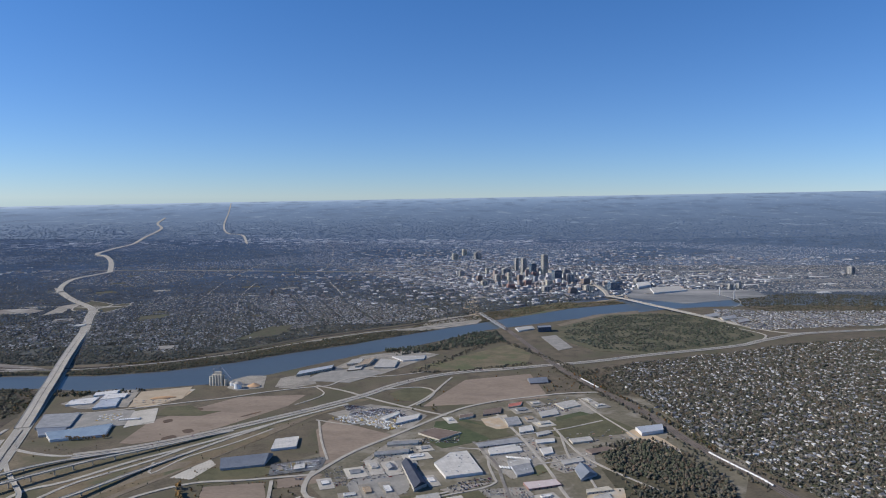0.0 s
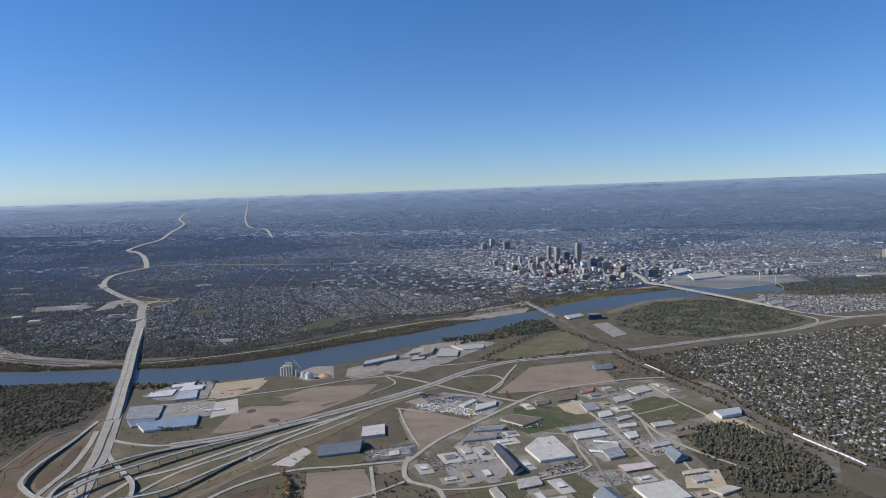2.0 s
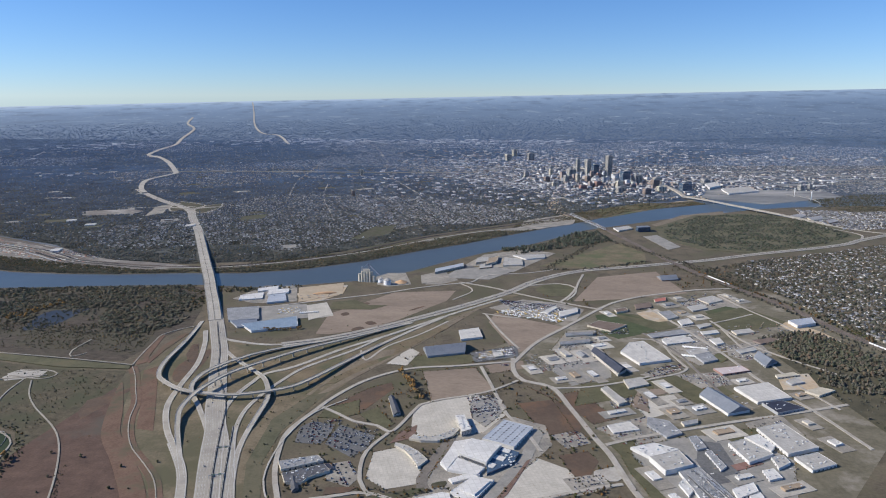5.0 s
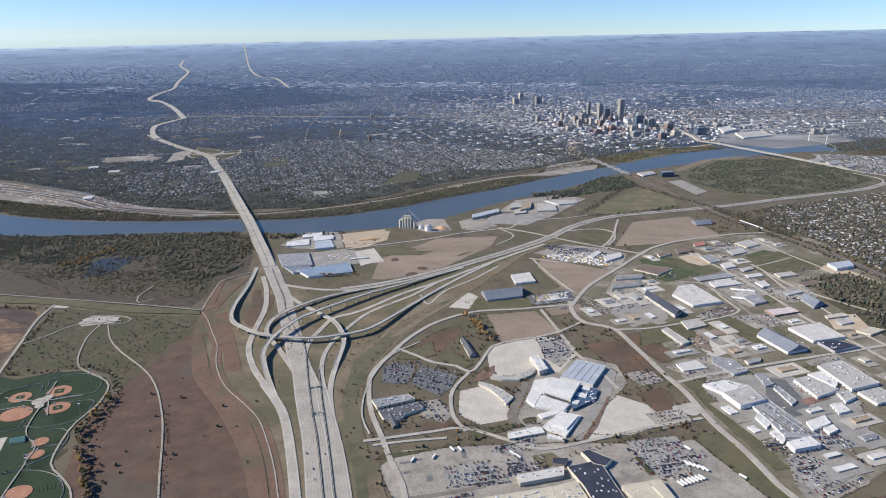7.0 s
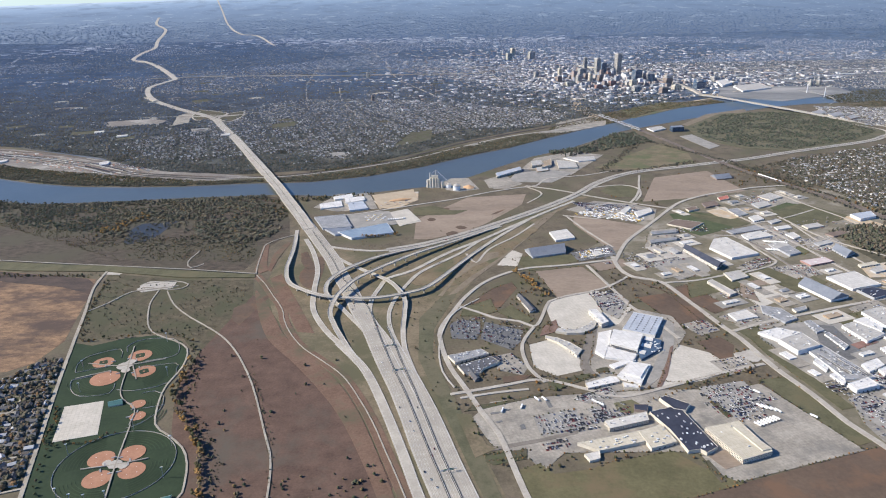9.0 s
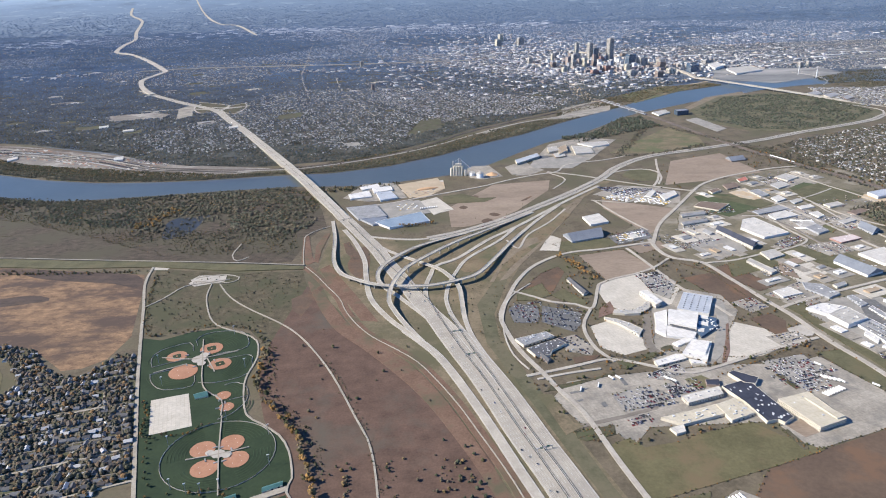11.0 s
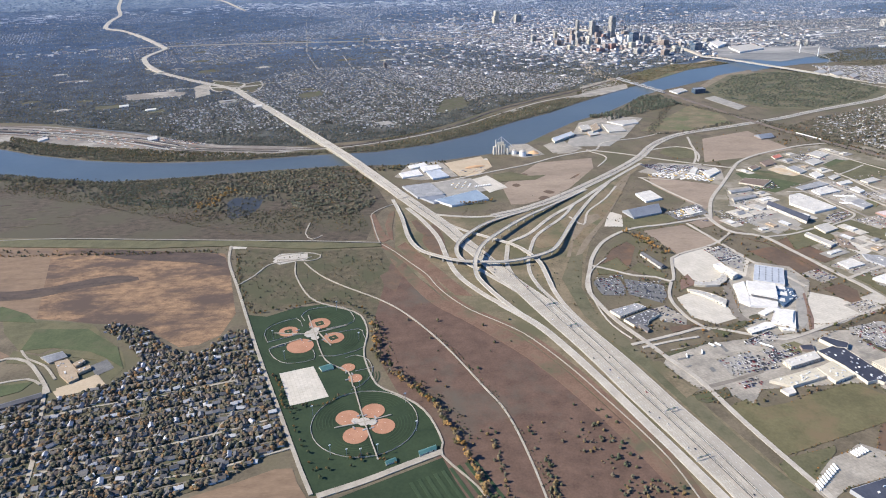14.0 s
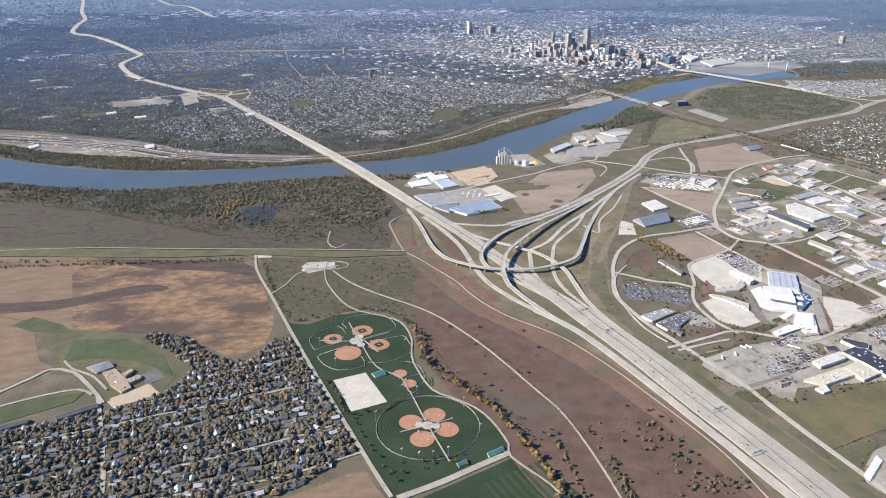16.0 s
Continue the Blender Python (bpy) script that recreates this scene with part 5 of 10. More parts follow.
def flyover(pts, width=2.5):
    line = smooth_line(pts, 3.0)
    rise = line[:, 2].clip(0, None)
    line[:, 2] = rise + 0.2 + 0.16 * np.minimum(1, rise / 0.4)
    high = line[rise > 0.12]
    ob = root("flyover", "curved concrete flyover ramp on round-edged piers", "flyover", group="flyovers of the interchange")
    part("deck", *strip(line, width, 0.12, 0.42), CONCRETE, ob)
    for side in (-1, 1):
        part("parapet", *strip(offset_line(high, side * (width / 2 - 0.08)), 0.14, 0.32, 0.24), R_PALE, ob)
    markings("edge_line", line, (-width / 2 + 0.4, width / 2 - 0.4), ob, 0.15, width=0.1)
    gone = 0.0
    for a, b, z in zip(line, line[1:], line[:, 2]):
        gone += np.linalg.norm(b[:2] - a[:2])
        if gone > 9 and z > 1.1:
            gone = 0.0
            part("pier", *pillar(a[0], a[1], z - 0.3, width, math.atan2(b[1] - a[1], b[0] - a[0])), CONCRETE, ob)
    take_line(line, width + 1)


for pts in FLYOVERS:
    flyover(pts)


def bridge(name, pts, width, label, spacing, z=0.0, piers_from=0.5, mat=CONCRETE, lanes=()):
    line = smooth_line(pts, 6.0)
    line[:, 2] += 0.3
    ob = root(name, label, "bridge")
    part("deck", *strip(line, width, 0.26, 0.7), mat, ob)
    for side in (-1, 1):
        part("parapet", *strip(offset_line(line, side * (width / 2 - 0.1)), 0.2, 0.5, 0.3), R_PALE, ob)
        part("girder", *strip(offset_line(line, side * (width / 2 - 0.6)), 0.3, -0.3, 0.8), W_GREY, ob)
    if lanes:
        markings("lane_line", line, lanes, ob, 0.29, dash=2.4, width=0.12)
        part("median_shoulder", *strip(line, 0.5, 0.28, 0.1), DARK_STRIP, ob)
        part("median_barrier", *strip(line, 0.14, 0.42, 0.2), R_PALE, ob)
    gone = 0.0
    for a, b in zip(line, line[1:]):
        gone += np.linalg.norm(b[:2] - a[:2])
        if gone > spacing and a[2] > piers_from:
            gone = 0.0
            part("pier", *pillar(a[0], a[1], a[2] - 0.4, width, math.atan2(b[1] - a[1], b[0] - a[0])), CONCRETE, ob)
    take_line(line, width + 1)
    return ob


bridge("river_bridge", [(-388, 722, 0.1), (-366, 668, 1.4), (-336, 594, 2.6), (-308, 526, 2.6), (-294, 490, 2.2), (-280, 455, 1.2), (-267, 421, 0.1)], 8.6, "long concrete motorway bridge over the river", 14, lanes=(-3.0, -2.0, -1.0, 1.0, 2.0, 3.0))
bridge("town_bridge", [(237, 990, 1.5), (252, 952, 3), (272, 895, 3.6), (294, 848, 3), (318, 802, 1.5), (335, 765, 0.1)], 5.5, "concrete road bridge to the town centre", 20)
# lifted to fit the camera's view over the blocks before it
_, line = way("town_road", [(150, 1420), (195, 1330), (228, 1230), (245, 1130), (246, 1050), (238, 990)], 5.0, CONCRETE, "road into the town, lifted to show above the blocks", z=2.4, thick=2.6)
take_line(line, 16)
road("town_road", [(335, 765), (350, 740), (371, 722), (402, 728)], 4.0, CONCRETE, "pale road off the bridge", edge=False)


def truss_bridge():
    a, b = Vector((44, 838, 1.6)), Vector((66, 736, 1.6))
    ob = root("railway_bridge", "dark steel truss railway bridge on stone piers", "bridge")
    d = (b - a).normalized()
    side = Vector((-d.y, d.x, 0))
    line = np.array([a, (a + b) / 2, b])
    part("deck", *strip(line, 1.8, 0.0, 0.4), W_GREY, ob)
    length = (b - a).length
    for s in (-0.9, 0.9):
        for k in range(6):
            p = a + d * (length * k / 6) + side * s
            q = a + d * (length * (k + 1) / 6) + side * s
            top1, top2 = p + d * 4 + Vector((0, 0, 2.2)), q - d * 4 + Vector((0, 0, 2.2))
            for e, f in ((p, top1), (top1, top2), (top2, q), (top1, (p + q) / 2), (top2, (p + q) / 2)):
                part("truss_bar", *beam(e, f, 0.22), W_GREY, ob)
    for k in range(1, 6):
        p = a + d * (length * k / 6)
        part("pier", *turned_box(p.x, p.y, 1.2, 2.2, 0.0, 1.3, math.atan2(d.y, d.x)), W_STONE, ob)
    take_line(line, 4)


def beam(p, q, w):
    p, q = Vector(p), Vector(q)
    d = (q - p).normalized()
    u = d.cross(Vector((0, 0, 1)))
    u = u.normalized() if u.length > 1e-4 else Vector((1, 0, 0))
    v = d.cross(u)
    verts = [tuple(e + u * i * w / 2 + v * j * w / 2) for e in (p, q) for i, j in ((-1, -1), (1, -1), (1, 1), (-1, 1))]
    return verts, [(3, 2, 1, 0), (4, 5, 6, 7), (0, 1, 5, 4), (1, 2, 6, 5), (2, 3, 7, 6), (3, 0, 4, 7)]


def turned_box(x, y, w, d, z0, z1, angle):
    v, f = box(-w / 2, w / 2, -d / 2, d / 2, z0, z1)
    return turned(v, x, y, angle), f


truss_bridge()


def footbridge():
    ob = root("footbridge", "white cable-stayed footbridge with two tall masts", "bridge")
    line = smooth_line([(401, 1015, 1.5), (406, 985, 2.6), (409, 955, 2.8), (404, 925, 2.0), (392, 905, 1.0), (378, 893, 0.1)], 5)
    part("deck", *strip(line, 1.0, 0.0, 0.3), R_PALE, ob)
    for x, y in ((404, 998), (408, 957)):
        part("mast", *beam((x, y, 0), (x, y, 13.5), 0.9), WHITE, ob)
        for k in (-1, 1):
            for r in (7, 13, 19):
                part("stay_cable", *beam((x, y, 12.8), (x + 0.1 * k * r, y + k * r, 2.4), 0.12), R_PALE, ob)


footbridge()

# streets and lanes
STREETS = (
    ([(-140, 60), (-148, 105), (-151, 120), (-156, 146), (-161, 178), (-166, 192), (-171, 209), (-177, 228), (-180, 247), (-180, 264), (-172, 285), (-164, 303), (-150, 323), (-128, 338), (-102, 342), (-69, 349)], 2.2),
    ([(-70, 354), (-71, 335), (-67, 322), (-53, 313), (-47, 287), (-41, 257), (-38, 245), (-35, 219), (-30, 197), (-27, 177), (-23, 165), (-20, 150), (-10, 90)], 2.6),
    ([(-70, 347), (-53, 380), (-28, 412), (3, 452), (17, 466), (38, 479), (63, 489), (89, 498), (115, 501)], 2.4),
    ([(34, 453), (45, 411), (51, 381), (56, 352), (59, 326), (64, 305), (70, 285), (76, 250)], 1.8),
    ([(69, 422), (76, 381), (88, 356), (106, 330)], 1.6),
    ([(-38, 253), (-24, 259), (-3, 266), (26, 275), (58, 284), (90, 294)], 2.0),
    ([(-54, 312), (-33, 314), (-10, 322), (2, 328)], 1.6),
    ([(8, 387), (23, 383), (24, 361), (26, 343), (26, 339), (19, 332), (1, 324), (-8, 319)], 1.4),
    ([(-121, 292), (-111, 298), (-94, 304), (-82, 311), (-70, 322)], 1.6),
    ([(-89, 341), (-86, 324), (-83, 306), (-79, 282), (-72, 265), (-67, 247)], 1.8),
    ([(-178, 206), (-165, 209), (-153, 212), (-138, 215), (-120, 206), (-108, 200), (-82, 208), (-53, 218), (-38, 222)], 1.8),
    ([(-174, 203), (-160, 206), (-145, 208)], 1.4),
    ([(-134, 263), (-140, 252), (-143, 241), (-142, 224), (-137, 213)], 1.7),
    ([(-170, 290), (-159, 281), (-151, 274), (-140, 270), (-134, 264), (-130, 269), (-124, 285), (-121, 292)], 1.7),
    ([(-261, 436), (-252, 448), (-233, 454), (-210, 464), (-180, 477), (-159, 486), (-134, 501), (-107, 513), (-90, 519), (-76, 540), (-40, 549), (-13, 562)], 1.8),
    ([(-99, 519), (-75, 504), (-52, 484), (-26, 464), (1, 446)], 2.0),
    ([(-82, 436), (-74, 400), (-65, 369)], 1.4),
    ([(-84, 437), (-60, 428), (-46, 440), (-20, 462)], 1.2),
    ([(-318, 132), (-323, 147), (-334, 183), (-348, 229), (-366, 293), (-376, 328), (-379, 356)], 2.0),
    ([(-434, 213), (-426, 188), (-422, 174), (-417, 155), (-414, 135)], 2.2),
    ([(-490, 178), (-461, 184), (-432, 188), (-404, 194), (-380, 197), (-357, 203), (-343, 205)], 1.3),
    ([(-414, 156), (-386, 162), (-356, 169), (-332, 176)], 1.3),
    ([(-490, 158), (-454, 164), (-436, 167), (-421, 172)], 1.3),
    ([(-400, 144), (-384, 147), (-359, 148), (-343, 152), (-326, 157)], 1.3),
    ([(-490, 205), (-471, 211), (-456, 216), (-443, 218), (-436, 213)], 1.6),
    ([(-478, 219), (-465, 231.6), (-459.8, 236.5), (-449, 232.4), (-437, 217), (-430, 206)], 2.2),
    ([(-456, 243), (-450, 235), (-440, 228), (-431, 216)], 1.4),
    ([(-350, 186), (-356, 169), (-359, 148)], 1.1),
    ([(-362, 225), (-355, 208), (-358, 200)], 1.0),
)
for pts, w in STREETS:
    town = pts[-1][0] < -315 and pts[0][1] < 260
    road("street", pts, w * (0.75 if town else 1.0), TRAIL if town else ROAD_GREY, "pale concrete street", edge=False, take=0.8, z=0.15)
for pts in ([(97, 484), (103, 452), (112, 421), (117, 403)], [(71, 412), (70, 370), (75, 348), (77, 314), (83, 288)], [(39, 359), (65, 368), (98, 386), (129, 397)], [(43, 408), (73, 419), (103, 436)]):
    road("street", pts, 1.3, ROAD_GREY, "pale concrete street between yards", edge=False, take=0.8, z=0.16)
_, line = way("rail_spur", [(17, 397), (28, 364), (30, 339), (33, 303)], 1.6, RAILBED, "brown railway spur between yards", "railway")
take_line(line, 2.4)
TRAILS = (
    [(-332, 320), (-323, 303), (-311, 288), (-284, 260), (-265, 225), (-250, 184), (-244, 165), (-241, 136), (-240, 100)],
    [(-337, 321), (-336, 305), (-331, 287), (-326, 275), (-319, 267), (-308, 260), (-300, 252), (-297, 236), (-299, 220), (-298, 208), (-294, 192), (-287, 185), (-279, 177), (-274, 167), (-271, 152), (-272, 145), (-262, 128), (-256, 112)],
    [(-366, 296), (-359, 306), (-352, 320), (-342, 323), (-328, 327)],
    [(-543, 385), (-486, 380), (-433, 370), (-380, 360), (-327, 350), (-287, 341)],
    [(-287, 341), (-289, 356), (-291, 382), (-291, 392), (-284, 402), (-275, 409)],
    [(-332, 383), (-334, 364), (-329, 354), (-323, 360)],
    [(-286, 339), (-279, 327), (-271, 310), (-263, 293), (-259, 278), (-253, 263), (-245, 249), (-234, 236), (-224, 223), (-216, 206), (-209, 188), (-204, 172), (-199, 156), (-195, 142), (-192, 127), (-190, 100)],
    [(-348, 331), (-342, 333), (-332, 334), (-323, 329), (-325, 323), (-332, 322), (-342, 325), (-348, 326)],
    [(-316, 131), (-300, 136), (-285, 142), (-272, 147)],
)
for n, pts in enumerate(TRAILS):
    _, line = way("gravel_path", pts, 2.6 if n == 8 else 0.5 if n == 6 else 0.75, TRAIL, "pale gravel path", "path", z=0.56 if n == 3 else 0.14)
    take_line(line, 1.5)
levee = smooth_line(TRAILS[6], 5)
tagged(link("levee", *strip(levee, 5.0, 0.2, 0.3), RUST_GRASS), "rust-brown grassy levee beside the marsh", "levee", kind="structure")
tagged(link("gravel_pad", *prism([(-379, 358), (-377, 347), (-369, 346), (-368, 350), (-375, 352)], 0, 0.13), GRAVEL), "pale gravel turning place at the levee", "pad", kind="structure")
FLAT_ROOFS = []
# far west motorway and avenues across the river
FAR_ROADS = (
    ([(-588, 1038), (-607, 1070), (-632, 1125), (-654, 1195), (-652, 1250), (-646, 1310)], 8.0),
    ([(-646, 1310), (-705, 1436), (-768, 1561), (-837, 1676), (-885, 1730), (-932, 1923), (-962, 2100), (-1045, 2368), (-1161, 2794), (-1289, 3067), (-1391, 3399)], 10.0),
    ([(-700, 1330), (-560, 1345), (-380, 1330), (-200, 1320), (-60, 1318)], 4.5),
    ([(-560, 890), (-500, 900), (-462, 888), (-430, 900)], 4.0),
    ([(-614, 2116), (-746, 2514), (-835, 2618), (-982, 3040), (-1200, 3800), (-1394, 4462)], 7.0),
    ([(-345, 950), (-380, 1180), (-390, 1330), (-420, 1800)], 2.0),
    ([(-250, 800), (-300, 1000), (-320, 1150)], 1.6),
    ([(-150, 1000), (-230, 1300), (-260, 1600)], 1.8),
    ([(-280, 1700), (-330, 2000), (-400, 2250)], 4.0),
    ([(40, 1000), (-40, 1250), (-90, 1500)], 1.8),
    ([(300, 1020), (420, 1100), (620, 1160), (900, 1180)], 3.0),
    ([(250, 1200), (500, 1330), (900, 1420)], 4.0),
)
for pts, w in FAR_ROADS:
    pts = [(x, y, float(land_height(x, y))) for x, y in pts]
    # raised, with trees cleared wide, so that the camera sees the road
    ob, line = way("avenue", pts, w, CONCRETE if w > 5 else ROAD_GREY, "pale road lifted to show above the wooded town", z=1.6 if w > 4 else 0.5, step=20, thick=2.0)
    take_line(line, w + (40 if w > 5 else 26 if w > 4 else 9))
_, bank_line = way("bank_road", [(-370, 567), (-319, 566), (-276, 579), (-235, 599), (-189, 631), (-142, 675), (-89, 720), (-38, 747), (15, 770)], 2.0, GRAVEL, "pale road along the far river bank", z=0.3)
take_line(offset_line(bank_line, 3), 8)

for name, pts, mat, label, category in (
        ("storage_yard", [(-592, 868), (-540, 884), (-515, 868), (-518, 846), (-572, 832)], RAILBED, "pale storage yard full of vehicles", "yard"),
        ("storage_yard", [(-514, 907), (-500, 937), (-482, 848), (-497, 830)], PALE_LOT, "pale lot beside an interchange", "yard"),
        ("school_field", [(-372, 826), (-345, 845), (-340, 812), (-366, 800)], SUBURB, "mown school field among trees", "lawn"),
        ("brown_clearing", [(-198, 757), (-171, 769), (-175, 712), (-212, 690)], SUBURB, "brown cleared slope among trees", "clearing"),
        ("depot_ground", [(-280, 660), (-266, 664), (-262, 648), (-276, 642)], ASPHALT_WORN, "depot yard under the bluff", "yard"),
        ("casino_car_park", [(-103, 558), (-72, 574), (-50, 558), (-75, 527), (-113, 533)], ASPHALT_WORN, "asphalt casino car park by the river", "car park"),
        ("loop_verge", [(-496, 946), (-469, 932), (-449, 912), (-455, 874), (-476, 869), (-491, 903)], MEADOW, "grass inside an interchange loop", "lawn"),
        ("loop_verge", [(-447, 911), (-431, 926), (-425, 892), (-432, 855), (-450, 880)], MEADOW, "grass inside an interchange loop", "lawn"),
        ("riverside_yard", [(-57, 733), (-5, 777), (46, 807), (37, 777), (-20, 737)], PALE_LOT, "pale riverside yard below the town", "yard")):
    patch(name, pts, mat, label, category, z=0.14, rounded=mat in (SUBURB, MEADOW, RAILBED))
    take_area(pts)
for pts in ([(-498, 952), (-469, 934), (-449, 914), (-453, 876), (-476, 867), (-493, 903), (-492, 936)], [(-449, 914), (-431, 928), (-423, 892), (-431, 853), (-452, 880), (-449, 910)], [(-470, 905), (-440, 900), (-400, 925), (-380, 960)]):
    road("slip_road", pts, 2.0, CONCRETE, "pale slip road of the interchange beyond the river", edge=False, take=3.0, z=0.3)

for name, pts, mat, label in (
        ("rail_lands", [(305, 1095), (480, 1056), (475, 995), (330, 925), (262, 985)], PALE_FLATS, "gravelly cleared land near the bridge"),):
    patch(name, pts, mat, label, "ground", z=0.1)
    take_area(pts)
for x, y, w, d in ((420, 1130, 150, 20), (520, 1185, 220, 16), (600, 1262, 260, 18), (470, 1340, 200, 14), (720, 1200, 220, 22), (420, 1240, 140, 12), (620, 1060, 160, 20), (760, 1310, 200, 14), (380, 1290, 120, 12)):
    pts = [tuple(q[:2]) for q in turned([(-w / 2, -d / 2, 0), (-w / 6, -d * 0.62, 0), (w / 2, -d / 2, 0), (w * 0.46, d / 2, 0), (w / 8, d * 0.64, 0), (-w * 0.44, d / 2, 0)], x, y, 0.1)]
    patch("open_flats", pts, PALE_FLATS, "pale open ground beyond the town, greyed as haze", "ground", z=0.1)
    take_area(pts)
for x, y, w, d in ((565, 1345, 14, 8), (555, 1190, 26, 9), (600, 1210, 40, 6), (680, 1235, 34, 8), (350, 1270, 22, 9), (390, 1180, 24, 10), (575, 1030, 18, 10), (640, 1130, 20, 7), (470, 1250, 30, 6), (430, 1330, 24, 8), (505, 1120, 22, 7)):
    FLAT_ROOFS.append([tuple(q[:2]) for q in turned([(-w / 2, -d / 2, 0), (w / 2, -d / 2, 0), (w / 2, d / 2, 0), (-w / 2, d / 2, 0)], x, y, 0.12)])

# railway: beds and rails
way("foot_path", [(-158, 298), (-171.5, 283), (-178.5, 264), (-181.5, 243), (-180.5, 224), (-176, 211)], 0.7, GRAVEL, "pale foot path beside the street", "path")
RAILWAYS = (
    ([(40, 845), (57, 800), (70, 735), (86, 640), (98, 573), (112, 524), (124, 486), (137, 448), (143, 410), (150, 382), (157, 361), (164, 342), (170, 318), (190, 250)], 6.0, (-1.8, 0.0, 1.8)),
    ([(-700, 730), (-623, 701), (-569, 680), (-513, 648), (-459, 603), (-421, 585), (-350, 569), (-287, 579), (-244, 597), (-201, 630), (-148, 688), (-85, 737), (-30, 775), (37, 832)], 3.0, (-0.7, 0.7)),
)
for pts, w, tracks in RAILWAYS:
    ob, line = way("railway", pts, w, DARK_BALLAST, "railway tracks on a dark brown ballast bed", "railway", z=0.14)
    take_line(line, w + 1)
    for d in tracks:
        for e in (-0.15, 0.15):
            part("rail", *strip(offset_line(line, d + e), 0.07, 0.52, 0.1), RAIL, ob)
rail_line = smooth_line(RAILWAYS[0][0], 4)
# ---- buildings ----
def cylinder(x, y, r, z0, z1, n=20, top=0.0):
    v, f = [], []
    for z in (z0, z1):
        v += [(x + r * math.cos(2 * math.pi * k / n), y + r * math.sin(2 * math.pi * k / n), z) for k in range(n)]
    v.append((x, y, z1 + top))
    f = [(k, (k + 1) % n, n + (k + 1) % n, n + k) for k in range(n)] + [(n + k, n + (k + 1) % n, 2 * n) for k in range(n)]
    return v, f


def inset(pts, f):
    c = np.mean(pts, 0)
    return [tuple(c + (np.array(p) - c) * f) for p in pts]


def building(pts, h, roof, wall, label, category, units=0, gable=False, deck=None):
    """A building over a footprint; h in nominal metres, cut to 0.8 to fit the camera's view. Flat roofs carry a parapet
    and plant, pitched ones a ridge.
    """
    n = len(pts)
    area = sum(pts[i][0] * pts[(i + 1) % n][1] - pts[(i + 1) % n][0] * pts[i][1] for i in range(n))
    if area < 0:
        pts = pts[::-1]
    top = h * M * 0.8
    c = np.mean(pts, 0)
    ob = root(category.replace(" ", "_"), label, category, (c[0], c[1], 0))
    p = [(x - c[0], y - c[1]) for x, y in pts]
    take_area([tuple(q) for q in (np.array(pts) - c) * 1.12 + c])
    part("wall", *prism(p, 0, top), wall, ob)
    edges = [np.subtract(p[(i + 1) % n], p[i]) for i in range(n)]
    if gable and n == 4:
        lens = [np.linalg.norm(e) for e in edges]
        k = 0 if lens[0] + lens[2] < lens[1] + lens[3] else 1
        q = [np.array(p[(i + k) % 4]) for i in range(4)]
        rise = 0.22 * lens[k]
        q = [a * 1.03 for a in q]
        r0, r1 = (q[0] + q[1]) / 2, (q[2] + q[3]) / 2
        v = [(*a, top - 0.02) for a in q] + [(*r0, top + rise), (*r1, top + rise)]
        part("roof", v, [(0, 3, 2, 1), (1, 2, 5, 4), (3, 0, 4, 5), (0, 1, 4), (2, 3, 5)], roof, ob)
    else:
        part("roof", *prism(inset(p, 0.985), top - 0.02, top + 0.05), roof, ob)
        verts, faces = [], []
        for i in range(n):
            a, b = np.array(p[i]), np.array(p[(i + 1) % n])
            d = (b - a) / np.linalg.norm(b - a)
            nrm = np.array((-d[1], d[0])) * 0.12
            m = len(verts)
            verts += [(*a, top), (*b, top), (*(b + nrm), top), (*(a + nrm), top), (*a, top + 0.14), (*b, top + 0.14), (*(b + nrm), top + 0.14), (*(a + nrm), top + 0.14)]
            faces += [tuple(m + j for j in f) for f in ((4, 5, 6, 7), (0, 1, 5, 4), (2, 3, 7, 6))]
        part("parapet", verts, faces, wall, ob)
    if deck:
        dp = [(x - c[0], y - c[1]) for x, y in deck[1]]
        dk = part("raised_roof", *prism(dp, top, deck[0] * M * 0.8), wall, ob)
        part("roof_sheet", *prism(inset(dp, 0.97), deck[0] * M * 0.8 - 0.02, deck[0] * M * 0.8 + 0.06), roof, dk)
    placed, tries = 0, 0
    lo, hi = np.min(p, 0), np.max(p, 0)
    angle = math.atan2(edges[0][1], edges[0][0])
    while placed < units and tries < 400:
        tries += 1
        x, y = rng.uniform(lo, hi)
        if inside(np.array([x]), np.array([y]), inset(p, 0.82))[0]:
            placed += 1
            part("rooftop_unit", *turned_box(x, y, rng.uniform(0.35, 1.1), rng.uniform(0.3, 0.7), top, top + rng.uniform(0.2, 0.45), angle), UNIT, ob)
    if wall in (W_WINDOW, W_GLASS) or h >= 11 and wall is W_CREAM:
        floors = max(1, int(h / 3.6))
        for i in range(n):
            a, b = np.array(p[i]), np.array(p[(i + 1) % n])
            length = np.linalg.norm(b - a)
            d = (b - a) / length
            out = np.array((d[1], -d[0])) * 0.03
            count = int(length / 0.75)
            if count < 2:
                continue
            for f in range(floors):
                z0, z1 = (f + 0.35) * top / floors, (f + 0.8) * top / floors
                verts, faces = [], []
                for k in range(count):
                    s, e = a + d * length * (k + 0.25) / count + out, a + d * length * (k + 0.75) / count + out
                    m = len(verts)
                    verts += [(*s, z0), (*e, z0), (*e, z1), (*s, z1)]
                    faces.append((m, m + 1, m + 2, m + 3))
                tagged(part("window_row", verts, faces, PANE, ob), kind="stuff")
    elif h >= 5:
        # dock doors along the longest side
        i = int(np.argmax([np.linalg.norm(e) for e in edges]))
        a, b = np.array(p[i]), np.array(p[(i + 1) % n])
        length = np.linalg.norm(b - a)
        d = (b - a) / length
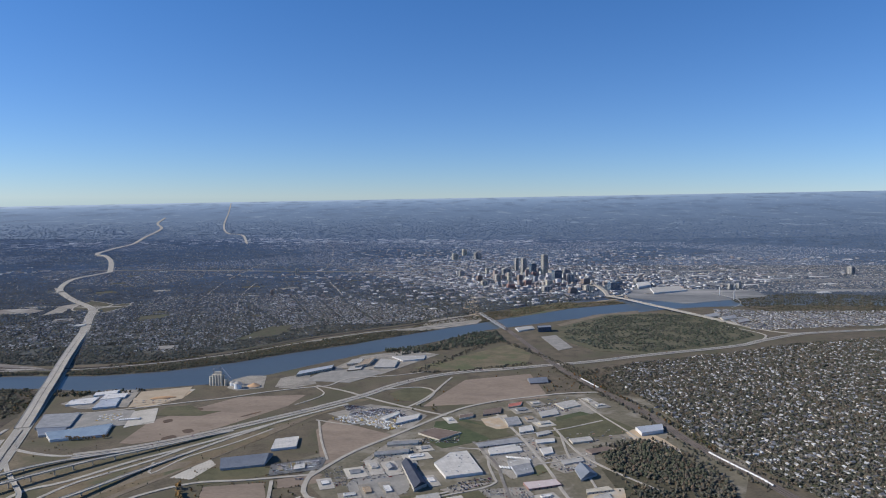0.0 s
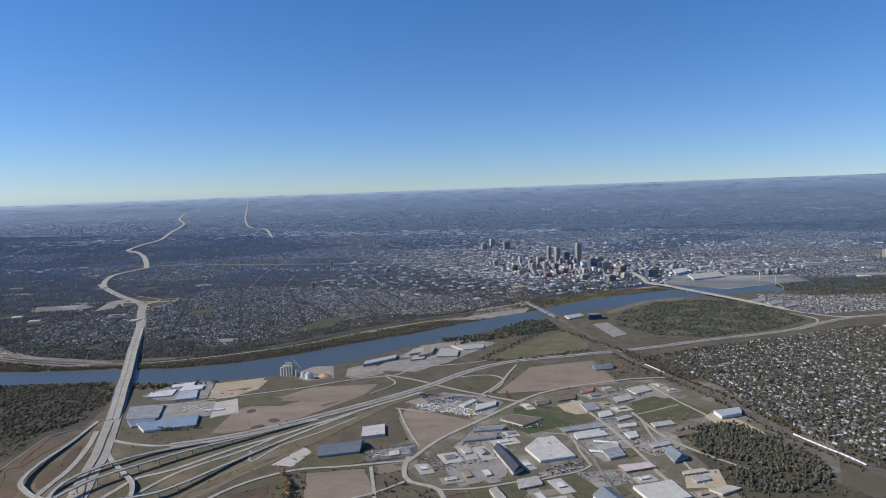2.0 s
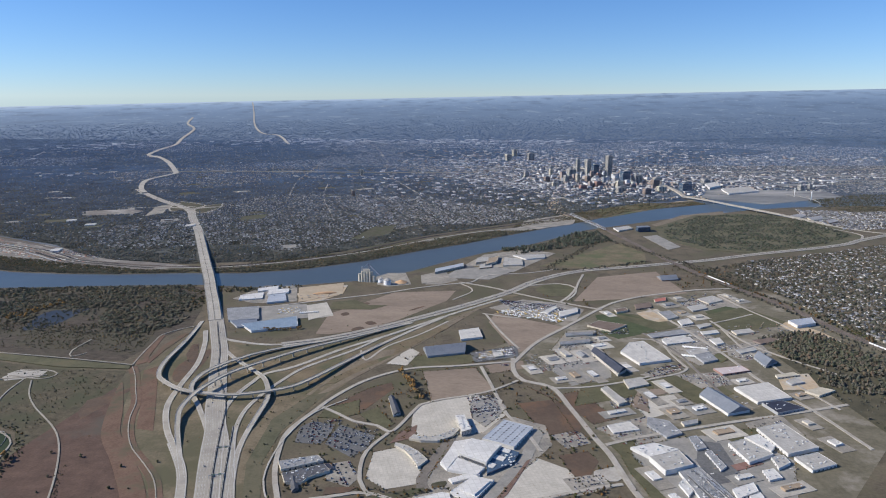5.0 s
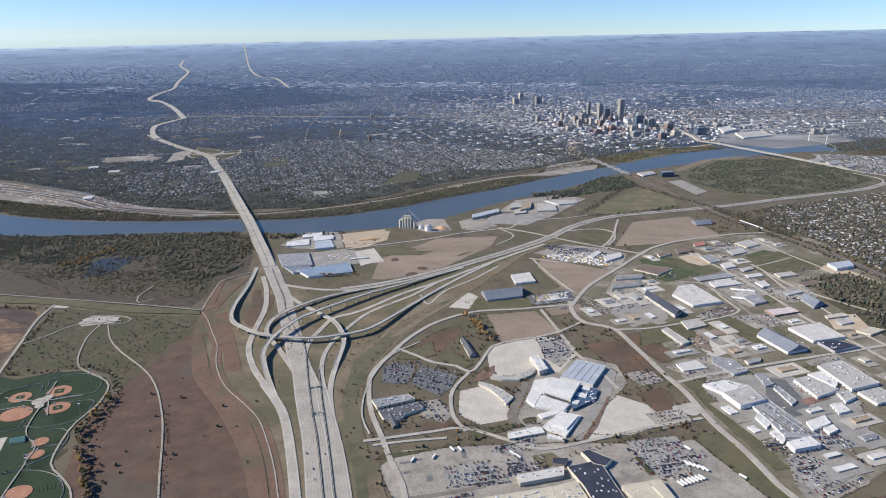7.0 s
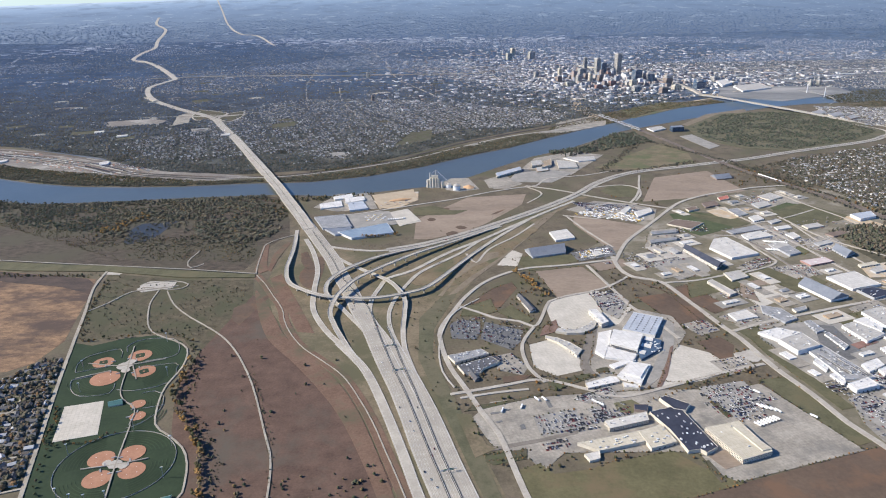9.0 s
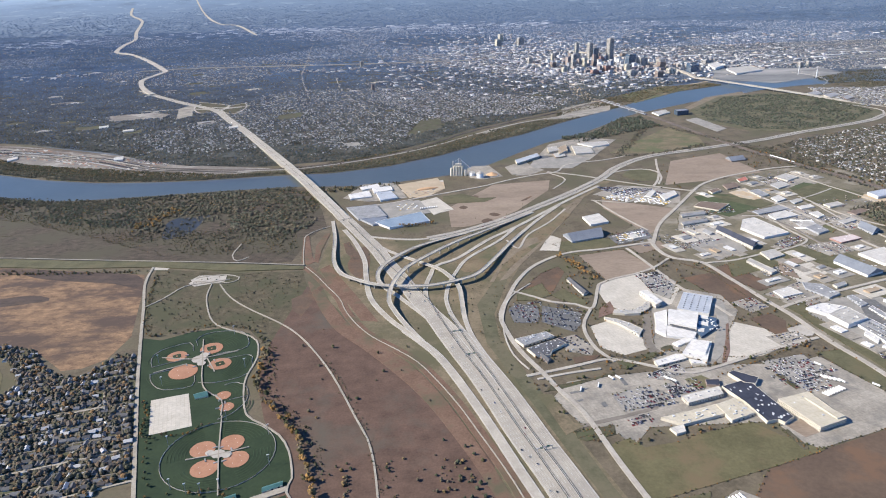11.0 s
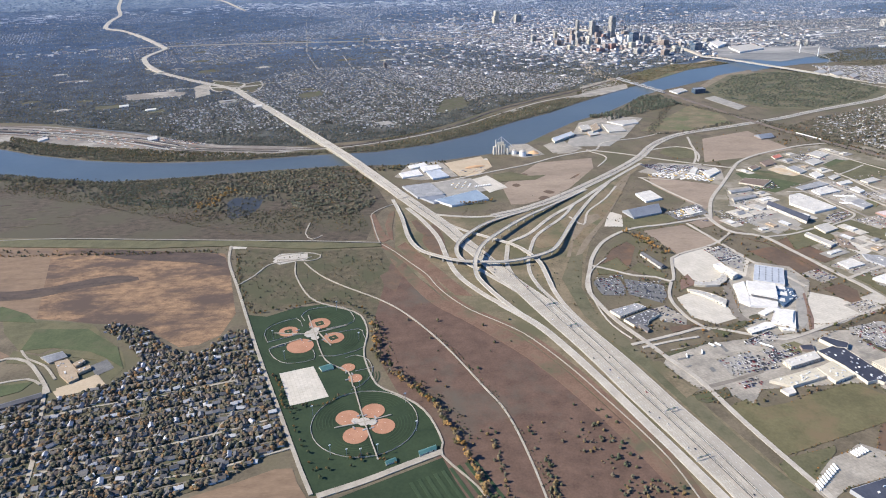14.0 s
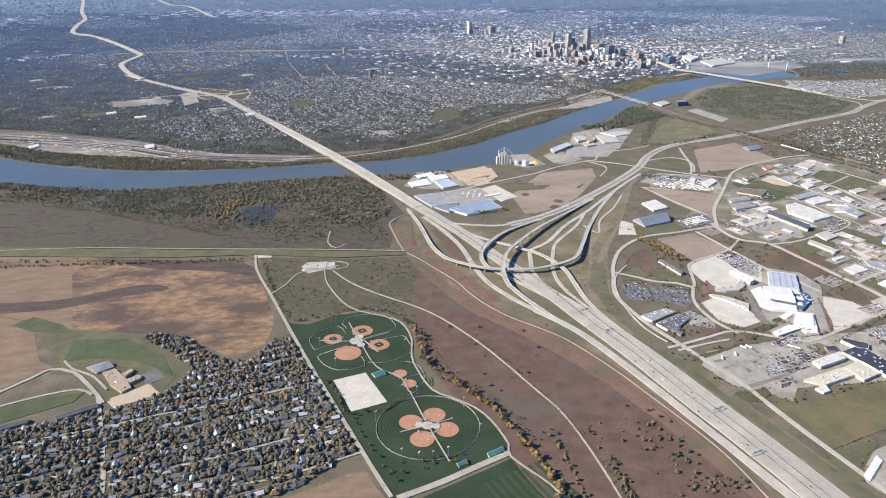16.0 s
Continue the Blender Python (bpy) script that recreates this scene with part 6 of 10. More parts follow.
        out = np.array((d[1], -d[0])) * 0.03
        for k in range(min(10, int(length / 2.2))):
            s = a + d * (1.0 + 2.2 * k) + out
            e = s + d * 0.7
            part("dock_door", [(*s, 0.05), (*e, 0.05), (*e, 0.75), (*s, 0.75)], [(0, 1, 2, 3)], PANE if k % 3 else R_GREY, ob)
    return ob


building([(-170.4, 224.2), (-167.6, 225.5), (-164.8, 216.9), (-167, 214.8)], 6, R_DARK, W_BROWN, "low entrance hall with a dark pitched roof", "entrance", gable=True)
building([(-122.6, 367.1), (-97, 375.5), (-97.9, 360.3), (-119.6, 354.1)], 8, R_SLATE, W_GREY, "long warehouse with a slate-blue arched roof", "warehouse", gable=True)
building([(-101.1, 398.9), (-88.1, 403.8), (-86.1, 386.5), (-99.8, 382.1)], 8, R_WHITE, W_WHITE, "white flat-roofed warehouse beside a yard", "warehouse", units=3)
building([(-81.6, 359.7), (-76.1, 363.2), (-75, 356.2), (-80.6, 353.8)], 5, R_WHITE, W_CREAM, "small white sales office amid parked cars", "office", units=2)
building([(-100.8, 187.1), (-88.2, 191), (-83.3, 164.2), (-88.4, 161.2), (-90, 163.3), (-94.6, 162.6), (-96.7, 175.1)], 9, R_BLACK, W_CREAM, "factory hall with a black flat roof", "factory", units=26)
building([(-93.9, 196.2), (-90.8, 197.7), (-83.1, 191.2), (-86.5, 187.1), (-90.7, 188.5)], 10, R_BLACK, W_CREAM, "factory wing with a black flat roof", "factory")
building([(-133.2, 169.6), (-108.1, 175.7), (-108, 169.2), (-126.1, 164.6)], 8, R_CREAM, W_CREAM, "long cream factory wing with rooftop vents", "factory", units=18)
building([(-108.9, 175.1), (-99.1, 178.8), (-96.6, 168.2), (-107.3, 164.6)], 9, R_CREAM, W_CREAM, "square cream factory block with rooftop vents", "factory", units=12)
building([(-132.1, 163.5), (-126, 165.1), (-126.9, 160.7), (-130.8, 159.7)], 6, R_WHITE, W_CREAM, "small white wing at the factory corner", "factory")
building([(-120.1, 181.6), (-102.2, 186.9), (-102.9, 181.4), (-119.2, 176.9)], 11, R_WHITE, W_CREAM, "white office wing with dark window bands", "office", units=8)
building([(-105.2, 193), (-99.4, 192.6), (-101.3, 188.1), (-106, 189.5)], 7, R_BLACK, W_BROWN, "small dark-roofed pavilion in the river district", "pavilion")
building([(-83.8, 175), (-69.3, 178.5), (-65.4, 159.8), (-77.9, 155.9)], 13, R_CREAM, W_CREAM, "large cream warehouse with a wide flat roof", "warehouse", deck=(16, [(-73.4, 174.3), (-70.9, 175.2), (-65.2, 161), (-69, 159.9)]), units=3)
building([(-30.7, 438), (-16.2, 447.2), (-17.3, 437.8), (-31.4, 426.4)], 8, R_WHITE, W_WHITE, "white sales hall with a flat roof", "shop")
building([(-41.8, 439.3), (-31.5, 452.8), (-29.9, 448.6), (-38.6, 435.4)], 6, R_WHITE, W_WHITE, "white workshop hall in the river district", "workshop")
building([(-16.2, 410.3), (-6.6, 419.8), (10.3, 411.2), (-3.2, 398.7)], 6, R_BROWN, W_CREAM, "long low building with a brown roof", "shop")
building([(-23.3, 359.9), (-18.8, 364.6), (-9.1, 334.5), (-15.1, 327.9)], 13, R_NAVY, W_WINDOW, "hotel with a dark blue pitched roof and pale gables", "hotel", gable=True)
building([(-5.7, 361.8), (3, 376.5), (12.6, 379.5), (20.2, 349.4), (0.6, 343.3)], 9, R_WHITE, W_WHITE, "white office building with a stepped flat roof", "office", units=16)
building([(-13.9, 321.6), (-3.1, 325.4), (-1.5, 316), (-13.5, 310.8)], 6, R_PALE, W_CREAM, "pale flat-roofed shop in the river district", "shop", units=3)
building([(-28.3, 309.6), (-24.7, 312.6), (-18.6, 293.8), (-23.3, 291.1)], 9, R_PALE, W_WINDOW, "long pale motel in the river district", "motel")
building([(18.7, 393.4), (43.7, 403.2), (46.2, 395.3), (20, 386.9)], 5, R_GREY, W_GREY, "long grey storage sheds in the river district", "shed")
building([(24.8, 382.1), (43.3, 388.3), (44.6, 380.8), (25.7, 374.9)], 6, R_WHITE, W_WHITE, "white truck depot with a flat roof", "depot", units=3)
building([(46.6, 420.4), (55.3, 425.3), (55.6, 415.5), (46.3, 410.8)], 6, R_WHITE, W_WHITE, "small white warehouse in the river district", "warehouse")
building([(56.2, 411.3), (64.4, 416), (66.2, 411.1), (56.4, 405.4)], 5, R_PALE, W_GREY, "small pale shed in the river district", "shed")
building([(54.3, 398.6), (65.9, 401.9), (65.6, 396.2), (54.2, 393)], 5, R_WHITE, W_WHITE, "white workshop in the river district", "workshop")
building([(54.8, 384.4), (62.1, 387.5), (61.8, 378.1), (55.8, 375.1)], 5, R_WHITE, W_WHITE, "white workshop in the river district", "workshop")
building([(38.6, 438.4), (48.2, 442.3), (49.5, 427.9), (40.5, 423)], 6, R_GREY, W_CREAM, "grey flat-roofed workshop in the river district", "workshop")
building([(44.7, 469.8), (55.1, 475.6), (53.1, 466.7), (43.8, 462.4)], 5, R_RED, W_CREAM, "small building with a red roof", "shop")
building([(26.9, 456.3), (39.4, 461.9), (38, 450.6), (25.4, 445.2)], 6, R_BROWN, W_BROWN, "brown-roofed apartment building in the river district", "building")
building([(9.6, 443.5), (19, 448.8), (18.9, 442), (9.6, 436.8)], 7, R_BROWN, W_CREAM, "small motel with a brown roof", "motel")
building([(35.9, 357.6), (46.5, 362.3), (47.2, 350.1), (37.8, 345.7)], 7, R_GREY, W_GREY, "grey workshop in the river district", "workshop", units=2)
building([(39.8, 337.5), (57.2, 341.6), (59.1, 334.7), (41.8, 329.1)], 6, R_PINK, W_RED, "building with a pale pink roof and red walls", "shop", units=4)
building([(69.3, 354), (76.3, 359.5), (79.8, 347.5), (70.1, 340.5)], 8, R_SLATE, W_GREY, "slate-blue metal shed in the river district", "shed", gable=True)
building([(40.8, 311.2), (61.2, 317.9), (65, 299.3), (45.6, 293.9)], 9, R_WHITE, W_WHITE, "large warehouse with a bright white flat roof", "warehouse")
building([(47.3, 293.2), (58.4, 295.9), (65.6, 287.7), (50.1, 281.9)], 9, R_BLACK, W_GREY, "warehouse wing with a black roof", "warehouse", units=8)
building([(19.9, 302.1), (30, 307.9), (38.3, 285.5), (26.2, 281.1)], 10, R_SLATE, W_WHITE, "long warehouse with a slate-grey metal roof", "warehouse", gable=True)
building([(70.2, 328.8), (82.1, 332.8), (83.3, 328.7), (69.6, 324.8)], 6, R_CREAM, W_CREAM, "low cream shed in the river district", "shed")
building([(72.2, 320.7), (80.2, 325.5), (81, 319.1), (73, 316.1)], 6, R_PALE, W_GREY, "pale shed in the river district", "shed")
building([(75.8, 308.1), (86, 312.4), (91.7, 308.7), (80.2, 302.2)], 7, R_CREAM, W_CREAM, "cream flat-roofed warehouse in the river district", "warehouse")
building([(74.5, 400.1), (87.9, 404.5), (88.7, 397.6), (75.4, 393.3)], 6, R_PALE, W_CREAM, "pale workshop in the river district", "workshop")
building([(80.8, 382.5), (94.4, 387.7), (97.4, 382.3), (83.1, 376.3)], 6, R_BROWN, W_BROWN, "dark brown shed in the river district", "shed")
building([(1.3, 273.5), (10.1, 276.5), (9, 272.9), (1.7, 269.9)], 6, R_GREY, W_CREAM, "grey shed in the river district", "shed")
building([(119.3, 417.9), (137.9, 423.9), (135.1, 412.8), (120.3, 407.1)], 13, R_BLUEGREY, W_WHITE, "tall white warehouse with a grey roof", "warehouse")
building([(77.1, 470.8), (91.7, 479.8), (95.1, 467.6), (81.6, 459.1)], 5, R_PALE, W_CREAM, "pale depot in the river district", "depot", units=3)
building([(63.6, 452.3), (76.6, 459.2), (76.9, 448), (64.2, 441.4)], 5, R_PALE, W_GREY, "pale depot shed in the river district", "depot")
building([(-436.1, 229.2), (-431.3, 231.1), (-424.9, 222.7), (-420.8, 214.7), (-423.9, 211.5), (-430.1, 218.4)], 6, R_TAN, W_TAN, "tan brick school with a flat gravel roof", "school", units=8)
building([(-427.4, 226.4), (-424.4, 230), (-422.5, 227.8), (-425.1, 223.8)], 7, R_TAN, W_TAN, "school wing with a flat tan roof", "school", units=2)
building([(-424.5, 221), (-419.6, 224.2), (-417.8, 221.6), (-421.9, 218)], 7, R_TAN, W_TAN, "school wing with a flat tan roof", "school", units=3)
building([(-444.4, 234.6), (-437.4, 238.1), (-432.2, 233.4), (-438.6, 229)], 5, R_GREY, W_TAN, "school wing with a grey pitched roof", "school", gable=True)
building([(-446.6, 199.1), (-432.8, 205.5), (-430.9, 202.4), (-444.6, 196.2)], 7, R_DARK, W_BROWN, "row of dark-roofed town houses", "apartments", gable=True)
building([(-465.2, 196.2), (-456.8, 199.1), (-455.4, 196.3), (-464.1, 193.2)], 7, R_DARK, W_BROWN, "row of dark-roofed town houses", "apartments", gable=True)
building([(-280.4, 148), (-273.9, 150.4), (-273.7, 148.1), (-280.2, 145.4)], 5, R_TEAL, W_CREAM, "park shelter with a teal metal roof", "shelter", gable=True)
building([(-292.7, 144.5), (-289, 146), (-288.4, 144), (-292.3, 142.6)], 4, R_TEAL, W_CREAM, "park kiosk with a teal metal roof", "kiosk", gable=True)
building([(-318.7, 208.3), (-313.7, 210.2), (-312.1, 206.3), (-317.2, 204.9)], 4, R_TEAL, W_CREAM, "park kiosk with a teal metal roof", "kiosk", gable=True)
building([(78, 748), (98, 760), (99, 744), (80, 730)], 8, R_PALE, W_WHITE, "pale riverside casino with a flat roof", "casino", units=5)
building([(101.2, 738.2), (115.9, 741.5), (115.6, 731.6), (101.1, 728.4)], 32, R_SLATE, W_GLASS, "dark glass casino hotel tower", "hotel")
building([(65.6, 534.3), (80.5, 537.7), (81, 526), (66.4, 522.7)], 6, R_SLATE, W_BROWN, "slate-blue roofed house in a field", "house", gable=True)
building([(317.1, 1125.1), (341.7, 1148.1), (334.8, 1103), (306.7, 1074.9)], 22, R_WHITE, W_WHITE, "white riverside arena in the river district", "arena")
building([(324.1, 1073.3), (378.1, 1100.9), (372.8, 1046.8), (313.7, 1015.7)], 14, R_PALE, W_WHITE, "pale convention centre in the river district", "hall")
building([(317.6, 829.2), (339.3, 845.6), (336, 825.1), (314.2, 809.5)], 9, R_GREY, W_CREAM, "riverside apartment block in the river district", "apartments")
building([(330.6, 813.3), (354.9, 829.1), (349.9, 809.4), (326.9, 794.4)], 9, R_GREY, W_CREAM, "riverside apartment block in the river district", "apartments")
building([(343.5, 794.3), (361.4, 809.4), (357.1, 790.6), (337.7, 776.2)], 9, R_GREY, W_BROWN, "riverside apartment block in the river district", "apartments")
building([(-502.3, 634.3), (-494.5, 639.5), (-490.8, 625.9), (-498.4, 623)], 10, R_WHITE, W_WHITE, "white rail-yard shed in the river district", "shed")
building([(-610.9, 650.6), (-605.7, 660.5), (-601, 651), (-606.3, 641.4)], 7, R_WHITE, W_WHITE, "white rail-yard shed in the river district", "shed")
building([(-578.2, 799.2), (-568.8, 804), (-565.2, 793.9), (-574.5, 789.3)], 8, R_WHITE, W_WHITE, "white hall among trees in the river district", "hall")
building([(-541.1, 771.7), (-529.8, 775.8), (-527.3, 766.4), (-537.8, 762.2)], 8, R_WHITE, W_WHITE, "white hall among trees in the river district", "hall")
building([(-418.8, 766.6), (-409.6, 771.3), (-407.7, 761.6), (-416.8, 757)], 8, R_WHITE, W_WHITE, "white hall among trees in the river district", "hall")
building([(-141.2, 108.2), (-126.1, 111.4), (-119.6, 101.4), (-136.6, 97.7)], 9, R_NAVY, W_GREY, "long warehouse with a dark blue roof", "warehouse", units=6)
building([(-33.6, 270.2), (-22.5, 274.1), (-19.8, 266.1), (-32.4, 262.6)], 5, R_WHITE, W_WHITE, "white flat-roofed shop beside a yard", "shop", units=2)
building([(-12.8, 278.4), (-4.1, 274.4), (-1.5, 262.6), (-9.7, 258.8), (-15.4, 270.6)], 6, R_GREY, W_GREY, "grey workshop with a cluttered flat roof", "workshop", units=10)
building([(-32.9, 393.7), (-15.1, 396.9), (-16, 392.3), (-33.6, 389.2)], 8, R_GREY, W_CREAM, "long row of grey-roofed apartments", "apartments", gable=True)
building([(-38.6, 378.5), (-19.9, 382.5), (-20.7, 378.2), (-39.6, 373.2)], 8, R_GREY, W_CREAM, "long row of grey-roofed apartments", "apartments", gable=True)
building([(25.4, 385.2), (41.3, 391.9), (41.8, 387.3), (25.9, 379.6)], 5, R_WHITE, W_WHITE, "white depot shed in the river district", "depot", units=2)
building([(34.5, 366.1), (46.5, 371.5), (47, 363.1), (35, 356.9)], 5, R_PALE, W_GREY, "pale workshop shed in the river district", "workshop", units=2)
building([(64, 366), (76.4, 371.4), (76.7, 366.1), (64.8, 360.8)], 5, R_PALE, W_GREY, "pale depot shed in the river district", "depot")
def pipes(thing, a, b, wide, z, count, mats):
    """Ducts and pipes that run side by side along a roof from a to b."""
    a, b = np.array(a) - thing.location[:2], np.array(b) - thing.location[:2]
    d = (b - a) / np.linalg.norm(b - a)
    n = np.array((-d[1], d[0]))
    for k in range(count):
        s, e = sorted(rng.uniform(0, 1, 2))
        e = min(1.0, max(e, s + 0.2))
        off = n * rng.uniform(-wide / 2, wide / 2)
        h = z + rng.uniform(0.08, 0.5)
        p, q = a + (b - a) * s + off, a + (b - a) * e + off
        part("pipe", *beam((*p, h), (*q, h), rng.uniform(0.1, 0.34)), mats[k % len(mats)], thing)


def arena():
    """A white arena: vaulted main roof, stepped podium roofs, a dark glazed side and an entrance wing."""
    ob = root("arena", "white arena with a vaulted roof and stepped podiums", "arena", (-96, 240, 0))

    def plan(pts):
        return [(x + 96, y - 240) for x, y in pts]

    bowl = plan([(-96.7, 254.5), (-83.9, 248.8), (-91.1, 234.1), (-102.2, 241.4)])
    part("bowl_wall", *prism(bowl, 0, 2.25), W_WHITE, ob)
    # the vault: rows of sheets that rise to a low ridge
    c = [np.array(q) for q in bowl]
    verts, faces, n = [], [], 9
    for k in range(n + 1):
        f = k / n
        h = 2.25 + 0.6 * math.sin(math.pi * (0.12 + 0.88 * f) * 0.8)
        for u, v in ((c[0], c[3]), (c[1], c[2])):
            q = u + (v - u) * f
            verts.append((q[0], q[1], h))
    faces = [(2 * k, 2 * k + 2, 2 * k + 3, 2 * k + 1) for k in range(n)]
    part("vaulted_roof", verts, faces, R_BRIGHT, ob)
    part("gable_wall", *prism([bowl[3], bowl[2], tuple(c[2] * 0.985), tuple(c[3] * 0.985)], 2.2, 2.62), W_WHITE, ob)
    part("clerestory", *prism(plan([(-101.6, 240.4), (-92.0, 233.6), (-91.9, 233.2), (-101.6, 240.0)]), 1.3, 1.95), R_DARK, ob)
    for pts, z in (([(-104.2, 253.6), (-96.9, 256.1), (-102.4, 241.4), (-107.2, 230.7), (-110.2, 235.9), (-107.5, 243.2)], 1.25),
                   ([(-103.1, 240.4), (-91.7, 232.3), (-95.3, 226.7), (-107.0, 230.5)], 1.15), ([(-106.7, 224.3), (-94.4, 230.6), (-93.9, 227.1), (-105.1, 221.4)], 0.85)):
        q = plan(pts)
        podium = part("podium", *prism(q, 0, z), W_WHITE, ob)
        part("podium_roof", *prism(inset(q, 0.97), z - 0.02, z + 0.06), R_BRIGHT, podium)
    glazed = part("glazed_side", *prism(plan([(-83.6, 249.0), (-76.5, 244.5), (-80.1, 236.2), (-91.2, 227.8), (-91.0, 234.0)]), 0, 1.2), W_GLASS, ob, "dark glazed side of the arena")
    for pts in ([(-83, 248), (-80, 246), (-81, 243.5), (-84.5, 245.5)], [(-86.5, 242), (-82.5, 240), (-84, 237), (-88, 239.5)], [(-90, 236), (-87, 234.5), (-88.5, 231.5), (-90.6, 232.5)]):
        part("canopy_roof", *prism(plan(pts), 1.2, 1.5), R_BRIGHT, glazed)
    for k in range(16):
        x, y = rng.uniform((-86, 233), (-78.5, 245))
        part("rooftop_unit", *turned_box(x + 96, y - 240, 0.8, 0.5, 1.15, 1.5, 0.5), UNIT, ob)
    take_area([(-110, 254), (-84, 256), (-76, 245), (-93, 221), (-107, 221)])


R_BRIGHT = material("bright_membrane_roof", (0.60, 0.58, 0.54), (0.72, 0.70, 0.66), 0.2, rough=0.6, fine=5, slabs=2.6)
arena()
hall = building([(-81.0, 273.6), (-68.2, 266.6), (-78.5, 248.3), (-91.9, 255.8)], 10, R_BLUEGREY, W_WHITE, "exhibition hall with a flat pale grey roof", "hall")
ax = np.array((-10.7, -18.0)) / math.hypot(10.7, 18.0)
for u in (-4.8, -1.6, 1.6, 4.8):
    for v in np.linspace(-8.2, 8.2, 8):
        q = ax * v + np.array((-ax[1], ax[0])) * u
        part("skylight", *turned_box(q[0], q[1], 0.75, 0.4, 1.6, 1.82, 0.5), R_DARK, hall)
building([(-96.9, 226.3), (-88.6, 223.0), (-97.5, 207.9), (-106.1, 214.5)], 6.5, R_BRIGHT, W_WHITE, "white events centre with a raised square roof", "hall", deck=(10.5, [(-96.3, 224.8), (-90.0, 221.8), (-96.6, 211.9), (-102.0, 215.6)]))
building([(-120.7, 210.1), (-109.1, 214.8), (-106.4, 214.2), (-105.6, 210.4), (-120.6, 205.8)], 6, R_BRIGHT, W_CREAM, "long low white building beside the arena", "office", units=6)
building([(-104.9, 210), (-98.2, 206.6), (-99, 204.6), (-105.3, 206.2)], 5.5, R_BRIGHT, W_CREAM, "low white office wing beside the arena", "office", units=4)
building([(-103.9, 276.3), (-99.4, 277.2), (-96.6, 262.8), (-100.9, 260.1)], 15, R_BRIGHT, W_WINDOW, "white four-storey hotel with rows of windows", "hotel", units=7, deck=(16.5, [(-103.2, 274.5), (-101, 275), (-99.5, 263.5), (-100.9, 263)]))
building([(-122.4, 260.3), (-119.4, 258.2), (-113.5, 258.6), (-107.2, 262), (-102.4, 267.8), (-101.6, 265.8), (-105, 258.8), (-111.5, 254.2), (-119, 254.6), (-124.4, 256.6)], 6.5, R_PALE, W_CREAM, "low pale shop terrace with a bent front", "shop", units=16)
building([(-130.1, 252.9), (-124.6, 250.3), (-119.6, 245.4), (-115.4, 238.6), (-119.3, 232.6), (-122.4, 240.4), (-125.6, 246), (-130.3, 250.4)], 6, R_PALE, W_CREAM, "low pale shop terrace with a long canopy", "shop", units=16)
building([(-177.7, 236.3), (-161.9, 241.5), (-158.7, 237.1), (-174.7, 229.9)], 7.5, R_GREY, W_CREAM, "casino hall with a grey flat roof and vents", "casino", units=20)
building([(-173.9, 227.1), (-158.0, 234.2), (-154.8, 229.4), (-162.5, 224.3), (-164.4, 220.4), (-171.2, 220.6)], 7.5, R_DARK, W_CREAM, "casino hall with a dark grey flat roof", "casino", units=22)
building([(-159.8, 234.4), (-156, 235.6), (-153.6, 231.6), (-157.2, 230.4)], 5, R_BLACK, W_BROWN, "dark canopied entrance of the casino", "entrance")
building([(-137.4, 298.6), (-134.6, 299.1), (-129.9, 281.2), (-133.2, 278.9)], 8.5, R_DARK, W_WINDOW, "cream motel with a dark pitched roof", "motel", gable=True)
# the works beside the wide street
building([(-28.4, 248.8), (-17.0, 252.8), (-8.0, 247.2), (-22.2, 240.9)], 9, R_BRIGHT, W_WHITE, "white factory hall with a flat roof", "factory", units=14)
building([(-22.9, 239.6), (-9.0, 245.0), (-6.6, 233.5), (-19.5, 228.5)], 14.5, R_PALE, W_WHITE, "tall pale factory hall with roof domes", "factory", units=10)
process = building([(-13.8, 230.4), (-4.4, 235.0), (2.5, 207.0), (-2.2, 206.2), (-11.2, 206.2), (-12.0, 215.9)], 7, R_GREY, W_WHITE, "grey process hall crowded with pipes and ducts", "factory", units=46)
pipes(process, (-6.5, 232), (0.2, 208), 3.2, 1.12, 34, (STEEL, R_DARK, R_PALE, W_GREY))
pipes(process, (-11, 228), (-6.5, 208), 2.2, 1.12, 16, (STEEL, R_PALE, R_DARK))
for k in range(12):
    q = np.array((-8.5, 231)) + (np.array((-3.2, 208)) - np.array((-8.5, 231))) * (k + 0.5) / 12
    part("vent_stack", *cylinder(q[0] - process.location[0] + rng.uniform(-2, 2), q[1] - process.location[1], 0.22, 1.1, rng.uniform(1.7, 2.5), 8), STEEL, process)
building([(-12.9, 201.6), (-1.9, 205.8), (-0.4, 199.7), (-12.1, 196.5)], 12, R_BRIGHT, W_WHITE, "pale factory block with roof domes", "factory", units=6)
building([(-15.4, 210.2), (-12.3, 211.9), (-11.6, 204.6), (-13.9, 202.2)], 6, R_BRIGHT, W_WHITE, "low white factory wing in the river district", "factory", units=4)
building([(-16.4, 221.5), (-13.0, 225.5), (-12.5, 216.2), (-15.2, 213.2)], 6, R_BRIGHT, W_WHITE, "low white factory wing in the river district", "factory", units=4)
building([(0.2, 259.4), (3.9, 260.4), (4.8, 249.7), (-0.1, 247.7)], 6, R_GREY, W_GREY, "grey shed behind the factory", "shed", units=6)
building([(2.6, 245.9), (5.6, 247.4), (7.3, 234.3), (3.8, 231.3)], 6, R_GREY, W_WHITE, "long grey shed behind the factory", "shed", units=8)
building([(33.2, 266.5), (47.3, 271.8), (52.4, 249.2), (36.6, 243.5)], 10, R_PALE, W_WHITE, "wide industrial hall with a flat roof", "factory", units=26)
